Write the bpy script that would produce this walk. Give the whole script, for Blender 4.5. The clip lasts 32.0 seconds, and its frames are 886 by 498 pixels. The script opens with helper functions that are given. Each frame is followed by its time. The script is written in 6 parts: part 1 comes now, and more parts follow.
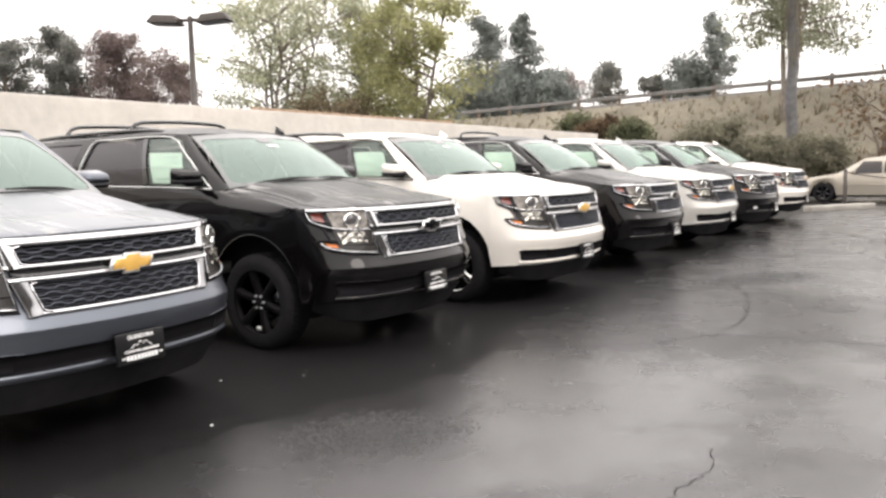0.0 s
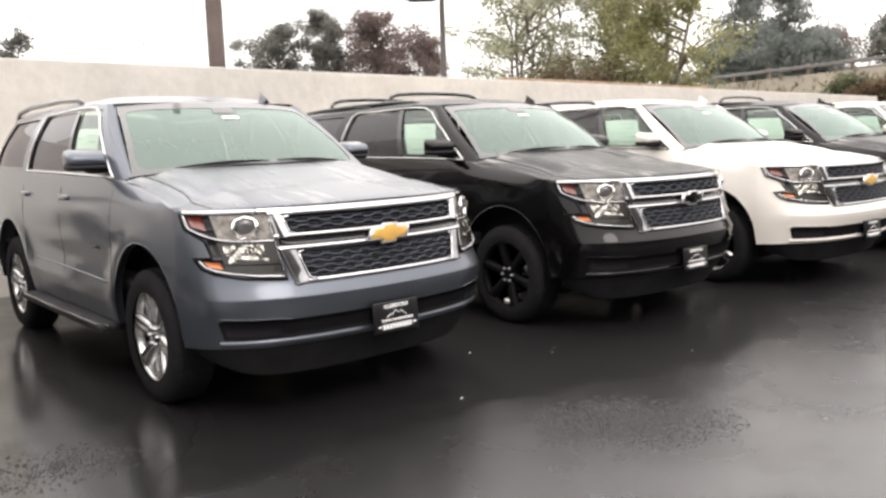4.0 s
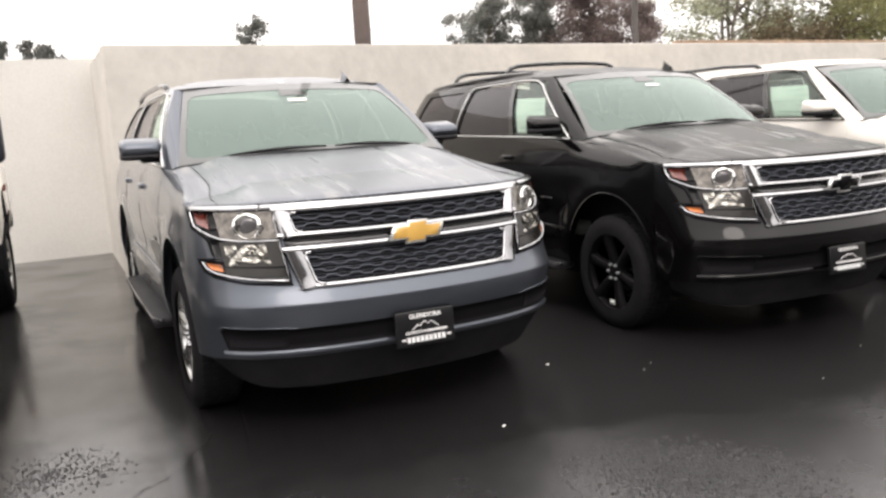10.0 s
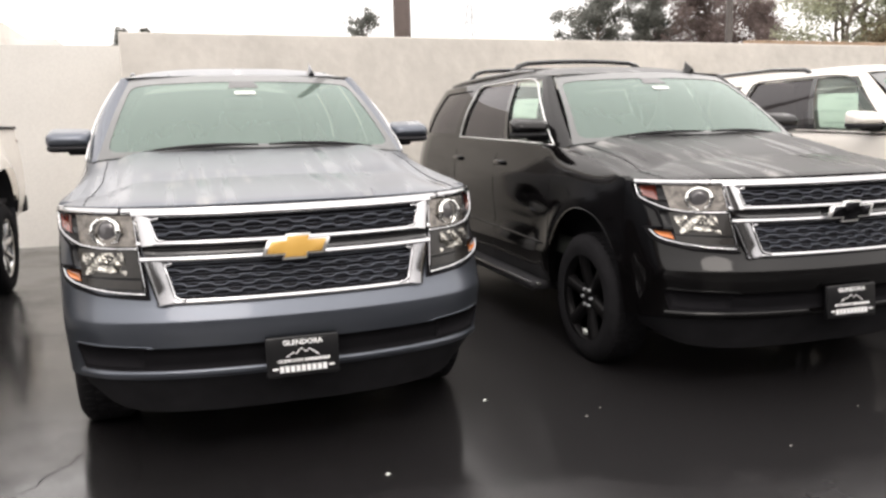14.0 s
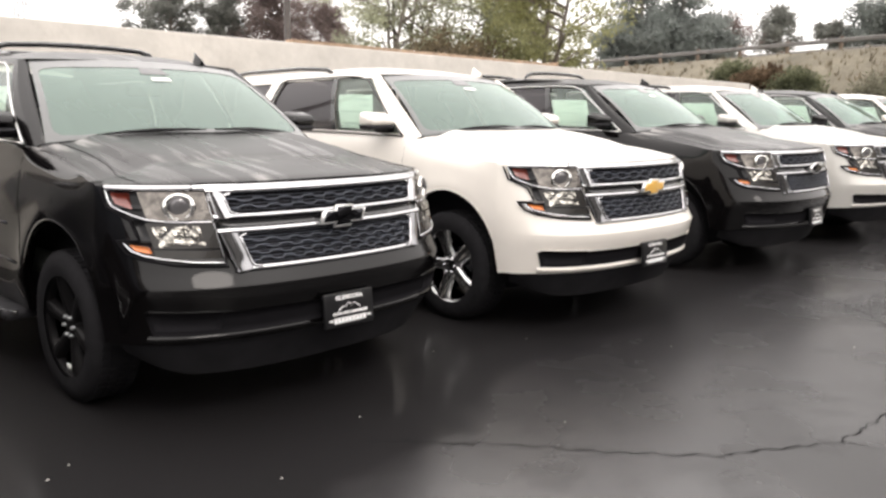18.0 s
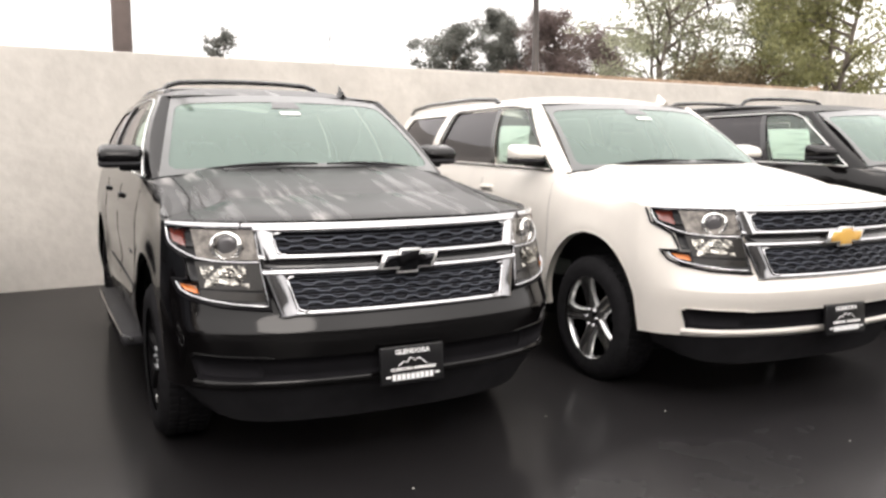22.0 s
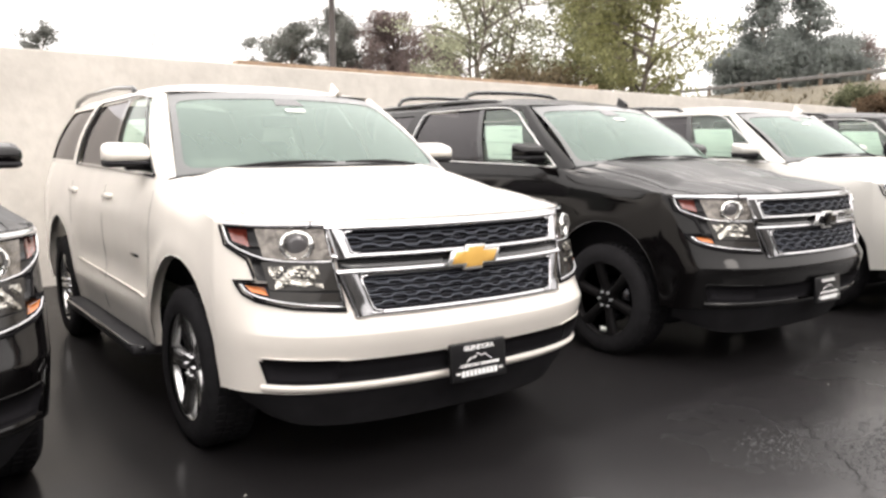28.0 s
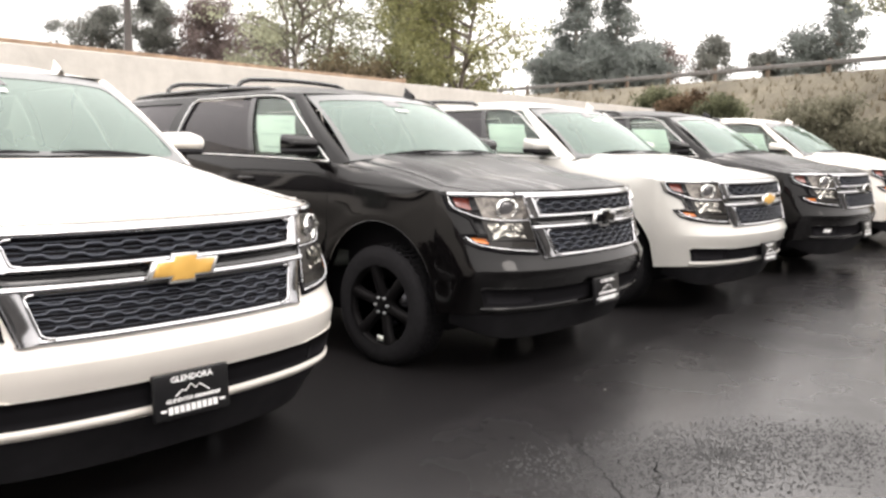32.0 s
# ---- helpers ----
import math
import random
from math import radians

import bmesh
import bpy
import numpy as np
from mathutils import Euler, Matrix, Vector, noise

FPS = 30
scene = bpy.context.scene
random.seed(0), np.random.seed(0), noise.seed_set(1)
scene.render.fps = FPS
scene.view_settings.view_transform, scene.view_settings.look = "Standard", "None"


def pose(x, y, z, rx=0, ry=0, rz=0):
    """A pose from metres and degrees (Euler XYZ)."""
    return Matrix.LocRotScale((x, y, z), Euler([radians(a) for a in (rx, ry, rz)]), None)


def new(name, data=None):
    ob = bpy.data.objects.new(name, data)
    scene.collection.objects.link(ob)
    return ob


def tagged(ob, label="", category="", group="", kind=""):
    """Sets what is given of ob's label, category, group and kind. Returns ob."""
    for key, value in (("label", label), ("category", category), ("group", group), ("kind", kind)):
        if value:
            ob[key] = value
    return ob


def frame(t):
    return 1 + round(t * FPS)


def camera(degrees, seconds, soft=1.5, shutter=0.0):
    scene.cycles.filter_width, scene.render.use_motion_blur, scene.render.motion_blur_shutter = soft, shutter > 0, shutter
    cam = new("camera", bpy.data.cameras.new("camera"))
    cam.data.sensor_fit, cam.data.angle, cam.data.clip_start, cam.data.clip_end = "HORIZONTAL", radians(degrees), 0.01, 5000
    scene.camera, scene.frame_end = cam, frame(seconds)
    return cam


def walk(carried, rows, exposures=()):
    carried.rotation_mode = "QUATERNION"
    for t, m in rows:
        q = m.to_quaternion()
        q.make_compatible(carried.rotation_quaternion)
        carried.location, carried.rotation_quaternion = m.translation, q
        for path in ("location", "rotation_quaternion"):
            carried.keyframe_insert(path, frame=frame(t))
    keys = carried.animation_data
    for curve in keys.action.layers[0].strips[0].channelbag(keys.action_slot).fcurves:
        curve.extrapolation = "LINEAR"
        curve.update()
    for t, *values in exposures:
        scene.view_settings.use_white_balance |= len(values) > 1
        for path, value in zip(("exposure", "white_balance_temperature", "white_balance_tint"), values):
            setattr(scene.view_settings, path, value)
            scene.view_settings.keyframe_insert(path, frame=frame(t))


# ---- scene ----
cam = camera(57.0, 32.0, soft=2.7)
PATH = [
    (0.0, pose(-2.853, -3.916, 1.485, 84.10, 1.33, -57.60)),
    (0.5, pose(-2.885, -3.925, 1.485, 83.67, 1.27, -54.12)),
    (1.0, pose(-2.888, -3.904, 1.484, 83.16, 1.52, -50.83)),
    (1.5, pose(-2.880, -3.849, 1.487, 83.29, 1.45, -46.53)),
    (2.0, pose(-2.864, -3.805, 1.490, 82.96, 1.34, -42.87)),
    (2.5, pose(-2.848, -3.745, 1.492, 82.82, 1.53, -40.94)),
    (3.0, pose(-2.816, -3.685, 1.488, 82.89, 1.94, -41.72)),
    (3.5, pose(-2.782, -3.671, 1.482, 82.52, 2.10, -41.93)),
    (5.5, pose(-2.470, -3.800, 1.483, 83.12, 0.28, -35.92)),
    (6.0, pose(-2.371, -3.743, 1.484, 82.50, 0.62, -39.27)),
    (6.5, pose(-2.252, -3.635, 1.490, 83.06, 0.60, -43.06)),
    (7.0, pose(-2.163, -3.574, 1.489, 83.05, 1.56, -45.84)),
    (7.5, pose(-2.062, -3.602, 1.488, 83.43, 2.04, -45.84)),
    (8.0, pose(-1.945, -3.680, 1.491, 82.96, 0.87, -43.85)),
    (8.5, pose(-1.860, -3.738, 1.489, 82.63, 1.25, -40.24)),
    (9.0, pose(-1.778, -3.713, 1.488, 81.50, 2.64, -37.07)),
    (9.5, pose(-1.669, -3.645, 1.495, 81.22, 2.50, -32.33)),
    (10.0, pose(-1.573, -3.628, 1.500, 81.15, 3.22, -26.04)),
    (10.5, pose(-1.418, -3.655, 1.505, 81.34, 2.41, -19.91)),
    (11.0, pose(-1.259, -3.698, 1.504, 81.73, 1.36, -14.90)),
    (11.5, pose(-1.135, -3.662, 1.503, 81.38, 2.49, -14.94)),
    (12.0, pose(-1.011, -3.571, 1.510, 81.52, 0.83, -16.67)),
    (12.5, pose(-0.907, -3.531, 1.505, 80.61, 2.04, -17.76)),
    (13.0, pose(-0.766, -3.527, 1.505, 80.80, 1.89, -18.02)),
    (13.5, pose(-0.606, -3.534, 1.502, 80.82, 1.16, -17.81)),
    (14.0, pose(-0.489, -3.501, 1.495, 81.15, 1.33, -18.56)),
    (14.5, pose(-0.368, -3.381, 1.493, 82.36, 1.11, -24.79)),
    (15.0, pose(-0.323, -3.308, 1.487, 82.33, 1.38, -30.98)),
    (15.5, pose(-0.294, -3.264, 1.480, 81.71, 1.44, -36.37)),
    (17.5, pose(0.127, -3.336, 1.482, 81.25, -1.07, -45.29)),
    (18.0, pose(0.239, -3.295, 1.482, 80.70, -0.16, -46.91)),
    (18.5, pose(0.385, -3.228, 1.482, 81.55, -0.35, -48.17)),
    (19.0, pose(0.513, -3.227, 1.476, 80.86, 0.82, -47.47)),
    (19.5, pose(0.633, -3.326, 1.485, 80.80, -0.16, -39.70)),
    (20.0, pose(0.750, -3.422, 1.489, 81.40, -0.41, -34.52)),
    (20.5, pose(0.864, -3.415, 1.488, 82.40, 0.63, -33.10)),
    (21.0, pose(0.994, -3.369, 1.494, 82.65, 0.93, -31.52)),
    (21.5, pose(1.136, -3.384, 1.495, 82.80, 2.02, -31.20)),
    (22.0, pose(1.296, -3.451, 1.500, 82.77, 0.01, -27.83)),
    (22.5, pose(1.420, -3.474, 1.499, 82.62, 0.28, -25.77)),
    (23.0, pose(1.556, -3.422, 1.498, 82.84, -1.01, -26.51)),
    (23.5, pose(1.714, -3.357, 1.493, 83.33, -0.76, -30.79)),
    (24.0, pose(1.867, -3.342, 1.485, 82.58, -0.16, -36.03)),
    (24.5, pose(2.031, -3.383, 1.485, 83.18, -1.63, -38.46)),
    (25.0, pose(2.142, -3.424, 1.485, 82.79, -1.80, -39.74)),
    (25.5, pose(2.264, -3.411, 1.488, 82.35, -1.34, -42.43)),
    (27.5, pose(2.958, -3.270, 1.469, 82.61, -0.41, -41.20)),
    (28.0, pose(3.109, -3.214, 1.478, 82.86, 0.16, -38.24)),
    (28.5, pose(3.238, -3.212, 1.477, 82.75, 0.99, -36.41)),
    (29.0, pose(3.372, -3.276, 1.477, 82.65, -0.00, -32.43)),
    (29.5, pose(3.472, -3.323, 1.476, 82.58, -0.94, -31.05)),
    (30.0, pose(3.550, -3.298, 1.476, 82.40, 0.49, -31.43)),
    (30.5, pose(3.652, -3.195, 1.478, 84.00, 0.47, -34.63)),
    (31.0, pose(3.724, -3.119, 1.471, 83.74, 0.47, -40.81)),
    (31.5, pose(3.782, -3.089, 1.462, 83.01, -0.19, -46.84)),
    (32.0, pose(3.790, -3.102, 1.457, 82.59, -0.57, -50.03)),
]
walk(cam, PATH, [(0.0, 0.27, 6850, 13.5), (5.0, 0.19, 6850, 13.5), (10.0, 0.08, 6850, 13.5), (14.0, 0.06, 6850, 13.5), (18.0, 0.17, 6850, 13.5), (24.0, 0.23, 6850, 13.5), (32.0, 0.31, 6850, 13.5)])

# ---- world and light: an overcast, bright, wet day ----
world = bpy.data.worlds.new("overcast_sky")
scene.world = world
world.use_nodes = True
wn, wl = world.node_tree.nodes, world.node_tree.links
wn.clear()
sky = wn.new("ShaderNodeTexSky")
sky.sky_type, sky.sun_disc = "NISHITA", False
sky.sun_elevation, sky.sun_rotation = radians(48), radians(160)
sky.air_density, sky.dust_density, sky.ozone_density = 1.0, 4.0, 1.0
grey = wn.new("ShaderNodeRGBToBW")
cloud = wn.new("ShaderNodeMix")
cloud.data_type = "RGBA"
cloud.inputs[0].default_value = 0.9
# the cloud cover is about three times as bright overhead as at the horizon
coord = wn.new("ShaderNodeTexCoord")
split = wn.new("ShaderNodeSeparateXYZ")
veil = wn.new("ShaderNodeMapRange")
veil.inputs[1].default_value, veil.inputs[2].default_value, veil.inputs[3].default_value, veil.inputs[4].default_value = 0.0, 1.0, 12.0, 26.0
flat = wn.new("ShaderNodeMix")
flat.data_type = "RGBA"
flat.inputs[0].default_value = 0.85
back = wn.new("ShaderNodeBackground")
back.inputs[1].default_value = 0.12
wout = wn.new("ShaderNodeOutputWorld")
wl.new(coord.outputs["Generated"], split.inputs[0])
wl.new(split.outputs[2], veil.inputs[0])
wl.new(veil.outputs[0], flat.inputs[7])
wl.new(sky.outputs[0], grey.inputs[0])
wl.new(sky.outputs[0], cloud.inputs[6])
wl.new(grey.outputs[0], cloud.inputs[7])
wl.new(cloud.outputs[2], flat.inputs[6])
wl.new(flat.outputs[2], back.inputs[0])
wl.new(back.outputs[0], wout.inputs[0])
sun = new("sun", bpy.data.lights.new("sun", "SUN"))
sun.data.energy, sun.data.angle, sun.data.color = 0.8, radians(25), (1.0, 0.97, 0.93)
sun.rotation_euler = (radians(42), 0, radians(-20))


# ---- materials ----
def mat(name, color, rough=0.5, metal=0.0, var=0.15, scale=8.0, fine=0.0, bump=0.0, bscale=120.0, coat=0.0, rvar=0.0, per_object=0.0, ior=1.5):
    m = bpy.data.materials.new(name)
    m.use_nodes = True
    n, l = m.node_tree.nodes, m.node_tree.links
    b = n["Principled BSDF"]
    b.inputs["Roughness"].default_value = rough
    b.inputs["Metallic"].default_value = metal
    b.inputs["IOR"].default_value = ior
    b.inputs["Coat Weight"].default_value = coat
    b.inputs["Coat Roughness"].default_value = 0.03
    b.inputs["Base Color"].default_value = (*color, 1)
    co = n.new("ShaderNodeTexCoord")
    if var:
        t = n.new("ShaderNodeTexNoise")
        t.inputs["Scale"].default_value, t.inputs["Detail"].default_value = scale, 6
        l.new(co.outputs["Object"], t.inputs["Vector"])
        r = n.new("ShaderNodeValToRGB")
        r.color_ramp.elements[0].position, r.color_ramp.elements[1].position = 0.3, 0.7
        lo = [c * (1 - var) for c in color]
        hi = [min(1, c * (1 + var)) for c in color]
        r.color_ramp.elements[0].color, r.color_ramp.elements[1].color = (*lo, 1), (*hi, 1)
        l.new(t.outputs["Fac"], r.inputs["Fac"])
        last = r.outputs["Color"]
        if fine:
            t2 = n.new("ShaderNodeTexNoise")
            t2.inputs["Scale"].default_value, t2.inputs["Detail"].default_value = bscale, 3
            l.new(co.outputs["Object"], t2.inputs["Vector"])
            mr = n.new("ShaderNodeMapRange")
            mr.inputs[1].default_value, mr.inputs[2].default_value = 0.3, 0.7
            mr.inputs[3].default_value, mr.inputs[4].default_value = 1 - fine, 1 + fine
            l.new(t2.outputs["Fac"], mr.inputs[0])
            mx = n.new("ShaderNodeVectorMath")
            mx.operation = "SCALE"
            l.new(last, mx.inputs[0])
            l.new(mr.outputs[0], mx.inputs["Scale"])
            last = mx.outputs[0]
        if per_object:
            oi = n.new("ShaderNodeObjectInfo")
            mr = n.new("ShaderNodeMapRange")
            mr.inputs[3].default_value, mr.inputs[4].default_value = 1 - per_object, 1 + per_object
            l.new(oi.outputs["Random"], mr.inputs[0])
            mx = n.new("ShaderNodeVectorMath")
            mx.operation = "SCALE"
            l.new(last, mx.inputs[0])
            l.new(mr.outputs[0], mx.inputs["Scale"])
            last = mx.outputs[0]
        l.new(last, b.inputs["Base Color"])
        if rvar:
            mr = n.new("ShaderNodeMapRange")
            mr.inputs[1].default_value, mr.inputs[2].default_value = 0.3, 0.7
            mr.inputs[3].default_value, mr.inputs[4].default_value = rough - rvar, rough + rvar
            l.new(t.outputs["Fac"], mr.inputs[0])
            l.new(mr.outputs[0], b.inputs["Roughness"])
    if bump:
        t3 = n.new("ShaderNodeTexNoise")
        t3.inputs["Scale"].default_value, t3.inputs["Detail"].default_value = bscale, 4
        l.new(co.outputs["Object"], t3.inputs["Vector"])
        bp = n.new("ShaderNodeBump")
        bp.inputs["Strength"].default_value, bp.inputs["Distance"].default_value = bump, 0.01
        l.new(t3.outputs["Fac"], bp.inputs["Height"])
        l.new(bp.outputs["Normal"], b.inputs["Normal"])
    return m


def paint(name, color, rough=0.35, metal=0.0, streak=0.35, under=0.1, clear=1.40):
    """Car paint under clear coat, with dried rain streaks on surfaces that face up."""
    m = mat(name, color, rough, metal, var=0.04, scale=3.0, coat=1.0)
    n, l = m.node_tree.nodes, m.node_tree.links
    b = n["Principled BSDF"]
    b.inputs["Specular IOR Level"].default_value = under
    b.inputs["Coat IOR"].default_value = clear
    co = n.new("ShaderNodeTexCoord")
    mp = n.new("ShaderNodeMapping")
    mp.inputs["Scale"].default_value = (11, 0.8, 0.8)
    l.new(co.outputs["Object"], mp.inputs["Vector"])
    t = n.new("ShaderNodeTexNoise")
    t.inputs["Scale"].default_value, t.inputs["Detail"].default_value = 1.0, 5
    l.new(mp.outputs["Vector"], t.inputs["Vector"])
    mr = n.new("ShaderNodeMapRange")
    mr.inputs[1].default_value, mr.inputs[2].default_value = 0.54, 0.68
    mr.inputs[3].default_value, mr.inputs[4].default_value = streak, 0.05
    l.new(t.outputs["Fac"], mr.inputs[0])
    geo = n.new("ShaderNodeNewGeometry")
    sep = n.new("ShaderNodeSeparateXYZ")
    l.new(geo.outputs["Normal"], sep.inputs[0])
    lies = n.new("ShaderNodeMapRange")
    lies.inputs[1].default_value, lies.inputs[2].default_value = 0.6, 0.9
    l.new(sep.outputs[2], lies.inputs[0])
    mu = n.new("ShaderNodeMath")
    mu.operation = "MULTIPLY_ADD"
    mu.inputs[2].default_value = 0.03
    l.new(mr.outputs[0], mu.inputs[0])
    l.new(lies.outputs[0], mu.inputs[1])
    l.new(mu.outputs[0], b.inputs["Coat Roughness"])
    # pale residue of dried rain runs, in patches
    mp2 = n.new("ShaderNodeMapping")
    mp2.inputs["Scale"].default_value = (16, 1.6, 1.6)
    l.new(co.outputs["Object"], mp2.inputs["Vector"])
    runs = n.new("ShaderNodeTexNoise")
    runs.inputs["Scale"].default_value, runs.inputs["Detail"].default_value = 1.0, 5
    l.new(mp2.outputs["Vector"], runs.inputs["Vector"])
    place = n.new("ShaderNodeTexNoise")
    place.inputs["Scale"].default_value, place.inputs["Detail"].default_value = 1.7, 2
    l.new(co.outputs["Object"], place.inputs["Vector"])
    k1, k2 = n.new("ShaderNodeMapRange"), n.new("ShaderNodeMapRange")
    k1.inputs[1].default_value, k1.inputs[2].default_value, k1.inputs[4].default_value = 0.50, 0.66, 0.55
    k2.inputs[1].default_value, k2.inputs[2].default_value = 0.52, 0.60
    l.new(runs.outputs["Fac"], k1.inputs[0])
    l.new(place.outputs["Fac"], k2.inputs[0])
    m1, m2 = n.new("ShaderNodeMath"), n.new("ShaderNodeMath")
    m1.operation = m2.operation = "MULTIPLY"
    l.new(k1.outputs[0], m1.inputs[0])
    l.new(k2.outputs[0], m1.inputs[1])
    l.new(m1.outputs[0], m2.inputs[0])
    l.new(lies.outputs[0], m2.inputs[1])
    dust = n.new("ShaderNodeMix")
    dust.data_type = "RGBA"
    dust.inputs[7].default_value = (0.40, 0.385, 0.37, 1)
    l.new(b.inputs["Base Color"].links[0].from_socket, dust.inputs[6])
    l.new(m2.outputs[0], dust.inputs[0])
    l.new(dust.outputs[2], b.inputs["Base Color"])
    t2 = n.new("ShaderNodeTexNoise")
    t2.inputs["Scale"].default_value, t2.inputs["Detail"].default_value = 220.0, 2
    l.new(co.outputs["Object"], t2.inputs["Vector"])
    bp = n.new("ShaderNodeBump")
    bp.inputs["Strength"].default_value, bp.inputs["Distance"].default_value = 0.04, 0.002
    l.new(t2.outputs["Fac"], bp.inputs["Height"])
    l.new(bp.outputs["Normal"], b.inputs["Coat Normal"])
    return m


def glass(name, tint, see, rough=0.01, wet=0.0, ior=1.6):
    """A pane: tinted see-through with a Fresnel reflection and a thin film of rain that scatters light."""
    m = bpy.data.materials.new(name)
    m.use_nodes = True
    n, l = m.node_tree.nodes, m.node_tree.links
    n.clear()
    o = n.new("ShaderNodeOutputMaterial")
    tr = n.new("ShaderNodeBsdfTransparent")
    tr.inputs[0].default_value = (*[c * see for c in tint], 1)
    gl = n.new("ShaderNodeBsdfGlossy")
    gl.inputs["Roughness"].default_value = rough
    gl.inputs[0].default_value = (*[0.6 + 0.4 * c for c in tint], 1)
    fr = n.new("ShaderNodeFresnel")
    fr.inputs[0].default_value = ior
    film = n.new("ShaderNodeBsdfDiffuse")
    film.inputs[0].default_value = (*[0.85 * c for c in tint], 1)
    co = n.new("ShaderNodeTexCoord")
    mp = n.new("ShaderNodeMapping")
    mp.inputs["Scale"].default_value = (9, 1.2, 1.2)
    drops = n.new("ShaderNodeTexNoise")
    drops.inputs["Scale"].default_value, drops.inputs["Detail"].default_value = 1.0, 6
    amount = n.new("ShaderNodeMapRange")
    amount.inputs[1].default_value, amount.inputs[2].default_value = 0.3, 0.75
    amount.inputs[3].default_value, amount.inputs[4].default_value = wet * 0.93, wet * 1.07
    l.new(co.outputs["Object"], mp.inputs["Vector"])
    l.new(mp.outputs["Vector"], drops.inputs["Vector"])
    l.new(drops.outputs["Fac"], amount.inputs[0])
    veil2 = n.new("ShaderNodeMixShader")
    l.new(amount.outputs[0], veil2.inputs[0])
    l.new(tr.outputs[0], veil2.inputs[1])
    l.new(film.outputs[0], veil2.inputs[2])
    mx = n.new("ShaderNodeMixShader")
    l.new(fr.outputs[0], mx.inputs[0])
    l.new(veil2.outputs[0], mx.inputs[1])
    l.new(gl.outputs[0], mx.inputs[2])
    l.new(mx.outputs[0], o.inputs[0])
    return m


def asphalt_material():
    """Wet asphalt: dark aggregate, a film of water of uneven sheen, drier patches and shallow puddles; sheen also
    dimmed by position.
    """
    m = bpy.data.materials.new("wet_asphalt")
    m.use_nodes = True
    n, l = m.node_tree.nodes, m.node_tree.links
    b = n["Principled BSDF"]
    co = n.new("ShaderNodeTexCoord")

    def tex(scale, detail=5, rough=0.55):
        t = n.new("ShaderNodeTexNoise")
        t.inputs["Scale"].default_value, t.inputs["Detail"].default_value, t.inputs["Roughness"].default_value = scale, detail, rough
        l.new(co.outputs["Object"], t.inputs["Vector"])
        return t

    def rng(src, a, b2, c, d):
        mr = n.new("ShaderNodeMapRange")
        mr.interpolation_type = "SMOOTHERSTEP"
        for i, v in enumerate((a, b2, c, d)):
            mr.inputs[i + 1].default_value = v
        l.new(src, mr.inputs[0])
        return mr.outputs[0]

    def math2(op, a, c):
        x = n.new("ShaderNodeMath")
        x.operation = op
        for i, v in enumerate((a, c)):
            if isinstance(v, float):
                x.inputs[i].default_value = v
            else:
                l.new(v, x.inputs[i])
        return x.outputs[0]

    big, mid, grain = tex(0.22, 4), tex(1.1, 5), tex(160, 3, 0.7)
    wet = rng(big.outputs["Fac"], 0.30, 0.70, 0.0, 1.0)
    blot = rng(mid.outputs["Fac"], 0.25, 0.75, 0.0, 1.0)
    b.inputs["Roughness"].default_value = 0.6
    # coat cut by place: dimmer sheen painted in near the row and one spot
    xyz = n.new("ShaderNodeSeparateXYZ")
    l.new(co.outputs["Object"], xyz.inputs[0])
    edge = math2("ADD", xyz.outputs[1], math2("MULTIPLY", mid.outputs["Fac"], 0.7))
    # the seam between the sealed strip under the row and the worn lane bows out to about 0.8 m near the second vehicle
    bow = math2("SUBTRACT", rng(xyz.outputs[0], 0.2, 2.2, 0.0, 0.42), rng(xyz.outputs[0], 2.8, 3.9, 0.0, 0.40))
    seam = math2("ADD", math2("ADD", xyz.outputs[1], bow), math2("MULTIPLY", math2("SUBTRACT", tex(1.9, 5, 0.6).outputs["Fac"], 0.5), 0.75))
    worn = rng(seam, -0.58, -0.28, 1.0, 0.0)
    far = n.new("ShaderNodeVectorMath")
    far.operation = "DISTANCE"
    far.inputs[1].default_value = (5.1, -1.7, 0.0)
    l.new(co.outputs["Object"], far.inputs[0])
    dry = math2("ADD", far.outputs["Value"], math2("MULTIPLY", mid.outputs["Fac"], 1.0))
    # ragged blotches where the water has run off
    ragged = math2("MULTIPLY", rng(tex(0.85, 6, 0.6).outputs["Fac"], 0.53, 0.65, 1.0, 0.80), rng(mid.outputs["Fac"], 0.35, 0.62, 0.85, 1.0))
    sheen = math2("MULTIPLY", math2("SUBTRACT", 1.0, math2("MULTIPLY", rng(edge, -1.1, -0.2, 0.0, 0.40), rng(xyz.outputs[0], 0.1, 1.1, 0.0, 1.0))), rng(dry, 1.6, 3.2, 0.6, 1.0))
    # past x = 0.2 the strip's coat is cut too, dimming its reflections
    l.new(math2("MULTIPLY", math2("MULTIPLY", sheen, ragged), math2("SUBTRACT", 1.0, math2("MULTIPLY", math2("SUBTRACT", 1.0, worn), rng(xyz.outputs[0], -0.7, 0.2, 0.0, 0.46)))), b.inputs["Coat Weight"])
    b.inputs["Coat IOR"].default_value = 1.74
    film = math2("SUBTRACT", math2("ADD", rng(blot, 0, 1, 0.19, 0.13), math2("MULTIPLY", worn, 0.13)), math2("MULTIPLY", wet, 0.04))
    l.new(film, b.inputs["Coat Roughness"])
    colour = n.new("ShaderNodeMix")
    colour.data_type = "RGBA"
    colour.inputs[6].default_value = (0.0045, 0.0041, 0.0047, 1)
    colour.inputs[7].default_value = (0.0185, 0.0172, 0.0178, 1)
    l.new(rng(grain.outputs["Fac"], 0.3, 0.75, 0.1, 0.9), colour.inputs[0])
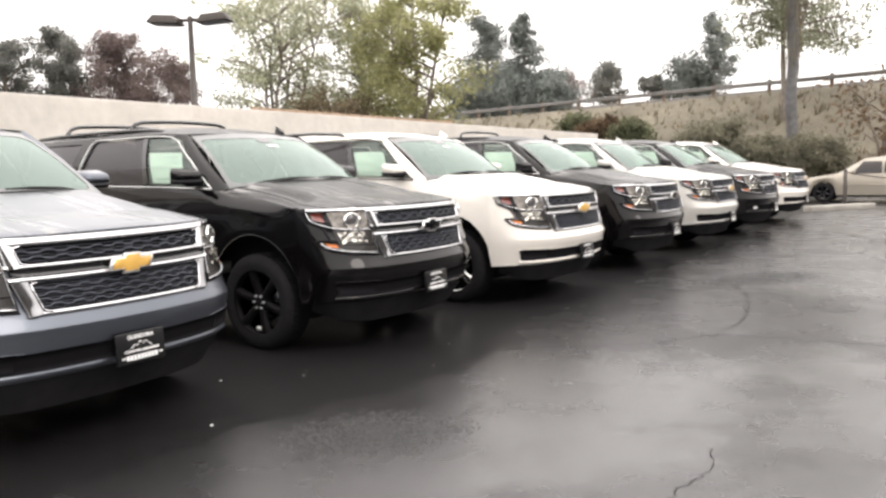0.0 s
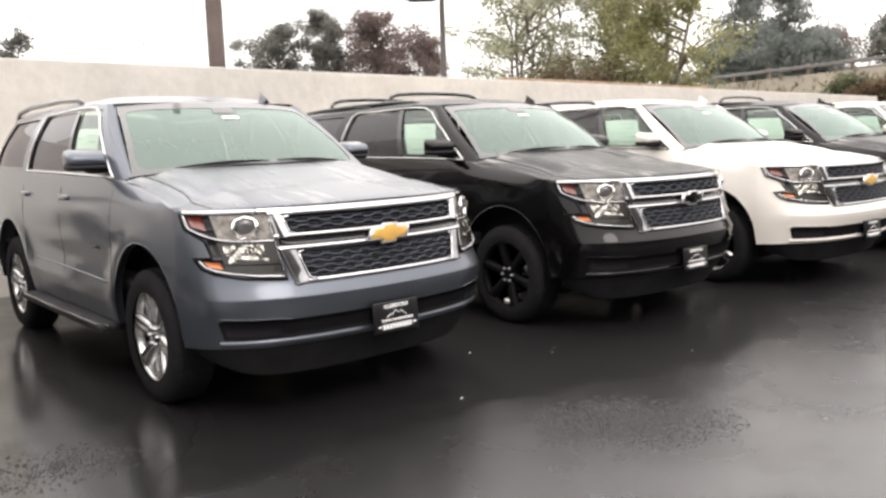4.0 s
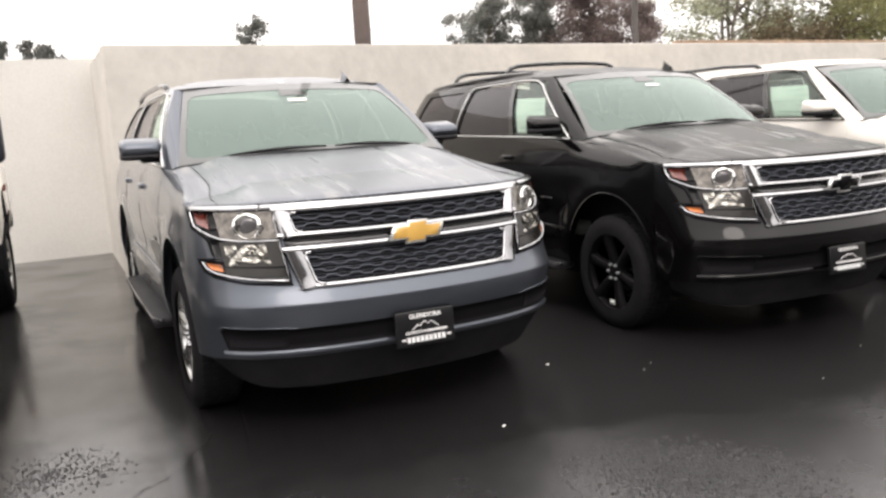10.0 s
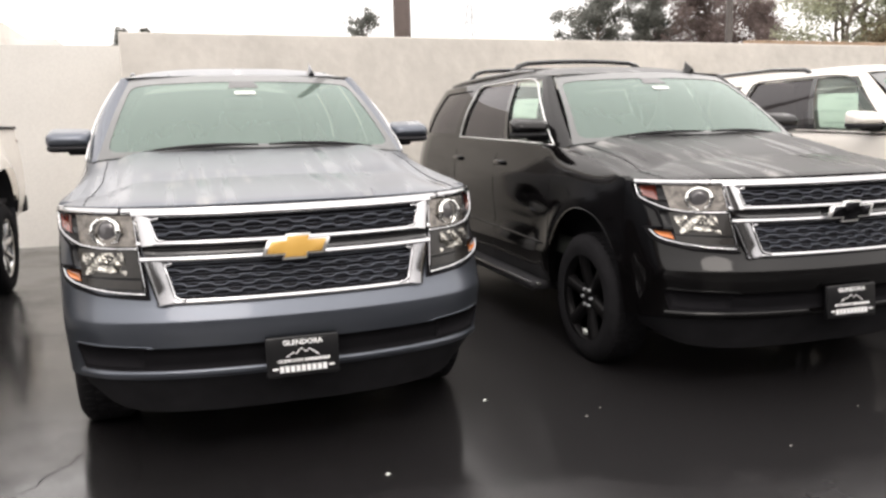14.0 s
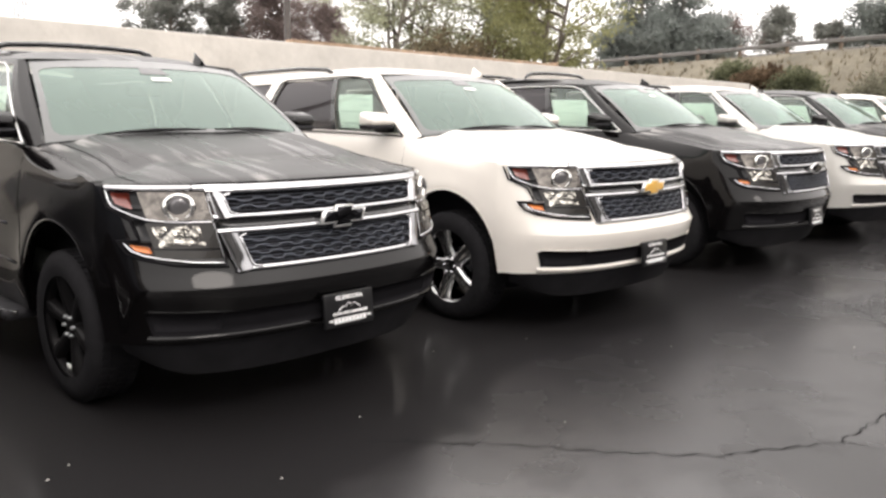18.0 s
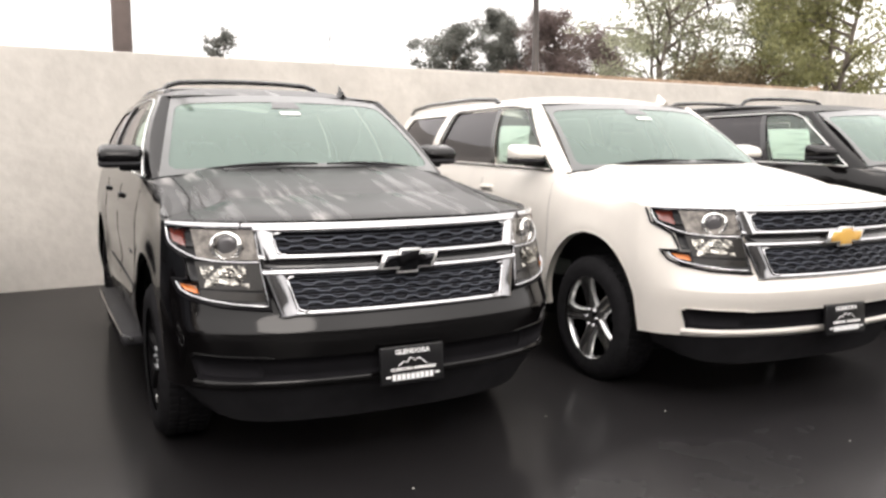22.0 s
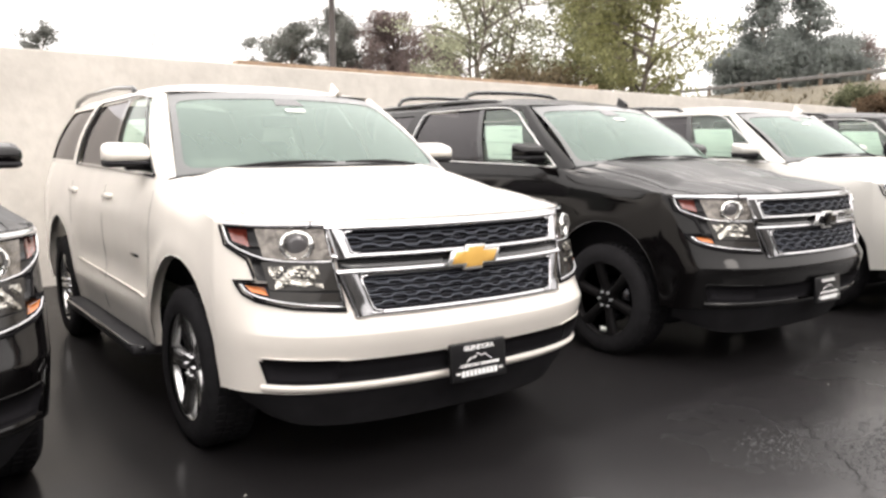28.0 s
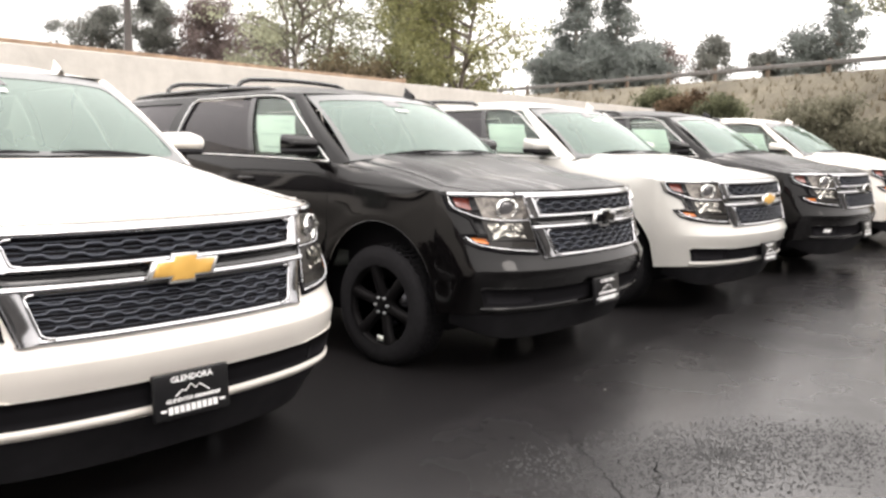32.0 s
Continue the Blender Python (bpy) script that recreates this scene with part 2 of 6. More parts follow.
    # the driving lane in front of the row is worn and has dried a little
    lane = n.new("ShaderNodeVectorMath")
    lane.operation = "SCALE"
    l.new(colour.outputs[2], lane.inputs[0])
    l.new(rng(worn, 0, 1, 1.0, 1.35), lane.inputs["Scale"])
    l.new(lane.outputs[0], b.inputs["Base Color"])
    b.inputs["IOR"].default_value = 1.38
    b.inputs["Specular IOR Level"].default_value = 0.15
    bp = n.new("ShaderNodeBump")
    bp.inputs["Strength"].default_value, bp.inputs["Distance"].default_value = 0.35, 0.006
    l.new(grain.outputs["Fac"], bp.inputs["Height"])
    l.new(bp.outputs["Normal"], b.inputs["Normal"])
    bp2 = n.new("ShaderNodeBump")
    bp2.inputs["Distance"].default_value = 0.005
    coarse = math2("ADD", rng(tex(0.75, 2, 0.5).outputs["Fac"], 0.50, 0.75, 0.05, 0.32), math2("MULTIPLY", worn, 0.20))
    l.new(coarse, bp2.inputs["Strength"])
    l.new(tex(80, 3, 0.75).outputs["Fac"], bp2.inputs["Height"])
    l.new(bp2.outputs["Normal"], b.inputs["Coat Normal"])
    return m


M = {
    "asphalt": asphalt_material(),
    "stucco": mat("white_stucco", (0.635, 0.60, 0.55), 0.85, var=0.08, scale=1.2, fine=0.05, bump=0.9, bscale=8),
    "stucco2": mat("smooth_white_render", (0.68, 0.66, 0.625), 0.85, var=0.05, scale=0.8, fine=0.04, bump=0.2, bscale=40),
    "timber": mat("weathered_timber", (0.36, 0.25, 0.17), 0.8, var=0.3, scale=6, fine=0.2, bump=0.3),
    "grey_paint": paint("grey_blue_metallic_paint", (0.114, 0.126, 0.150), 0.34, 0.75, clear=1.33),
    "black_paint": paint("black_paint", (0.0036, 0.0032, 0.0034), 0.5, 0.0, 0.3, 0.0, 1.40),
    "white_paint": paint("white_paint", (0.84, 0.795, 0.735), 0.4, 0.0, 0.2),
    "pearl_paint": paint("pearl_silver_paint", (0.60, 0.585, 0.55), 0.4, 0.1, 0.2),
    "champagne": paint("champagne_paint", (0.38, 0.345, 0.29), 0.4, 0.2, 0.1),
    "chrome": mat("chrome", (0.57, 0.57, 0.585), 0.035, 1.0, var=0.03),
    # chrome again, with the dark ground it mirrors put into the colour
    "shaded_chrome": mat("satin_shaded_chrome", (0.33, 0.33, 0.34), 0.12, 1.0, var=0.06),
    "bright_trim": mat("bright_window_trim", (0.78, 0.78, 0.77), 0.38, 0.8, var=0.04),
    "black_chrome": mat("black_chrome", (0.05, 0.05, 0.055), 0.18, 1.0, var=0.05),
    "silver": mat("machined_alloy", (0.66, 0.66, 0.66), 0.25, 1.0, var=0.05),
    "black_alloy": mat("gloss_black_alloy", (0.009, 0.0085, 0.009), 0.45, var=0.1, coat=0.05, ior=1.12),
    "plastic": mat("black_plastic", (0.027, 0.0265, 0.029), 0.55, var=0.15, bump=0.08, bscale=400, ior=1.22),
    "air_dam": mat("dull_black_air_dam", (0.023, 0.0225, 0.0245), 0.75, var=0.15, bump=0.08, bscale=300, ior=1.15),
    "gloss_black": mat("gloss_black_trim", (0.010, 0.010, 0.011), 0.15, var=0.1, coat=0.6),
    "mesh_grey": mat("grille_dark_grey", (0.046, 0.052, 0.068), 0.35, var=0.1),
    "void": mat("dark_void", (0.012, 0.0115, 0.013), 0.8, var=0.1, ior=1.1),
    "rubber": mat("tyre_rubber", (0.019, 0.0185, 0.020), 0.85, var=0.15, scale=20, bump=0.15, bscale=200, ior=1.12),
    "gold": mat("gold_badge", (0.70, 0.41, 0.10), 0.35, 0.0, var=0.05, coat=0.5),
    "amber": mat("amber_lens", (0.62, 0.16, 0.02), 0.15, var=0.05, coat=1.0),
    "red_lens": mat("dark_red_lens", (0.16, 0.028, 0.018), 0.15, var=0.05, coat=1.0),
    "lamp_chrome": mat("lamp_reflector", (0.85, 0.85, 0.83), 0.15, 1.0, var=0.05),
    "lamp_facet": mat("faceted_lamp_reflector", (0.40, 0.385, 0.35), 0.16, 1.0, var=0.85, scale=38, bump=1.0, bscale=30),
    "lamp_low": mat("smoked_lamp_floor", (0.018, 0.016, 0.014), 0.25, 0.3, var=0.4, scale=25, coat=0.3),
    "lamp_dark": mat("lamp_housing", (0.012, 0.012, 0.013), 0.2, var=0.2, ior=1.3),
    "lamp_grey": mat("lamp_bowl_grey", (0.185, 0.170, 0.155), 0.17, 0.9, var=0.45, scale=26, bump=0.25, bscale=22, coat=0.2),
    "windscreen": glass("green_tinted_windscreen", (0.73, 1.0, 0.88), 0.27, wet=0.135),
    "side_glass": glass("green_tinted_side_glass", (0.84, 0.98, 0.90), 0.90, wet=0.10, ior=1.4),
    "privacy": glass("dark_privacy_glass", (0.95, 0.9, 0.95), 0.10, wet=0.04, ior=1.38),
    "lens": mat("projector_lens", (0.13, 0.125, 0.13), 0.03, 0.3, var=0.05, coat=1.0),
    "frit": mat("printed_glass_border", (0.085, 0.088, 0.088), 0.35, var=0.1, coat=0.8),
    "paper": mat("white_paper", (0.80, 0.82, 0.78), 0.8, var=0.05),
    "ink": mat("grey_print", (0.50, 0.56, 0.53), 0.8, var=0.05),
    "plate_black": mat("black_plate", (0.008, 0.008, 0.009), 0.3, var=0.1),
    "plate_white": mat("white_print", (0.90, 0.90, 0.90), 0.4, var=0.03),
    "trim_cloth": mat("tan_interior", (0.30, 0.29, 0.25), 0.8, var=0.15),
    "dash": mat("dark_dashboard", (0.05, 0.055, 0.05), 0.6, var=0.15),
    "pole_wood": mat("brown_painted_pole", (0.090, 0.066, 0.058), 0.7, var=0.2, scale=5, bump=0.2),
    "lamp_metal": mat("dark_bronze_metal", (0.055, 0.045, 0.04), 0.45, 0.3, var=0.15),
    "steel": mat("galvanised_steel", (0.30, 0.31, 0.32), 0.55, 0.5, var=0.2),
    "rail_grey": mat("dull_weathered_rail", (0.20, 0.19, 0.18), 0.7, 0.2, var=0.25),
    "wood_post": mat("wooden_post", (0.16, 0.12, 0.09), 0.85, var=0.25),
    "earth": mat("dry_hillside_grass", (0.140, 0.123, 0.090), 0.95, var=0.3, scale=0.35, fine=0.25, bump=0.8, bscale=6),
    "concrete": mat("pale_concrete", (0.32, 0.305, 0.275), 0.85, var=0.15, scale=3, fine=0.1, bump=0.2),
    "palm_bark": mat("ringed_grey_bark", (0.13, 0.128, 0.13), 0.9, var=0.3, scale=4, bump=0.5, bscale=15),
    "crack": mat("crack_grime", (0.006, 0.006, 0.006), 0.8, var=0.2, ior=1.15),
    "pebble": mat("grey_pebble", (0.30, 0.29, 0.27), 0.7, var=0.2),
    "bark": mat("grey_brown_bark", (0.24, 0.205, 0.175), 0.9, var=0.3, scale=5, bump=0.5, bscale=20),
}


# ---- mesh helpers ----
def mesh_data(name, verts, faces, material=None, smooth=True):
    me = bpy.data.meshes.new(name)
    me.from_pydata([tuple(v) for v in verts], [], faces)
    if smooth:
        me.polygons.foreach_set("use_smooth", [True] * len(me.polygons))
    if material:
        me.materials.append(material)
    return me


def part(name, data, material, parent, label=""):
    """Links a mesh or bmesh as one object under a thing or a part."""
    if isinstance(data, bmesh.types.BMesh):
        me = bpy.data.meshes.new(name)
        data.to_mesh(me)
        data.free()
        me.materials.append(material)
        data = me
    elif isinstance(data, tuple):
        data = mesh_data(name, data[0], data[1], material, data[2] if len(data) > 2 else True)
    ob = new(name, data)
    if not data.materials:
        data.materials.append(material)
    elif data.materials[0] != material:
        ob.material_slots[0].link = "OBJECT"
        ob.material_slots[0].material = material
    ob.parent = parent
    if label:
        ob["label"] = label
    return ob


def grid(fn, nu, nv):
    """A sheet of (nu+1) x (nv+1) points of fn(u, v)."""
    v = [fn(i / nu, j / nv) for j in range(nv + 1) for i in range(nu + 1)]
    w = nu + 1
    f = [(j * w + i, j * w + i + 1, (j + 1) * w + i + 1, (j + 1) * w + i) for j in range(nv) for i in range(nu)]
    return v, f


def join(*pieces):
    vs, fs = [], []
    for p in pieces:
        k = len(vs)
        vs += list(p[0])
        fs += [tuple(i + k for i in f) for f in p[1]]
    return vs, fs


def flip_x(p):
    return [(-v[0], v[1], v[2]) for v in p[0]], [tuple(reversed(f)) for f in p[1]]


def box(x0, x1, y0, y1, z0, z1, bev=0.0, seg=2):
    bm = bmesh.new()
    bmesh.ops.create_cube(bm, size=1, matrix=Matrix.Translation(((x0 + x1) / 2, (y0 + y1) / 2, (z0 + z1) / 2)) @ Matrix.Diagonal((x1 - x0, y1 - y0, z1 - z0, 1)))
    if bev:
        bmesh.ops.bevel(bm, geom=bm.edges[:], offset=bev, segments=seg, affect="EDGES", profile=0.5)
    vs = [v.co[:] for v in bm.verts]
    bm.verts.index_update()
    fs = [tuple(v.index for v in f.verts) for f in bm.faces]
    bm.free()
    return vs, fs


def tube(pts, r, n=8, closed=False):
    """A tube along points; r is one radius or one per point."""
    pts = [Vector(p) for p in pts]
    vs, fs = [], []
    up = Vector((0.0, 0.0, 1.0))
    for i, p in enumerate(pts):
        a, b = pts[max(i - 1, 0)], pts[min(i + 1, len(pts) - 1)]
        if closed:
            a, b = pts[i - 1], pts[(i + 1) % len(pts)]
        d = (b - a).normalized()
        s = d.cross(up if abs(d.z) < 0.95 else Vector((1, 0, 0))).normalized()
        t = s.cross(d)
        rr = r[i] if isinstance(r, (list, tuple)) else r
        vs += [p + rr * (math.cos(2 * math.pi * k / n) * s + math.sin(2 * math.pi * k / n) * t) for k in range(n)]
    m = len(pts)
    for i in range(m if closed else m - 1):
        j = (i + 1) % m
        fs += [(i * n + k, i * n + (k + 1) % n, j * n + (k + 1) % n, j * n + k) for k in range(n)]
    if not closed:
        fs += [tuple(reversed(range(n))), tuple(range((m - 1) * n, m * n))]
    return vs, fs


def lathe(profile, n=36, axis="x"):
    """Spin (along, radius) pairs about an axis."""
    vs, fs = [], []
    for a, r in profile:
        for k in range(n):
            c, s = math.cos(2 * math.pi * k / n) * r, math.sin(2 * math.pi * k / n) * r
            vs.append((a, c, s) if axis == "x" else (c, s, a))
    for i in range(len(profile) - 1):
        fs += [(i * n + k, i * n + (k + 1) % n, (i + 1) * n + (k + 1) % n, (i + 1) * n + k) for k in range(n)]
    return vs, fs


def moved(p, m):
    return [tuple(m @ Vector(v)) for v in p[0]], p[1]


# ---- the setting ----
def structure(name, data, material, label, category, smooth=False):
    ob = new(name, mesh_data(name, data[0], data[1], material, smooth))
    return tagged(ob, label, category, kind="structure")


def sheet(xs, ys, height):
    w = len(xs)
    v = [(x, y, height(x, y)) for y in ys for x in xs]
    f = [(j * w + i, j * w + i + 1, (j + 1) * w + i + 1, (j + 1) * w + i) for j in range(len(ys) - 1) for i in range(w - 1)]
    return v, f


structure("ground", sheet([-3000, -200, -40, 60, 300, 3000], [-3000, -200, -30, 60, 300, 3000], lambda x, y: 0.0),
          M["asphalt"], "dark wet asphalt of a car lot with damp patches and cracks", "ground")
WALL_H = 2.497
WALL_AT = pose(-0.89, 5.812, 0, 0, 0, 3.843)  # the wall runs along this frame's x axis
structure("wall_north", moved(box(0, 27.1, 0, 0.22, -0.1, WALL_H, 0.012), WALL_AT), M["stucco"], "tall off-white rough stucco wall behind the parked vehicles", "wall")
structure("wall_return", box(-0.885, -0.67, 6.05, 8.19, -0.1, WALL_H), M["stucco"], "short off-white stucco return of the lot wall", "wall")
structure("wall_recess", box(-14, -0.67, 8.19, 8.41, -0.1, 2.578), M["stucco2"], "smooth white rendered wall in a recess of the lot", "wall")


# ---- the sport utility vehicle: nose at y = 0 looking to -y, x to the side, wheels on z = 0 ----
NOSE = {  # plan of the nose at several heights: (x, y) from the middle to the front wheel arch
    0.33: [(0, 0.03), (0.3, 0.04), (0.57, 0.09), (0.78, 0.18), (0.9, 0.3), (0.955, 0.408), (0.975, 0.534)],
    0.56: [(0, -0.043), (0.3, -0.03), (0.57, 0.017), (0.78, 0.107), (0.905, 0.231), (0.965, 0.359), (0.99, 0.526)],
    0.66: [(0, -0.084), (0.3, -0.069), (0.57, -0.018), (0.78, 0.074), (0.912, 0.2037), (0.97, 0.342), (0.996, 0.5213)],
    0.702: [(0, -0.090), (0.3, -0.075), (0.57, -0.024), (0.78, 0.068), (0.912, 0.20), (0.970, 0.34), (0.997, 0.52)],
    0.775: [(0, -0.050), (0.3, -0.035), (0.57, 0.018), (0.78, 0.112), (0.914, 0.245), (0.971, 0.37), (0.997, 0.52)],
    0.82: [(0, -0.035), (0.3, -0.02), (0.57, 0.035), (0.78, 0.13), (0.915, 0.265), (0.972, 0.39), (0.998, 0.525)],
    1.17: [(0, 0.03), (0.3, 0.05), (0.57, 0.125), (0.76, 0.235), (0.89, 0.37), (0.945, 0.46), (0.975, 0.55)],
}
LEVELS = sorted(NOSE)
NU = 60


def smooth_line(pts, n):
    """n + 1 points of a smooth curve through pts."""
    out = []
    for i in range(n + 1):
        t = i / n * (len(pts) - 1)
        k = min(int(t), len(pts) - 2)
        t -= k
        p = [pts[max(k - 1, 0)], pts[k], pts[k + 1], pts[min(k + 2, len(pts) - 1)]]
        if k == 0:
            p[0] = (-p[2][0], p[2][1])
        out.append(tuple(0.5 * (2 * p[1][a] + (p[2][a] - p[0][a]) * t + (2 * p[0][a] - 5 * p[1][a] + 4 * p[2][a] - p[3][a]) * t * t
                                + (3 * p[1][a] - p[0][a] - 3 * p[2][a] + p[3][a]) * t ** 3) for a in (0, 1)))
    return out


NOSE_C = {z: smooth_line(NOSE[z], NU) for z in LEVELS}


def nose(u, z):
    """A point of the nose; u runs from the middle (0) to the wheel arch (1)."""
    z2 = min(max(z, LEVELS[0]), LEVELS[-1])
    i = max(k for k in range(len(LEVELS) - 1) if LEVELS[k] <= z2 or k == 0)
    a, b = LEVELS[i], LEVELS[i + 1]
    w = (z2 - a) / (b - a)
    t = min(max(u, 0), 1) * NU
    k = min(int(t), NU - 1)
    t -= k
    pa = [NOSE_C[a][k][j] * (1 - t) + NOSE_C[a][k + 1][j] * t for j in (0, 1)]
    pb = [NOSE_C[b][k][j] * (1 - t) + NOSE_C[b][k + 1][j] * t for j in (0, 1)]
    return pa[0] * (1 - w) + pb[0] * w, pa[1] * (1 - w) + pb[1] * w


def u_at(x, z):
    lo, hi = 0.0, 1.0
    for _ in range(22):
        mid = (lo + hi) / 2
        if nose(mid, z)[0] < x:
            lo = mid
        else:
            hi = mid
    return lo


def on_nose(x, z, off=0.0, ref=None):
    """The nose's surface at x (either sign) and z, off metres outwards."""
    s = -1 if x < 0 else 1
    u = u_at(abs(x), z)
    px, py = nose(u, z)
    a, b = nose(max(u - 0.01, 0), z), nose(min(u + 0.01, 1), z)
    d = Vector((b[0] - a[0], b[1] - a[1])).normalized()
    if u < 0.011:
        d = Vector((1, 0))
    return (s * (px + d.y * off), py - d.x * off, z)


def patch(c, off, nu=10, nv=4):
    """A sheet on the nose between four (x, z) corners: top start, top end, bottom start, bottom end."""
    def fn(u, v):
        x = (c[0][0] * (1 - u) + c[1][0] * u) * (1 - v) + (c[2][0] * (1 - u) + c[3][0] * u) * v
        z = (c[0][1] * (1 - u) + c[1][1] * u) * (1 - v) + (c[2][1] * (1 - u) + c[3][1] * u) * v
        return on_nose(x, z, off)
    return grid(fn, nu, nv)


def slab(c, off, deep, nu=10, nv=3):
    """The same as a solid of a certain depth, with sides."""
    a, b = patch(c, off, nu, nv), patch(c, off - deep, nu, nv)
    vs, fs = join(a, b)
    k, w = len(a[0]), nu + 1
    ring = [i for i in range(w)] + [j * w + nu for j in range(1, nv + 1)] + [nv * w + i for i in range(nu - 1, -1, -1)] + [j * w for j in range(nv - 1, 0, -1)]
    for i, p in enumerate(ring):
        q = ring[(i + 1) % len(ring)]
        fs.append((p, q, q + k, p + k))
    return vs, fs


def moulding(c4, off, deep, bulge, nu=30, nv=6):
    """A bar with a rounded face between four (x, z) corners on the nose."""
    def fn(u, v):
        x = (c4[0][0] * (1 - u) + c4[1][0] * u) * (1 - v) + (c4[2][0] * (1 - u) + c4[3][0] * u) * v
        z = (c4[0][1] * (1 - u) + c4[1][1] * u) * (1 - v) + (c4[2][1] * (1 - u) + c4[3][1] * u) * v
        return on_nose(x, z, off + bulge * (math.sin(math.pi * v) ** 0.6 if 0 < v < 1 else 0.0))
    a = grid(fn, nu, nv)
    b = patch(c4, off - deep, nu, 1)
    vs, fs = join(a, b)
    k, w = len(a[0]), nu + 1
    for i in range(nu):
        fs += [(i, i + 1, k + i + 1, k + i), (nv * w + i, nv * w + i + 1, k + w + i + 1, k + w + i)]
    fs.append((0, nv * w, k + w, k))
    fs.append((nu, nv * w + nu, k + w + nu, k + nu))
    return vs, fs


def strip(pts, w, off, n=6, sub=6):
    """A rounded bar along (x, z) points on the nose."""
    line = []
    for (x0, z0), (x1, z1) in zip(pts, pts[1:]):
        line += [on_nose(x0 + (x1 - x0) * i / sub, z0 + (z1 - z0) * i / sub, off) for i in range(sub)]
    line.append(on_nose(pts[-1][0], pts[-1][1], off))
    return tube(line, w / 2, n)


AXLES, HUB_Z, ARCH = (1.03, 3.98), 0.395, 0.51


def arch_z(y, low):
    for c in AXLES:
        if abs(y - c) < ARCH:
            return max(low, HUB_Z + math.sqrt(max(ARCH ** 2 - (y - c) ** 2, 0)) * 1.10)
    return low


def shoulder(y):
    """How far the wing rolls over towards the bonnet: none at the lamp and at the front pillar."""
    a, b = min(max((y - 0.50) / 0.35, 0.0), 1.0), min(max((1.62 - y) / 0.35, 0.0), 1.0)
    return a * a * (3 - 2 * a) * b * b * (3 - 2 * b)


def side_x(y, z):
    x = 1.0
    if y < 1.62:
        t = min(max((z - (top_z(y) - 0.13)) / 0.13, 0.0), 1.0)
        x -= shoulder(y) * 0.085 * (1 - math.sqrt(max(1 - t * t, 0.0)))
    if z < 0.62:
        x -= 0.05 * ((0.62 - z) / 0.3) ** 1.5
    elif z > 0.98:
        x -= 0.042 * ((z - 0.98) / 0.27) ** 1.8
    mid = math.sin(math.pi * min(max((y - 1.52) / 1.96, 0), 1)) ** 0.5
    x += mid * (0.012 * math.exp(-((z - 0.58) / 0.045) ** 2) - 0.020 * math.exp(-((z - 0.76) / 0.11) ** 2) + 0.008 * math.exp(-((z - 1.10) / 0.045) ** 2))
    for c in AXLES:
        r = math.hypot(y - c, z - HUB_Z)
        x += 0.014 * math.exp(-((r - 0.57) / 0.085) ** 2)
    if y > 4.5:
        x -= 0.06 * ((y - 4.5) / 0.4) ** 2
    return x


def top_z(y):
    """The upper edge of the body side: bonnet edge, then the waistline."""
    pts = [(0.0, 1.172), (0.62, 1.176), (0.8, 1.213), (1.05, 1.258), (1.4, 1.304), (1.6, 1.316), (2.2, 1.330), (3.6, 1.350), (5.2, 1.37)]
    for (a, za), (b, zb) in zip(pts, pts[1:]):
        if y <= b:
            return za + (zb - za) * (y - a) / (b - a)
    return 1.37


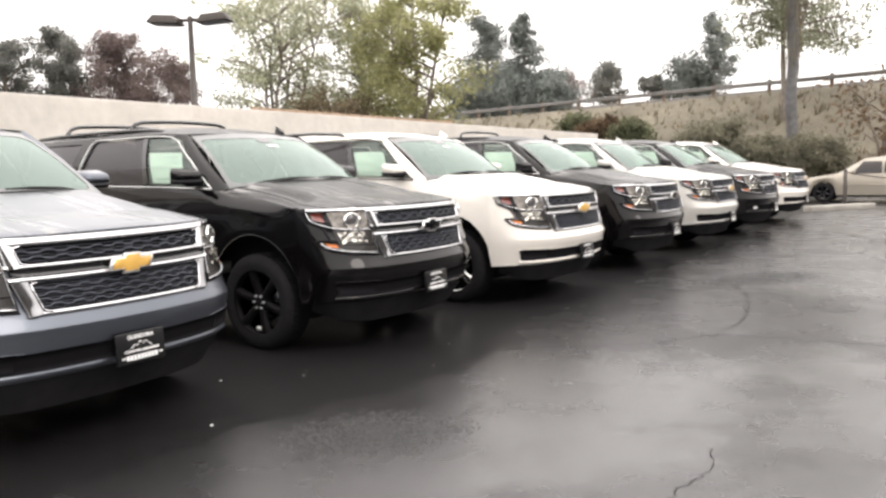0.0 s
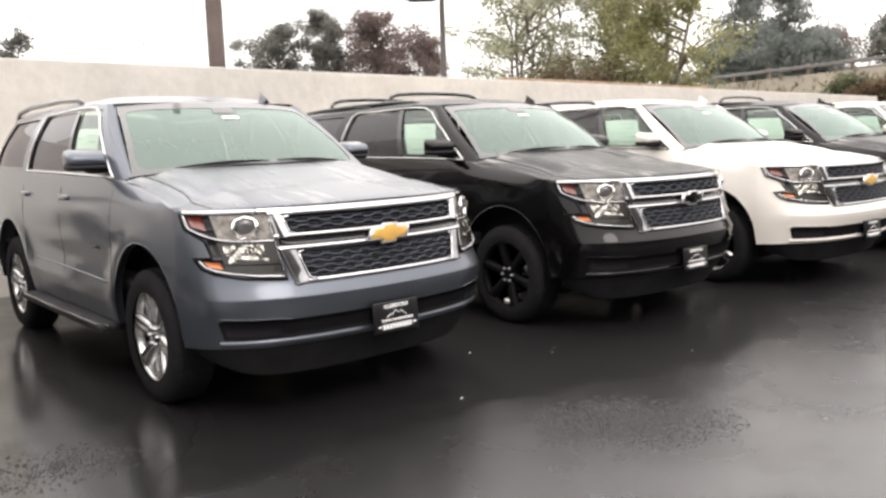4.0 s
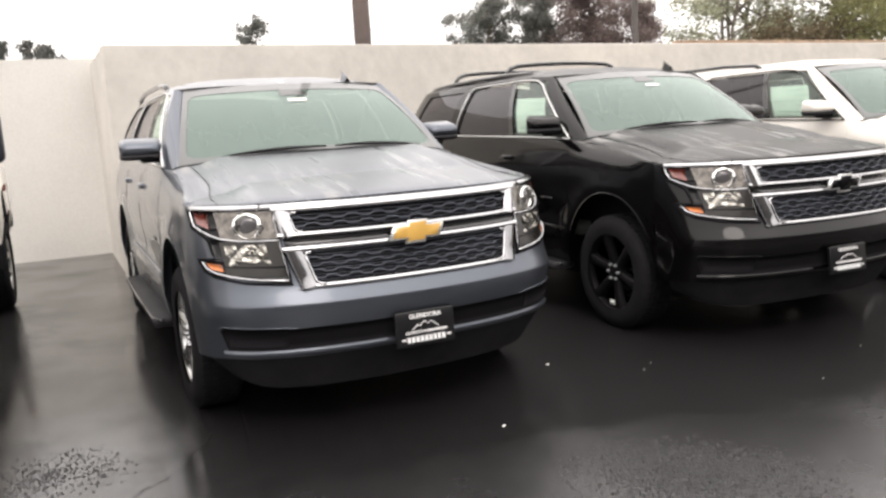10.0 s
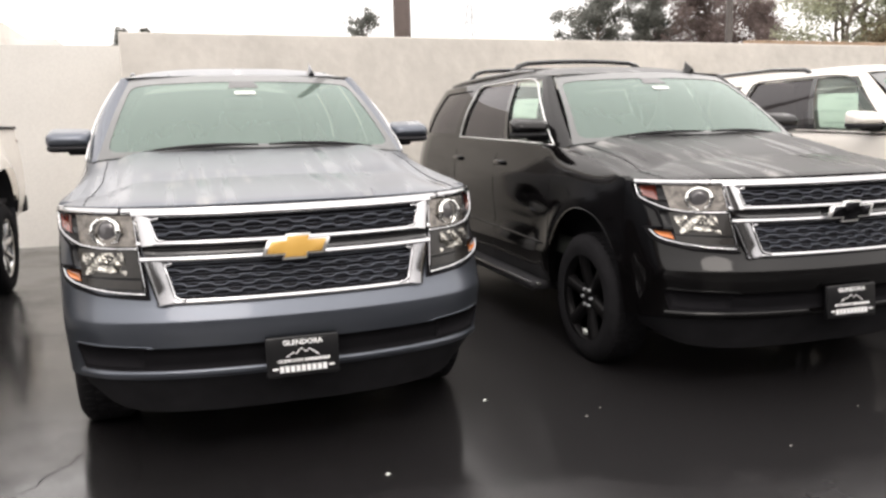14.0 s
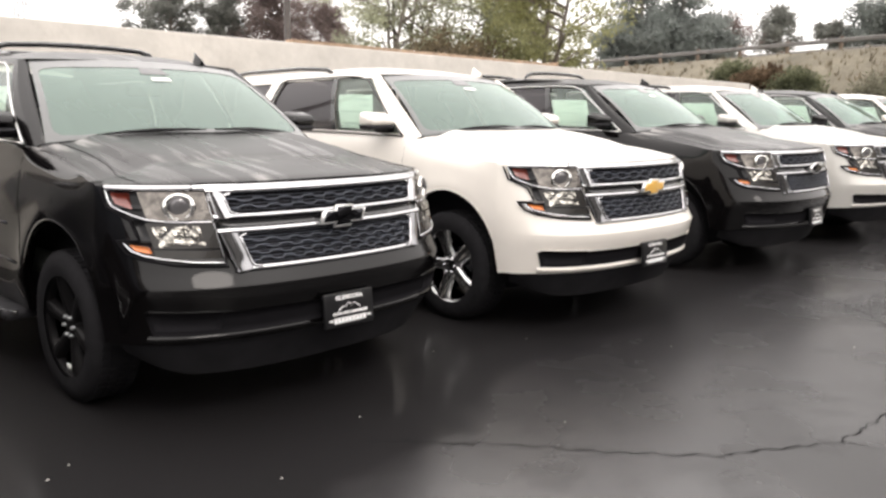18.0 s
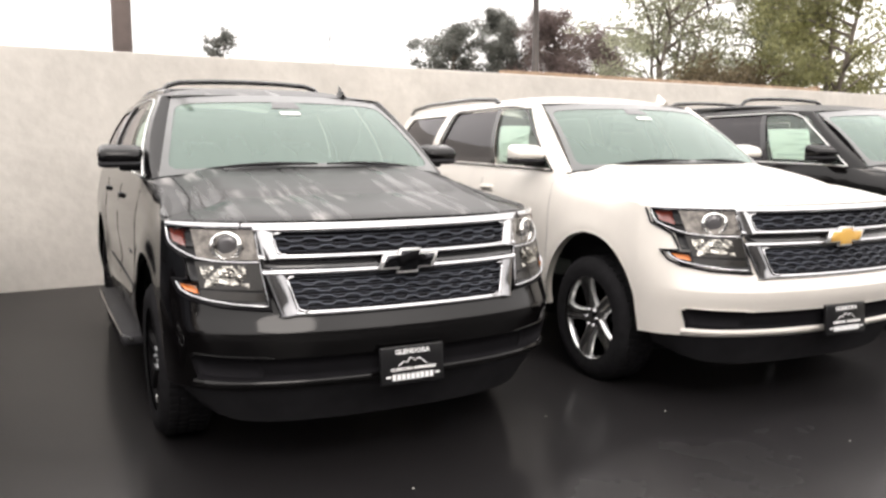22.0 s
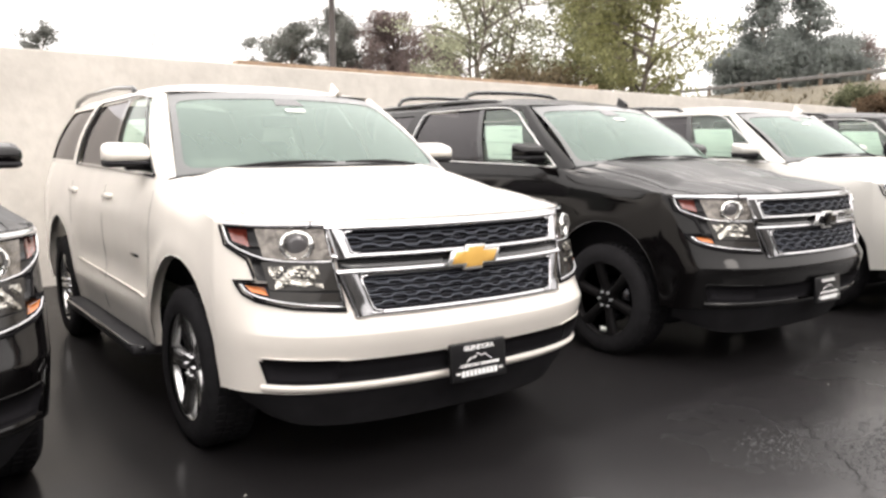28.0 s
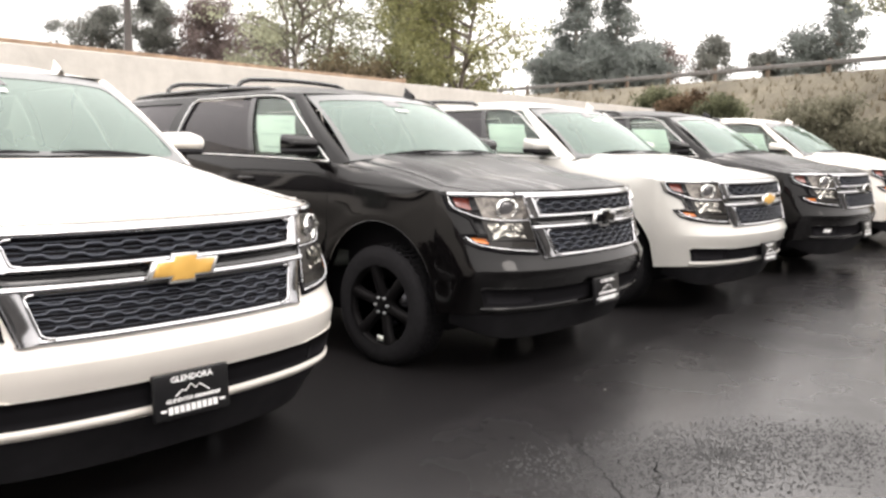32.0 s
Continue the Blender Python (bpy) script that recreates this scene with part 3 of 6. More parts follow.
def body_side():
    """One half of the lower body as one sheet round the nose, the flank and the tail."""
    cols = []
    for i in range(0, 41):
        u = i / 40
        cols.append(("n", u))
    ys = []
    for c in AXLES:
        ys += [c - ARCH * math.cos(math.pi * k / 22) for k in range(23)]
    y = AXLES[0] + ARCH + 0.06
    while y < AXLES[1] - ARCH - 0.02:
        ys.append(y)
        y += 0.085
    ys += [4.49, 4.55, 4.62, 4.7, 4.8, 4.88]
    ys = sorted(q for q in ys if q > 0.555)
    cols += [("s", q) for q in ys]
    cols += [("r", k / 8) for k in range(1, 9)]
    zs = [0.440, 0.46, 0.49, 0.53, 0.57, 0.61, 0.64, 0.67, 0.687, 0.696, 0.702, 0.708, 0.718, 0.735, 0.755, 0.775, 0.80, 0.83, 0.87, 0.91, 0.95, 0.99, 1.03, 1.07, 1.10, 1.13, 1.15, 1.165, 1.178]
    nv = len(zs) - 1
    vs, fs = [], []
    for kind, q in cols:
        for j in range(nv + 1):
            v = (zs[j] - zs[0]) / (zs[-1] - zs[0])
            if kind == "n":
                zt = 1.178 - 0.012 * q
                zb = 0.440 - 0.025 * q ** 4
                z = zb + (zt - zb) * v
                x, yv = nose(q, z)
                vs.append((x, yv, z))
            elif kind == "s":
                zb = arch_z(q, 0.40)
                z = zb + (top_z(q) - zb) * v
                x = side_x(q, z)
                if q < 1.0:
                    w = (q - 0.555) / 0.445
                    x = nose(1, z)[0] * (1 - w) + x * w
                vs.append((x, q, z))
            else:
                z = 0.40 + (1.37 - 0.40) * v
                a = q * math.pi / 2
                x0 = side_x(4.88, z)
                vs.append(((x0 - 0.16) * (1 if q < 1 else 0) + 0.16 * math.cos(a) if q < 1 else 0.0, 4.88 + 0.2 * math.sin(a), z))
    w = nv + 1
    for i in range(len(cols) - 1):
        fs += [(i * w + j, (i + 1) * w + j, (i + 1) * w + j + 1, i * w + j + 1) for j in range(nv)]
    # the wing's top, rolled in under the bonnet's edge
    idx = [i for i, (k, q) in enumerate(cols) if (k == "n" and q > 0.8) or (k == "s" and q < 1.75)]
    base = len(vs)
    for i in idx:
        x, yy, z = vs[i * w + nv]
        vs.append((x - 0.075, yy + (0.02 if cols[i][0] == "n" else 0), z - 0.004))
    fs += [(idx[i] * w + nv, idx[i + 1] * w + nv, base + i + 1, base + i) for i in range(len(idx) - 1)]
    # rolled lips of the wheel arches
    for c in AXLES:
        idx = [i for i, (k, q) in enumerate(cols) if k == "s" and abs(q - c) <= ARCH + 1e-6]
        base = len(vs)
        for i in idx:
            x, yy, z = vs[i * w]
            vs.append((x - 0.05, yy, z))
        fs += [(idx[i] * w, idx[i + 1] * w, base + i + 1, base + i) for i in range(len(idx) - 1)]
    return vs, fs


def front_y(x, z=1.17):
    return nose(u_at(min(abs(x), 0.98), z), z)[1]


def bonnet_point(s, v):
    half = 0.955 + 0.012 * v
    x = s * half
    yf = front_y(min(abs(x), 0.955)) - 0.006
    yc = 1.41 - 0.17 * (1 - s ** 2)
    y = yf + (yc - yf) * v ** 1.15
    x = s * (half - 0.072 * shoulder(y) * abs(s) ** 2)
    edge = top_z(y) - 0.004
    rise = min(1.0, 0.36 + 1.1 * v)
    crown = 0.088 * (1 - abs(s) ** 3.6) * rise
    ridge = 0.014 * math.exp(-((abs(s) - 0.66) / 0.085) ** 2) * min(1, 2.5 * v)
    dip = -0.010 * math.exp(-((abs(s) - 0.82) / 0.05) ** 2) * min(1, 2 * v)
    lip = -(1 - 0.75 * abs(s) ** 3) * (0.014 * math.exp(-(v / 0.06) ** 2) + 0.022 * math.exp(-(v / 0.24) ** 2))
    return (x, y, edge + crown + ridge + dip + lip)


def bonnet():
    return grid(lambda u, v: bonnet_point(2 * u - 1, v), 64, 40)


def bonnet_gap(side):
    """The shut line between bonnet and wing, from the headlight back to the front pillar."""
    line = [bonnet_point(side * (0.893 - 0.012 * k / 24), 0.02 + 0.98 * k / 24) for k in range(25)]
    return tube([(x, y, z + 0.0005) for x, y, z in line], 0.0024, 4)


def screen_low(s):
    return (s * 0.865, 1.425 - 0.17 * (1 - s * s), 1.325 + 0.050 * (1 - s * s))


def screen_high(s):
    return (s * 0.682, 2.125 - 0.11 * (1 - s * s), 1.806 + 0.016 * (1 - s * s))


def lerp3(a, b, t, bulge=0.0):
    return tuple(a[i] + (b[i] - a[i]) * t for i in range(3))


def windscreen():
    def fn(u, v):
        s = 2 * u - 1
        p = lerp3(screen_low(s), screen_high(s), v)
        k = 0.03 * math.sin(math.pi * v)
        return (p[0], p[1] - k * 0.55, p[2] + k * 0.8)
    return grid(fn, 20, 12)


def screen_border():
    """The printed dark border on the glass: narrow at the sides and foot, deep along the top, with rounded inner corners."""
    def at(u, v):
        q = 2 * u - 1
        x, y, z = lerp3(screen_low(q), screen_high(q), v)
        k = 0.03 * math.sin(math.pi * v)
        return (x, y - k * 0.55 - 0.002, z + k * 0.8 + 0.0025)
    vs, fs, n = [], [], 96
    for i in range(n):
        a = 2 * math.pi * i / n
        c, d = math.cos(a), math.sin(a)
        m = max(abs(c), abs(d))
        for w in (0.0, 0.25, 0.5, 0.75, 1.0):
            outer = (0.5 + 0.5 * c / m, 0.5 + 0.5 * d / m)
            p = (abs(c) ** 14 + abs(d) ** 14) ** (1 / 14)
            inner = (0.5 + 0.477 * c / p, 0.475 + (0.40 if d > 0 else 0.435) * d / p)
            vs.append(at(*(o * (1 - w) + r * w for o, r in zip(outer, inner))))
    for i in range(n):
        for j in range(4):
            b, e = i * 5 + j, ((i + 1) % n) * 5 + j
            fs.append((b, e, e + 1, b + 1))
    return vs, fs


# stations of the flank above the waist: share, distance from the nose at the waist and at the roof rail
STATIONS = ((0.0, 1.455, 2.125), (0.055, 1.555, 2.19), (0.325, 2.40, 2.62), (0.350, 2.47, 2.68), (0.610, 3.53, 3.43), (0.622, 3.57, 3.47), (0.675, 3.74, 3.63), (0.925, 4.68, 4.46), (1.0, 4.93, 4.74))


def upper(a, v):
    """The flank above the waistline: a runs from the front pillar to the tail, v from the waist to the roof rail."""
    k = 0
    while k < len(STATIONS) - 2 and a > STATIONS[k + 1][0]:
        k += 1
    (a0, b0, t0), (a1, b1, t1) = STATIONS[k], STATIONS[k + 1]
    w = (a - a0) / (a1 - a0)
    yb, yt = b0 + (b1 - b0) * w, t0 + (t1 - t0) * w
    y = yb + (yt - yb) * v
    zb = top_z(yb)
    xb = side_x(min(yb, 4.88), zb) + 0.002
    xt = 0.738 - 0.035 * max(0, (a - 0.8) / 0.2)
    x = xb + (xt - xb) * v + 0.035 * math.sin(math.pi * v)
    if yb > 4.88:
        x -= 0.05 * (yb - 4.88) / 0.14
    zt = 1.812 + 0.024 * min(1.0, a / 0.2) - 0.03 * a
    return (x, y, zb + (zt - zb) * v)


def upper_out(a, v, off):
    p, q, r = Vector(upper(a, v)), Vector(upper(min(a + 0.01, 1), v)), Vector(upper(a, min(v + 0.02, 1)))
    if a > 0.985:
        q = p + (p - Vector(upper(a - 0.01, v)))
    if v > 0.975:
        r = p + (p - Vector(upper(a, v - 0.02)))
    n = (q - p).cross(r - p).normalized()
    if n.x < 0:
        n = -n
    return tuple(p + n * off)


def on_door(y, v, off):
    """A point of the flank's glass by its distance from the nose and the share of the height."""
    yb, yt = 2.40, 2.62
    front, back = 1.555 + (2.19 - 1.555) * v, yb + (yt - yb) * v
    return upper_out(0.055 + 0.270 * (y - front) / (back - front), v, off)


# openings in the flank: front door, rear door, quarter window: (a0, a1, v0, v1)
OPEN = [(0.055, 0.325, 0.05, 0.93), (0.350, 0.610, 0.05, 0.93), (0.675, 0.925, 0.07, 0.90)]


def upper_frame():
    """The pillars and rails round the side windows."""
    av = sorted({0.0, 1.0, *[o[0] for o in OPEN], *[o[1] for o in OPEN], 0.12, 0.19, 0.26, 0.42, 0.5, 0.56, 0.75, 0.83, 0.96})
    vv = sorted({0.0, 1.0, 0.05, 0.07, 0.25, 0.45, 0.65, 0.8, 0.90, 0.93, 0.965})
    vs, fs = [], []
    for a in av:
        for v in vv:
            vs.append(upper(a, v))
    w = len(vv)
    for i in range(len(av) - 1):
        for j in range(w - 1):
            ca, cv = (av[i] + av[i + 1]) / 2, (vv[j] + vv[j + 1]) / 2
            if any(o[0] < ca < o[1] and o[2] < cv < o[3] for o in OPEN):
                continue
            fs.append((i * w + j, (i + 1) * w + j, (i + 1) * w + j + 1, i * w + j + 1))
    # the front pillar between windscreen and doors
    k = len(vs)
    n = 8
    for j in range(n + 1):
        v = j / n
        p = lerp3(screen_low(1), screen_high(1), v)
        q = upper(0, v)
        mid = tuple((p[i] + q[i]) / 2 + (0.010 if i == 0 else -0.012 if i == 1 else 0.004) for i in range(3))
        vs += [p, mid, q]
    for j in range(n):
        for c in (0, 1):
            fs.append((k + j * 3 + c, k + j * 3 + c + 1, k + (j + 1) * 3 + c + 1, k + (j + 1) * 3 + c))
    return vs, fs


def roof():
    def fn(u, v):
        s = 2 * u - 1
        front = screen_high(s)
        e = upper(v, 1.0)
        half = e[0]
        y = front[1] * (1 - v) + (4.78 - 0.06 * s * s) * v
        y = y if abs(s) < 0.999 else e[1]
        c = (1 - abs(s) ** 3.6) ** 0.8
        mid = 1.822 + 0.088 * math.sin(math.pi / 2 * min(1, v / 0.25)) - 0.02 * v
        z = e[2] + (mid - e[2]) * c
        x = s * half
        return (x, y, z)
    return grid(fn, 24, 24)


def tail():
    def fn(u, v):
        s = 2 * u - 1
        t = upper(1.0, v)
        return (s * t[0], t[1] + 0.06 * (1 - s * s) , t[2] + (0.05 * (1 - s * s) if v > 0.9 else 0))
    return grid(fn, 12, 8)


def window_pane(o):
    return grid(lambda u, v: upper_out(o[0] + (o[1] - o[0]) * u, o[2] + (o[3] - o[2]) * v, -0.012), 6, 5)


def upper_line(pts, r, off, sub=5):
    line = []
    for (a0, v0), (a1, v1) in zip(pts, pts[1:]):
        line += [upper_out(a0 + (a1 - a0) * i / sub, v0 + (v1 - v0) * i / sub, off) for i in range(sub)]
    line.append(upper_out(*pts[-1], off))
    return tube(line, r, 6)


def honeycomb(c, rows, cols, off, r=0.006):
    """Flat-topped zigzag bars of a hexagonal grille inside four (x, z) corners."""
    vs, fs = [], []
    steps = ((0.0, -1), (0.34, -1), (0.5, 1), (0.84, 1))
    for k in range(1, rows):
        line = []
        for i in range(cols * 4 + 1):
            u0, d = steps[i % 4]
            u = min((i // 4 + u0 + (0.0 if k % 2 else -0.5)) / cols, 1.0)
            if u < 0:
                continue
            v = k / rows + 0.20 * d / rows
            x = (c[0][0] * (1 - u) + c[1][0] * u) * (1 - v) + (c[2][0] * (1 - u) + c[3][0] * u) * v
            z = (c[0][1] * (1 - u) + c[1][1] * u) * (1 - v) + (c[2][1] * (1 - u) + c[3][1] * u) * v
            line.append(on_nose(x, z, off))
        vs, fs = join((vs, fs), tube(line, r, 5))
    return vs, fs


def fine_bars(c, rows, off):
    """Thin level bars set back behind the hexagons."""
    vs, fs = [], []
    for k in range(rows + 1):
        v = k / rows
        line = [on_nose((c[0][0] * (1 - u) + c[1][0] * u) * (1 - v) + (c[2][0] * (1 - u) + c[3][0] * u) * v, c[0][1] * (1 - v) + c[2][1] * v, off) for u in [i / 16 for i in range(17)]]
        vs, fs = join((vs, fs), tube(line, 0.0025, 4))
    return vs, fs


def badge_shape():
    """A slanted bow of two bars, bevelled, 0.25 m wide."""
    w, h, a, b, sl = 0.138, 0.031, 0.044, 0.052, 0.026
    out = [(-w, -h), (-a - 0.006, -h), (-a - 0.016, -b), (a - 0.004, -b), (a, -h), (w - sl, -h), (w, h), (a + 0.006, h), (a + 0.016, b), (-a + 0.004, b), (-a, h), (-w + sl, h)]
    vs, fs = [], []
    n = len(out)
    for y, k in ((0.0, 1.06), (-0.012, 1.06), (-0.016, 0.99), (-0.017, 0.95)):
        vs += [(x * k, y, z * k) for x, z in out]
    for i in range(3):
        fs += [(i * n + j, i * n + (j + 1) % n, (i + 1) * n + (j + 1) % n, (i + 1) * n + j) for j in range(n)]
    inner = [3 * n + j for j in range(n)]
    fs += [(inner[0], inner[1], inner[10], inner[11]), (inner[1], inner[2], inner[3], inner[4], inner[7], inner[8], inner[9], inner[10]), (inner[4], inner[5], inner[6], inner[7])]
    return vs, fs


def tyre(inner=0.268):
    prof = [(-0.125, inner), (-0.132, 0.31), (-0.128, 0.36), (-0.108, 0.388), (-0.09, 0.395), (0.09, 0.395), (0.108, 0.388), (0.128, 0.36), (0.132, 0.31), (0.125, inner)]
    return lathe(prof, 48)


def tread():
    vs, fs = [], []
    for k in range(56):
        a = 2 * math.pi * k / 56
        for x0, sh in ((-0.075, 0.0), (-0.025, 0.03), (0.025, 0.0), (0.075, 0.03)):
            p = box(x0 - 0.02, x0 + 0.02, -0.013, 0.013, 0.388, 0.402)
            vs, fs = join((vs, fs), moved(p, Matrix.Rotation(a + sh, 4, "X")))
    return vs, fs


def rim(style):
    """Lip and spokes, hub and nuts, barrel; the outer face looks to +x."""
    lip = lathe([(0.06, 0.252), (0.098, 0.256), (0.112, 0.266), (0.115, 0.275), (0.10, 0.281)], 48)
    barrel = lathe([(-0.12, 0.275), (-0.12, 0.262), (0.0, 0.250), (0.07, 0.252)], 40)
    hub = lathe([(0.03, 0.080), (0.082, 0.076), (0.094, 0.050), (0.098, 0.0)], 24)
    spokes = ([], [])
    count, wide = {"five": (5, 0.052), "six": (6, 0.036), "blade": (6, 0.050)}[style]
    for k in range(count):
        a = 2 * math.pi * (k + 0.25) / count

        def fn(u, v):
            r = 0.055 + 0.208 * v
            t = 2 * u - 1
            wid = wide * (1.0 - 0.22 * math.sin(math.pi * v) + 0.25 * v)
            if style != "six":
                face = 0.006 * (1 - abs(t)) - 0.020 * math.exp(-(t / 0.30) ** 2) * math.sin(math.pi * v)
            else:
                face = 0.010 * (1 - abs(t))
            return (0.084 + 0.022 * math.sin(math.pi * v * 0.6) + face - 0.04 * (1 if u in (0, 1) else 0), t * wid, r)
        spokes = join(spokes, moved(grid(fn, 8, 7), Matrix.Rotation(a, 4, "X")))
    nut = lathe([(0.08, 0.011), (0.110, 0.010), (0.112, 0.0)], 6)
    return join(lip, spokes), hub, barrel, nut


CACHE = {}


def cached(key, make, smooth=True):
    if key not in CACHE:
        p = make()
        CACHE[key] = mesh_data(key, p[0], p[1], None, smooth)
    return CACHE[key]


def piece(name, key, make, material, parent, label="", smooth=True):
    """A part whose mesh is built once and shared by all vehicles."""
    me = cached(key, make, smooth)
    ob = new(name, me)
    if not me.materials:
        me.materials.append(material)
    elif me.materials[0] != material:
        ob.material_slots[0].link = "OBJECT"
        ob.material_slots[0].material = material
    ob.parent = parent
    if label:
        ob["label"] = label
    return ob


def both(p):
    return join(p, flip_x(p))


def text_mesh(word, size):
    cu = bpy.data.curves.new("word", "FONT")
    cu.body, cu.size, cu.align_x, cu.align_y = word, size, "CENTER", "CENTER"
    cu.extrude, cu.offset, cu.resolution_u = 0.0008, 0.03 * size, 2
    ob = bpy.data.objects.new("word", cu)
    scene.collection.objects.link(ob)
    me = bpy.data.meshes.new_from_object(ob.evaluated_get(bpy.context.evaluated_depsgraph_get()))
    bpy.data.objects.remove(ob)
    vs = [(v.co.x, -v.co.z, v.co.y) for v in me.vertices]
    fs = [tuple(p.vertices) for p in me.polygons]
    bpy.data.meshes.remove(me)
    return vs, fs


def plate_print():
    """Town name, a mountain outline, a line of small print and a thick line of print."""
    p = moved(text_mesh("GLENDORA", 0.033), Matrix.Translation((0, 0, 0.066)) @ Matrix.Diagonal((1.02, 1, 1, 1)))
    zig = [(-0.075, 0.0), (-0.045, 0.022), (-0.032, 0.014), (-0.008, 0.040), (0.012, 0.020), (0.030, 0.034), (0.072, 0.0)]
    p = join(p, tube([(x, -0.001, z - 0.002) for x, z in zig], 0.0028, 4))
    slant = Matrix(((1, 0, 0.25, 0), (0, 1, 0, 0), (0, 0, 1, 0), (0, 0, 0, 1)))
    p = join(p, moved(text_mesh("GLENDORA", 0.0215), Matrix.Translation((-0.058, 0, -0.020)) @ slant))
    for i in range(9):
        x0 = 0.006 + i * 0.0128
        p = join(p, moved(box(x0, x0 + 0.0095, -0.0015, 0.001, -0.007, 0.007), Matrix.Translation((0, 0, -0.020)) @ slant))
    for i in range(9):
        x0 = -0.108 + i * 0.0242
        p = join(p, box(x0, x0 + 0.0185, -0.0015, 0.001, -0.074, -0.044))
    for s in (-1, 1):
        p = join(p, box(s * 0.127 - 0.012, s * 0.127 + 0.012, -0.0015, 0.001, -0.060, -0.050))
    return p


def headlight_dark():
    a = join(slab([(0.637, 1.140), (0.957, 1.140), (0.632, 1.065), (0.955, 1.062)], 0.012, 0.03, 14, 3), slab([(0.632, 1.064), (0.955, 1.061), (0.626, 1.005), (0.902, 1.010)], 0.012, 0.03, 14, 4))
    b = slab([(0.626, 1.004), (0.902, 1.009), (0.616, 0.912), (0.892, 0.922)], 0.012, 0.03, 12, 3)
    c = slab([(0.616, 0.911), (0.950, 0.912), (0.605, 0.800), (0.905, 0.842)], 0.012, 0.03, 14, 3)
    return join(a, b, c)


def mirror_shell():
    bm = bmesh.new()
    bmesh.ops.create_cube(bm, size=1, matrix=Matrix.Diagonal((0.27, 0.17, 0.180, 1)))
    for v in bm.verts:
        if v.co.y < 0:
            v.co.x *= 0.86
            v.co.z = v.co.z * 0.62 - 0.022
        if v.co.x < 0:
            v.co.z *= 0.88
    bmesh.ops.bevel(bm, geom=bm.edges[:], offset=0.05, segments=5, affect="EDGES", profile=0.5)
    bm.verts.index_update()
    p = ([v.co[:] for v in bm.verts], [tuple(v.index for v in f.verts) for f in bm.faces])
    bm.free()
    return p


def seat():
    p = join(box(-0.26, 0.26, 0.0, 0.5, 0.62, 0.76, 0.05), moved(box(-0.25, 0.25, -0.06, 0.08, 0.0, 0.66, 0.05), Matrix.Translation((0, 0.5, 0.70)) @ Matrix.Rotation(radians(-14), 4, "X")))
    return join(p, moved(box(-0.14, 0.14, -0.04, 0.05, 0, 0.19, 0.04), Matrix.Translation((0, 0.67, 1.39)) @ Matrix.Rotation(radians(-10), 4, "X")))


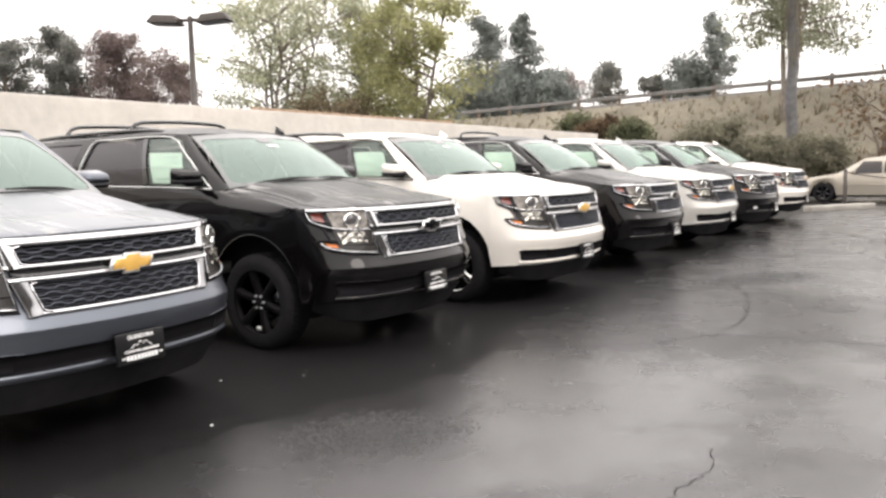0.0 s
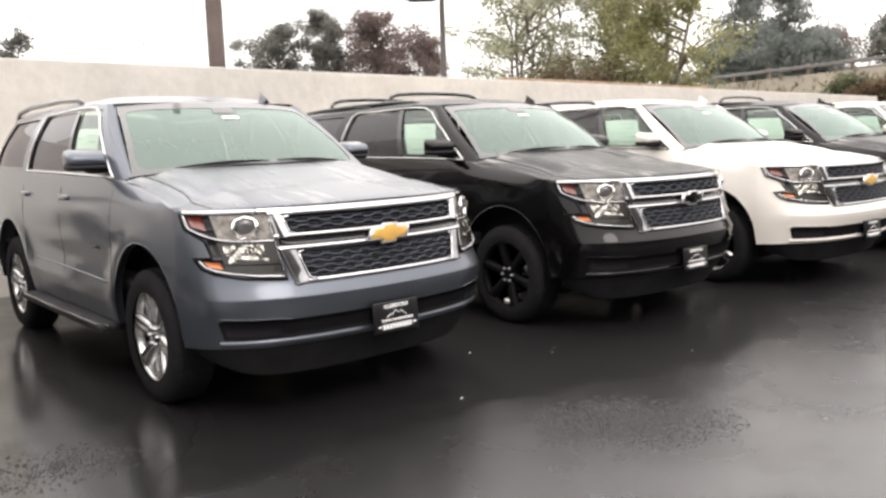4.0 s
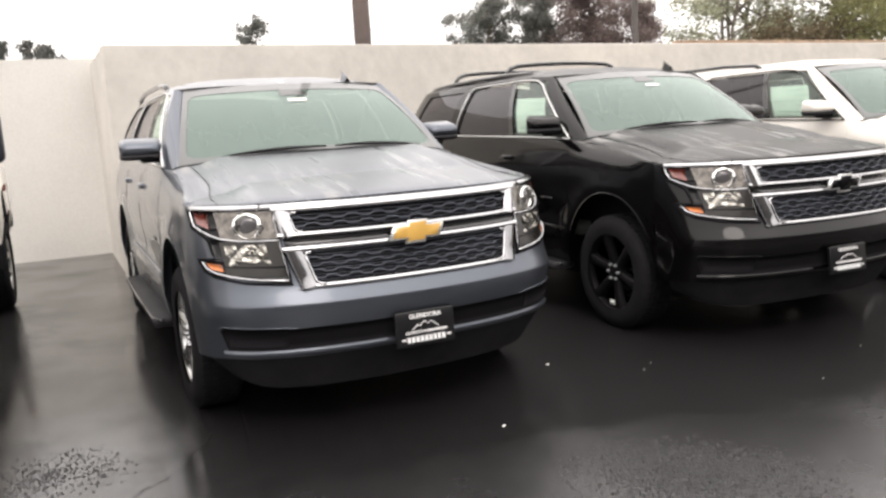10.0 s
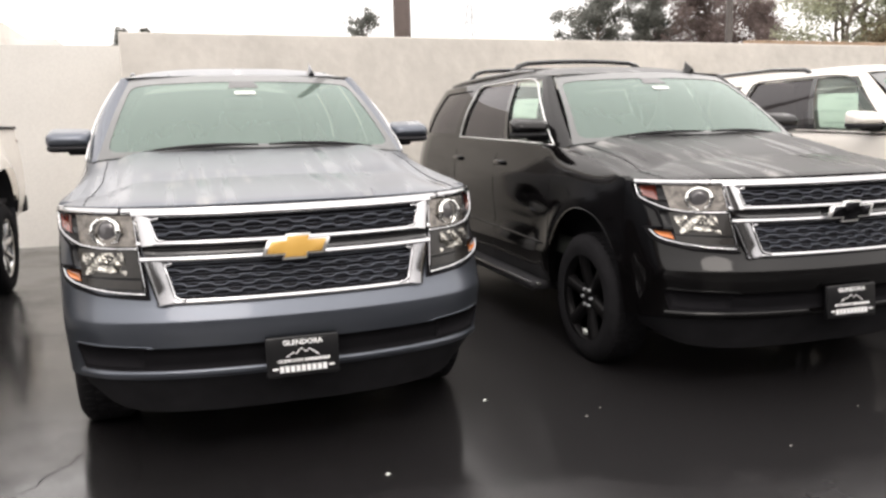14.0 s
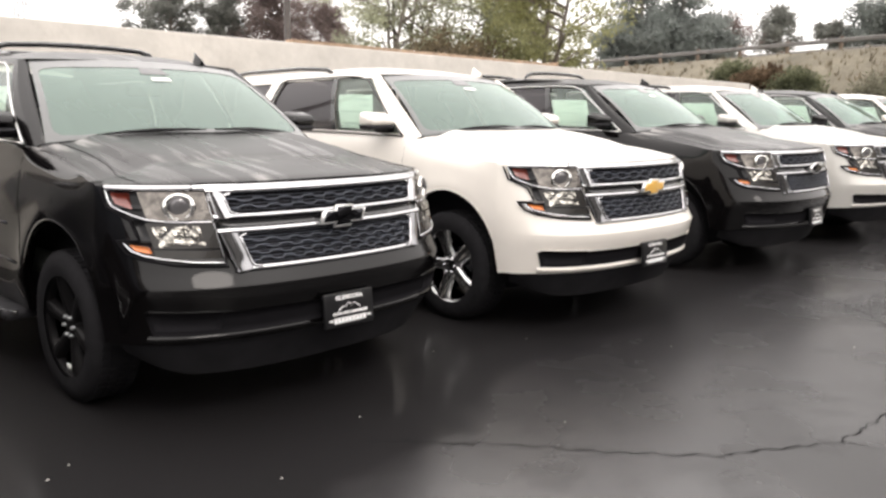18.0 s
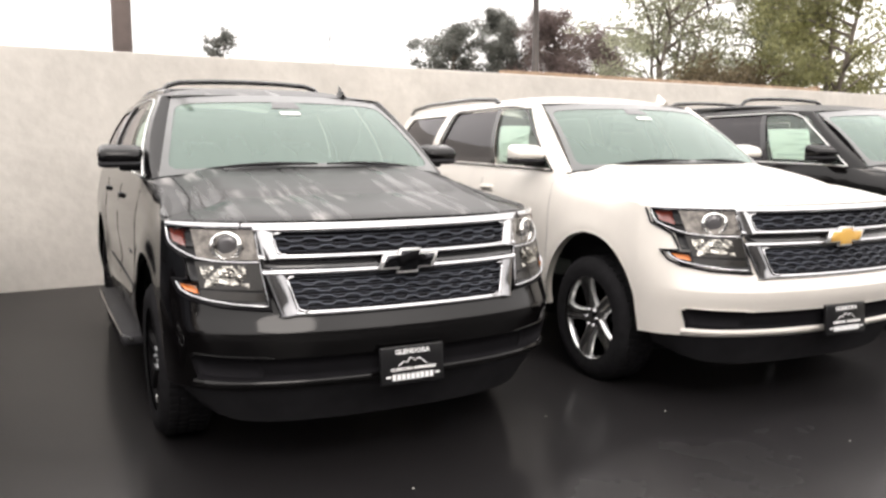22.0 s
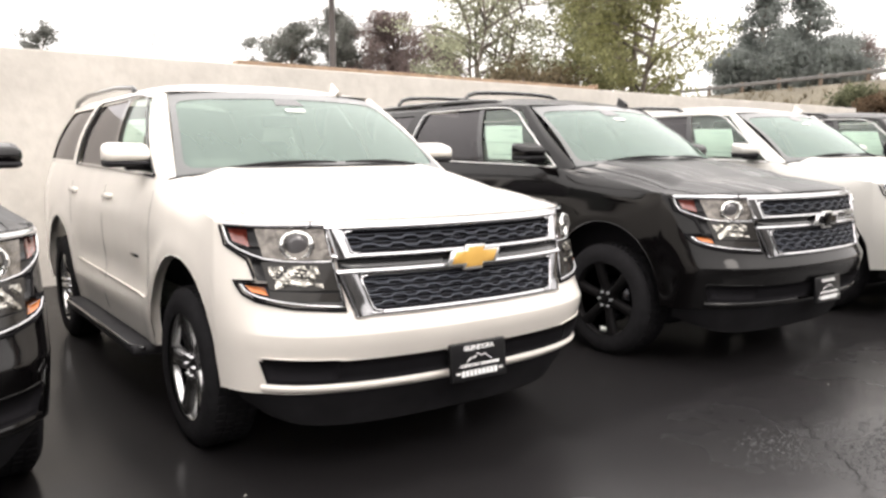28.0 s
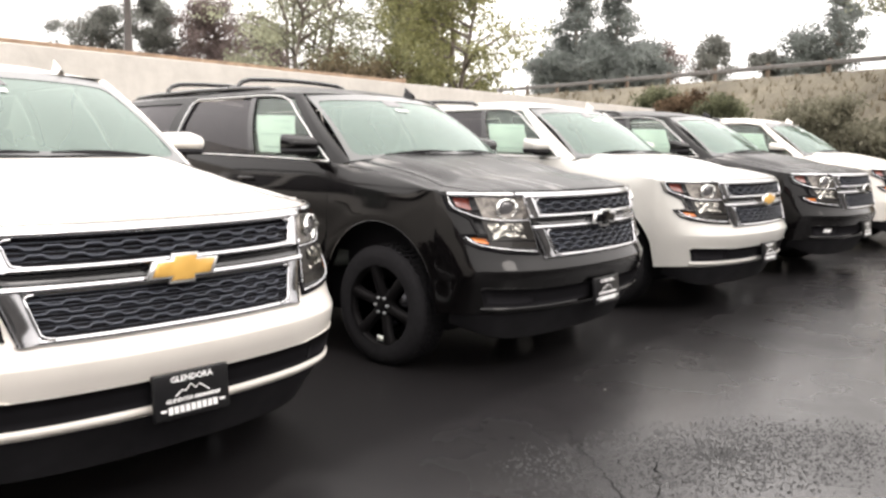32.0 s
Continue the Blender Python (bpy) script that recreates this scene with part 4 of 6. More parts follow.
def suv(label, where, turn, coat, wheel="five", wheel_mat="silver", badge="gold", rails="low", chrome_windows=True, fog=False):
    car = new("sport_utility_vehicle")
    tagged(car, label, "car", "row of parked vehicles")
    C = M[coat]
    piece("body", "suv_body", lambda: both(body_side()), C, car)
    piece("bonnet", "suv_bonnet", bonnet, C, car)
    for s in (1, -1):
        piece("bonnet_gap", f"suv_bgap{s}", lambda: bonnet_gap(s), M["void"], car)
    piece("roof", "suv_roof", roof, C, car)
    piece("cab_frame", "suv_upper", lambda: both(upper_frame()), C, car)
    piece("tailgate", "suv_tail", tail, C, car)
    piece("windscreen", "suv_screen", windscreen, M["windscreen"], car, "green-tinted windscreen").visible_shadow = False
    piece("screen_border", "suv_frit", screen_border, M["frit"], car, "dark printed border of the windscreen")
    piece("underbody", "suv_under", lambda: box(-0.76, 0.76, 0.62, 4.9, 0.26, 0.62), M["void"], car)
    piece("cabin_floor", "suv_floor", lambda: box(-0.90, 0.90, 1.52, 4.85, 0.60, 0.70), M["dash"], car)
    piece("wheel_housing", "suv_bay", lambda: box(-0.80, 0.80, 0.42, 4.75, 0.56, 1.05), M["void"], car)
    # panes
    for s, flip in ((1, False), (-1, True)):
        for i, o in enumerate(OPEN):
            piece("window_pane", f"suv_pane{i}{s}", lambda o=o: flip_x(window_pane(o)) if flip else window_pane(o), M["side_glass" if i == 0 else "privacy"], car, "" if i == 0 else "dark privacy glass").visible_shadow = False
        for k, (a0, a1) in enumerate(((0.325, 0.350), (0.610, 0.622))):
            bp_ = lambda a0=a0, a1=a1: grid(lambda u, v: upper_out(a0 + (a1 - a0) * u, 0.05 + 0.88 * v, 0.004), 1, 6)
            piece("door_pillar", f"suv_bp{s}{k}", lambda: flip_x(bp_()) if flip else bp_(), M["gloss_black"], car)
        loop = [(0.055, 0.02), (0.3, 0.02), (0.622, 0.02), (0.622, 0.88), (0.60, 0.95), (0.3, 0.955), (0.13, 0.93), (0.085, 0.86), (0.06, 0.5), (0.055, 0.02)]
        piece("window_trim", f"suv_trim{s}", lambda: flip_x(upper_line(loop, 0.007, 0.004)) if flip else upper_line(loop, 0.007, 0.004), M["bright_trim" if chrome_windows else "gloss_black"], car)
        # mirror
        mk = lambda: moved(mirror_shell(), Matrix.Translation((1.030, 1.755, 1.452)) @ Matrix.Rotation(radians(8), 4, "Z") @ Matrix.Diagonal((1, 1, 0.74, 1)))
        mir = piece("mirror", f"suv_mirror{s}", lambda: flip_x(mk()) if flip else mk(), C, car)
        low = lambda: moved(mirror_shell(), Matrix.Translation((1.028, 1.757, 1.400)) @ Matrix.Rotation(radians(8), 4, "Z") @ Matrix.Diagonal((1.0, 1.01, 0.36, 1)))
        piece("mirror_base", f"suv_mbase{s}", lambda: flip_x(low()) if flip else low(), M["plastic"], mir, "black lower mirror shell")
        arm = lambda: box(0.89, 1.04, 1.71, 1.80, 1.352, 1.412, 0.018)
        piece("mirror_arm", f"suv_arm{s}", lambda: flip_x(arm()) if flip else arm(), M["plastic"], mir)
        # doors' handles, shut lines, running board
        for k, hy in ((0, 2.36), (1, 3.38)):
            hd = lambda hy=hy: box(0.962, 1.002, hy, hy + 0.19, 1.160, 1.195, 0.012)
            piece("door_handle", f"suv_handle{s}{k}", lambda: flip_x(hd()) if flip else hd(), C, car)
        for k, (gy, sl) in enumerate(((1.52, 0.0), (2.57, 0.0), (3.44, 0.18))):
            gp = lambda gy=gy, sl=sl: tube([(side_x(gy, z) + 0.001, gy + sl * (z - 0.45), z) for z in [0.45 + 0.1 * i for i in range(9)]], 0.0014, 4)
            piece("door_gap", f"suv_gap{s}{k}", lambda: flip_x(gp()) if flip else gp(), M["void"], car)
        mould = lambda: tube([(side_x(y, 0.66) + 0.004, y, 0.66 + 0.02 * (y - 1.6)) for y in [1.62 + 0.14 * i for i in range(13)]], 0.007, 6)
        piece("door_moulding", f"suv_mould{s}", lambda: flip_x(mould()) if flip else mould(), C, car)
        tag = lambda: box(side_x(1.85, 0.87) - 0.006, side_x(1.85, 0.87) + 0.006, 1.74, 1.90, 0.866, 0.882)
        piece("nameplate", f"suv_name{s}", lambda: flip_x(tag()) if flip else tag(), M["black_chrome"], car)
        board = lambda: box(0.90, 1.085, 1.60, 3.46, 0.335, 0.395, 0.022)
        piece("running_board", f"suv_board{s}", lambda: flip_x(board()) if flip else board(), M["plastic"], car)
        edge = lambda: tube([(1.03, 1.58, 0.385), (1.078, 1.68, 0.388), (1.083, 2.5, 0.388), (1.078, 3.38, 0.388), (1.03, 3.47, 0.385)], 0.010, 6)
        piece("board_edge", f"suv_bedge{s}", lambda: flip_x(edge()) if flip else edge(), M["gloss_black"], car)
        # headlamp
        F = (lambda p: flip_x(p)) if flip else (lambda p: p)
        lamp = piece("headlight", f"suv_hl{s}", lambda: F(headlight_dark()), M["lamp_dark"], car)
        piece("lamp_rim", f"suv_hlr{s}", lambda: F(join(strip([(0.630, 1.000), (0.72, 1.000), (0.80, 1.003), (0.86, 1.012), (0.895, 1.028), (0.925, 1.048), (0.946, 1.070), (0.951, 1.095), (0.953, 1.138)], 0.011, 0.015),
              strip([(0.615, 0.814), (0.74, 0.824), (0.84, 0.840), (0.895, 0.855), (0.925, 0.874), (0.938, 0.905)], 0.012, 0.015), strip([(0.640, 1.12), (0.630, 0.98), (0.612, 0.82)], 0.005, 0.014))), M["chrome"], lamp)
        piece("lamp_gasket", f"suv_gasket{s}", lambda: F(strip([(0.964, 1.145), (0.961, 1.062), (0.912, 1.005), (0.899, 0.920), (0.956, 0.915), (0.940, 0.862), (0.905, 0.836), (0.80, 0.812), (0.603, 0.797), (0.628, 0.97), (0.640, 1.13)], 0.012, 0.008, 6, 5)), M["void"], lamp)
        seat_at = Matrix.Translation(on_nose(0.748, 1.070, 0.012)) @ Matrix.Rotation(radians(-60), 4, "Z")
        for k, mid_a in enumerate((0, 180)):
            arc = lambda mid_a=mid_a: moved(tube([(0.016 - 0.006 * abs(q) / 5, 0.061 * math.cos(radians(mid_a + 12 * q)), 0.061 * math.sin(radians(mid_a + 12 * q))) for q in range(-5, 6)], [0.005 + 0.010 * (1 - abs(q) / 5) for q in range(-5, 6)], 6), seat_at)
            piece("projector_ring", f"suv_proj{s}{k}", lambda: F(arc()), M["lamp_chrome"], lamp)
        hoop = lambda: moved(lathe([(0.006, 0.052), (0.017, 0.0535), (0.018, 0.057), (0.006, 0.062)], 32), seat_at)
        piece("lens_hoop", f"suv_hoop{s}", lambda: F(hoop()), M["lamp_chrome"], lamp)
        piece("projector_lens", f"suv_lens{s}", lambda: F(moved(lathe([(0.0, 0.048), (0.010, 0.042), (0.015, 0.024), (0.017, 0.0)], 24), Matrix.Translation(on_nose(0.748, 1.070, 0.010)) @ Matrix.Rotation(radians(-60), 4, "Z"))), M["lens"], lamp)
        piece("lamp_bowl", f"suv_bowl{s}", lambda: F(grid(lambda u, v: on_nose(0.646 + 0.226 * u - 0.012 * v, 1.136 - 0.126 * v, 0.0150 - 0.002 * math.sin(math.pi * u) * math.sin(math.pi * v)), 12, 6)), M["lamp_grey"], lamp)
        piece("lamp_band", f"suv_band{s}", lambda: F(join(grid(lambda u, v: on_nose(0.625 + 0.235 * u, 0.872 - 0.036 * v + 0.010 * u, 0.0145), 10, 2), grid(lambda u, v: on_nose(0.634 + 0.235 * u - 0.010 * v, 0.994 - 0.112 * v + 0.006 * u, 0.0150), 10, 4))), M["lamp_low"], lamp)
        jag = [math.sin(7.3 * k) for k in range(200)]
        piece("reflector", f"suv_refl{s}", lambda: F(grid(lambda u, v: on_nose(0.690 + 0.160 * u - 0.012 * v, 0.986 - 0.090 * v - 0.004 * u + (0.014 * math.sin(math.pi * u) if v > 0.9 else 0), 0.018 + 0.006 * jag[int(u * 9.99) * 11 + int(v * 7.99)]), 10, 8)), M["lamp_facet"], lamp, smooth=False)
        piece("reflector_fin", f"suv_fin{s}", lambda: F(slab([(0.720, 0.942), (0.785, 0.940), (0.712, 0.910), (0.790, 0.914)], 0.022, 0.006, 5, 3)), M["lamp_facet"], lamp)
        piece("side_marker", f"suv_mark{s}", lambda: F(slab([(0.896, 1.132), (0.943, 1.133), (0.896, 1.058), (0.938, 1.082)], 0.0145, 0.01, 4, 2)), M["red_lens"], lamp)
        piece("turn_lens", f"suv_turn{s}", lambda: F(slab([(0.872, 0.896), (0.926, 0.902), (0.866, 0.864), (0.912, 0.876)], 0.0155, 0.01, 4, 2)), M["amber"], lamp)
    for i, (ax, s) in enumerate([(a, s) for a in AXLES for s in (1, -1)]):
        small = 0.98 if wheel == "blade" else 1.0
        w = piece("wheel", f"suv_tyre{small}", lambda: tyre(0.268 * small), M["rubber"], car)
        w.matrix_basis = pose(s * 0.862, ax, HUB_Z, 0, 0, 0 if s > 0 else 180)
        piece("tread", "suv_tread", tread, M["rubber"], w, smooth=False)
        style = wheel
        piece("rim", "suv_rim" + style, lambda: moved(rim(style)[0], Matrix.Diagonal((1, small, small, 1))), M[wheel_mat], w)
        piece("hub", "suv_hub" + style, lambda: rim(style)[1], M[wheel_mat if wheel_mat != "silver" else "chrome"], w)
        for k in range(6):
            nut = piece("lug_nut", "suv_nut", lambda: rim("five")[3], M["steel" if wheel_mat == "black_alloy" else "chrome"], w)
            nut.location = (0, 0.054 * math.cos(k * math.pi / 3), 0.054 * math.sin(k * math.pi / 3))
        if wheel_mat == "black_alloy":
            piece("wheel_label", "suv_rpatch", lambda: box(0.108, 0.112, -0.026, 0.026, -0.235, -0.200), M["paper"], w, "small white patch on the rim")
        piece("barrel", "suv_barrel", lambda: rim("five")[2], M["black_chrome"], w)
        piece("brake_disc", "suv_disc", lambda: lathe([(0.0, 0.17), (0.02, 0.17), (0.02, 0.0)], 24), M["black_chrome"], w)
    # nose: chrome frame, two mesh openings, bars, badge
    fr = M["chrome"]
    up = [(-0.578, 1.124), (0.578, 1.124), (-0.553, 1.030), (0.553, 1.030)]
    lo = [(-0.530, 0.935), (0.530, 0.935), (-0.490, 0.792), (0.490, 0.792)]
    grille = piece("grille", "suv_gback", lambda: join(slab(up, 0.010, 0.02, 24, 2), slab(lo, 0.010, 0.02, 24, 3)), M["void"], car)
    piece("grille_mesh", "suv_gm1", lambda: honeycomb(up, 3, 9, 0.017, 0.0058), M["mesh_grey"], grille)
    piece("grille_slats", "suv_gf1", lambda: fine_bars(up, 6, 0.010), M["mesh_grey"], grille)
    piece("grille_mesh", "suv_gm2", lambda: honeycomb(lo, 5, 9, 0.017, 0.0058), M["mesh_grey"], grille)
    piece("grille_slats", "suv_gf2", lambda: fine_bars(lo, 11, 0.010), M["mesh_grey"], grille)
    piece("top_bar", "suv_gtop", lambda: moulding([(-0.952, 1.168), (0.952, 1.168), (-0.952, 1.138), (0.952, 1.138)], 0.014, 0.03, 0.008, 60), fr, grille)
    piece("top_bar", "suv_gtop2", lambda: moulding([(-0.645, 1.156), (0.645, 1.156), (-0.635, 1.124), (0.635, 1.124)], 0.016, 0.03, 0.016, 40), fr, grille)
    for s in (1, -1):
        G = (lambda p: p) if s > 0 else flip_x
        piece("grille_side", f"suv_gside{s}", lambda: G(moulding([(0.572, 1.135), (0.546, 1.02), (0.645, 1.14), (0.626, 1.01)], 0.013, 0.03, 0.020, 12)), fr, grille)
        piece("brow_joint", f"suv_bjoint{s}", lambda: G(tube([on_nose(0.688, 1.170, 0.022), on_nose(0.690, 1.153, 0.025), on_nose(0.694, 1.137, 0.022)], 0.0028, 4)), M["void"], grille)
        piece("grille_rim", f"suv_rimside{s}", lambda: G(strip([(0.540, 1.124), (0.562, 1.120), (0.576, 1.110), (0.556, 1.042), (0.545, 1.033), (0.520, 1.030)], 0.013, 0.020, 8, 4)), fr, grille)
        piece("grille_rim", f"suv_rimlow{s}", lambda: G(strip([(0.500, 0.938), (0.522, 0.934), (0.530, 0.922), (0.498, 0.806), (0.484, 0.794), (0.455, 0.790)], 0.013, 0.018, 8, 4)), fr, grille)
        piece("grille_side", f"suv_gside_low{s}", lambda: G(moulding([(0.532, 0.955), (0.490, 0.785), (0.626, 0.965), (0.570, 0.770)], 0.012, 0.03, 0.014, 10)), M["shaded_chrome"], grille)
    piece("grille_bar", "suv_gbar1", lambda: moulding([(-0.63, 1.032), (0.63, 1.032), (-0.628, 1.010), (0.628, 1.010)], 0.018, 0.03, 0.011), fr, grille)
    piece("bar_slot", "suv_gslot", lambda: slab([(-0.615, 1.008), (0.615, 1.008), (-0.61, 0.970), (0.61, 0.970)], 0.014, 0.02, 24, 1), M["gloss_black"], grille)
    piece("grille_bar", "suv_gbar2", lambda: moulding([(-0.625, 0.968), (0.625, 0.968), (-0.612, 0.944), (0.612, 0.944)], 0.018, 0.03, 0.011), fr, grille)
    piece("grille_lip", "suv_gbar3", lambda: moulding([(-0.515, 0.794), (0.515, 0.794), (-0.580, 0.772), (0.580, 0.772)], 0.012, 0.03, 0.006), fr, grille)
    bp = Matrix.Translation((0, -0.045, 0.988)) @ Matrix.Rotation(radians(-5), 4, "X")
    bd = piece("badge", "suv_badge", lambda: moved(badge_shape(), bp), M["bright_trim"], grille)
    piece("badge_face", "suv_badgeface", lambda: moved(badge_shape(), bp @ Matrix.Translation((0, -0.004, 0)) @ Matrix.Diagonal((0.90, 1, 0.82, 1))), M[badge], bd)
    # bumper: black opening, bright lip, black skirt
    piece("bumper_opening", "suv_bop", lambda: slab([(-0.915, 0.585), (0.915, 0.585), (-0.885, 0.480), (0.885, 0.480)], 0.004, 0.02, 40, 3), M["void"], car)
    piece("bumper_rim", "suv_brim", lambda: moulding([(-0.900, 0.484), (0.900, 0.484), (-0.895, 0.442), (0.895, 0.442)], 0.000, 0.01, 0.018, 48), C, car)
    for s in (1, -1):
        G = (lambda p: p) if s > 0 else flip_x
        brow = piece("lamp_pocket", f"suv_pocket{s}", lambda: G(slab([(0.640, 0.590), (0.905, 0.597), (0.640, 0.500), (0.880, 0.505)], 0.006, 0.01, 8, 2)), M["void"], car)
        piece("pocket_brow", f"suv_brow{s}", lambda: G(strip([(0.60, 0.587), (0.64, 0.594), (0.74, 0.598), (0.82, 0.600), (0.908, 0.602), (0.918, 0.590)], 0.006, 0.003, 6)), C, brow)
        if fog:
            piece("fog_lamp", f"suv_fog{s}", lambda: G(slab([(0.74, 0.565), (0.82, 0.567), (0.745, 0.525), (0.815, 0.528)], 0.014, 0.01, 4, 2)), M["plate_white"], brow, "bright white bumper lamp")
    piece("bumper_skirt", "suv_skirt", lambda: grid(lambda u, v: on_nose(0.972 * (2 * u - 1), 0.455 - 0.205 * v * (1 - 0.45 * abs(2 * u - 1) ** 8), -0.012 - 0.03 * v - 0.05 * v * v), 48, 6), M["air_dam"], car)
    plate = piece("licence_plate", "suv_plate", lambda: moved(box(-0.155, 0.155, -0.012, 0.012, -0.086, 0.086, 0.006), Matrix.Translation((0, -0.082, 0.520)) @ Matrix.Rotation(radians(-5), 4, "X")), M["plate_black"], car, "black dealer plate with white print")
    piece("plate_print", "suv_print", lambda: moved(plate_print(), Matrix.Translation((0, -0.082, 0.520)) @ Matrix.Rotation(radians(-5), 4, "X") @ Matrix.Translation((0, -0.013, 0)) @ Matrix.Diagonal((0.95, 1, 0.9, 1))), M["plate_white"], plate, smooth=False)
    # roof rails, fin, wipers, stickers, cabin
    for s in (1, -1):
        if rails == "high":
            rl = lambda: tube([(0.64 * s, 2.52, 1.84), (0.64 * s, 2.62, 1.868), (0.64 * s, 2.95, 1.880), (0.64 * s, 3.6, 1.880), (0.635 * s, 4.3, 1.864), (0.63 * s, 4.62, 1.846), (0.62 * s, 4.72, 1.81)], 0.020, 8)
        else:
            rl = lambda: tube([(0.69 * s, 2.75, 1.825), (0.69 * s, 2.85, 1.875), (0.69 * s, 3.3, 1.900), (0.69 * s, 4.2, 1.892), (0.685 * s, 4.6, 1.860), (0.68 * s, 4.7, 1.81)], 0.020, 8)
        piece("roof_rail", f"suv_rail{rails}{s}", rl, M["gloss_black"], car)
    if rails == "high":
        for k, by in enumerate((3.08, 4.15)):
            piece("cross_bar", f"suv_bar{k}", lambda: join(tube([(-0.62, by, 1.862), (-0.60, by, 1.905), (-0.56, by, 1.945), (-0.48, by, 1.968), (-0.25, by, 1.980), (0, by, 1.984), (0.25, by, 1.980), (0.48, by, 1.968), (0.56, by, 1.945), (0.60, by, 1.905), (0.62, by, 1.862)], 0.019, 8)), M["gloss_black"], car)
    piece("antenna_fin", "suv_fin", lambda: moved(fin(), Matrix.Translation((0.462, 2.125, 1.848)) @ Matrix.Diagonal((0.7, 0.70, 1.0, 1))), C, car)
    for s, x0 in ((1, -0.62), (2, 0.06)):
        wp = lambda x0=x0: tube([(x0 + 0.62 * t, screen_low((x0 + 0.62 * t) / 0.865)[1] - 0.005 + 0.012 * math.sin(math.pi * t), screen_low((x0 + 0.62 * t) / 0.865)[2] + 0.020 + 0.006 * math.sin(math.pi * t)) for t in [i / 10 for i in range(11)]], [0.005 + 0.006 * math.sin(math.pi * i / 10) for i in range(11)], 5)
        piece("wiper", f"suv_wiper{s}", wp, M["plastic"], car)
    piece("cowl", "suv_cowl", lambda: grid(lambda u, v: tuple(c + d for c, d in zip(screen_low(1.03 * (2 * u - 1)), (0.0, -0.045 + 0.075 * v, -0.020 + 0.028 * v))), 16, 2), M["plastic"], car)
    scr = lambda s, v, o=0.012: (lerp3(screen_low(s), screen_high(s), v)[0], lerp3(screen_low(s), screen_high(s), v)[1] - 0.55 * (0.03 * math.sin(math.pi * v)) - 0.55 * o, lerp3(screen_low(s), screen_high(s), v)[2] + 0.8 * (0.03 * math.sin(math.pi * v)) + 0.8 * o)
    piece("screen_sticker", "suv_sticker", lambda: grid(lambda u, v: scr(-0.10 + 0.17 * u, 0.655 + 0.050 * v, 0.005), 3, 1), M["paper"], car, "small white stock label")
    piece("mirror_mount", "suv_mount", lambda: grid(lambda u, v: scr(-0.15 + 0.26 * u + 0.03 * v * (1 - 2 * u), 0.765 + 0.13 * v, 0.003), 3, 2), M["gloss_black"], car)
    wst = piece("window_sticker", "suv_price", lambda: flip_x(grid(lambda u, v: on_door(1.925 + 0.46 * u + 0.15 * v, 0.10 + 0.57 * v, -0.022), 3, 3)), M["paper"], car, "white price sheet inside the door glass")
    piece("sticker_print", "suv_priceprint", lambda: flip_x(join(*[grid(lambda u, v, k=k: on_door(1.98 + 0.03 * k + (0.36, 0.10, 0.40, 0.12, 0.20)[k] * u, 0.17 + 0.10 * k + (0.022, 0.03, 0.014, 0.02, 0.02)[k] * v, -0.019), 2, 1) for k in range(5)])), M["ink"], wst)
    piece("dashboard", "suv_dash", lambda: box(-0.80, 0.80, 1.62, 2.02, 0.85, 1.22, 0.08), M["dash"], car)
    for x in (-0.38, 0.38):
        st = piece("seat", "suv_seat", seat, M["trim_cloth"], car)
        st.location = (x, 2.35, -0.05)
    bench = piece("rear_bench", "suv_bench", lambda: join(box(-0.7, 0.7, 3.3, 3.8, 0.6, 0.76, 0.05), box(-0.7, 0.7, 3.75, 3.9, 0.7, 1.32, 0.05)), M["trim_cloth"], car)
    piece("steering_wheel", "suv_steer", lambda: moved(lathe([(-0.015, 0.19), (0.0, 0.205), (0.015, 0.19), (0.0, 0.175), (-0.015, 0.19)], 28), Matrix.Translation((0.38, 2.12, 1.12)) @ Matrix.Rotation(radians(-65), 4, "Y") @ Matrix.Rotation(radians(90), 4, "Z")), M["dash"], car)
    piece("inner_mirror", "suv_inmir", lambda: box(-0.12, 0.12, 2.00, 2.04, 1.60, 1.68, 0.015), M["plastic"], car)
    car.matrix_basis = pose(where[0], where[1], 0, 0, 0, turn)
    return car


def fin():
    pts = [(-0.07, 0.0, 0.010), (-0.01, 0.035, 0.035), (0.05, 0.02, 0.062), (0.080, 0.008, 0.070), (0.095, 0.008, 0.03), (0.11, 0.0, 0.0)]
    vs, fs = [], []
    for y, w, z in pts:
        vs += [(-0.030, y, -0.02), (-max(w, 0.006) * 0.5, y, z * 0.6), (0, y, z), (max(w, 0.006) * 0.5, y, z * 0.6), (0.030, y, -0.02)]
    for i in range(len(pts) - 1):
        fs += [(i * 5 + j, i * 5 + j + 1, (i + 1) * 5 + j + 1, (i + 1) * 5 + j) for j in range(4)]
    return vs, fs


suv("grey-blue metallic sport utility vehicle with alloy wheels on wet asphalt", (0.0, 0.0), 0.0, "grey_paint", "blade", "silver", "gold", "low")
suv("black sport utility vehicle with black wheels and raised roof rails", (2.856, -0.115), -1.39, "black_paint", "six", "black_alloy", "black_chrome", "high")
suv("white sport utility vehicle with bright alloy wheels and gold badge", (5.473, -0.389), -3.09, "white_paint", "five", "silver", "gold", "low", chrome_windows=False)
suv("black sport utility vehicle with black wheels beside a white one", (8.515, -0.464), -1.0, "black_paint", "six", "black_alloy", "black_chrome", "high")
suv("pearl silver sport utility vehicle with gold badge", (11.255, -0.600), -2.5, "pearl_paint", "five", "silver", "gold", "low", chrome_windows=True)
suv("black sport utility vehicle with bright bumper lamps", (14.106, -0.760), -2.34, "black_paint", "five", "silver", "black_chrome", "low", fog=True)
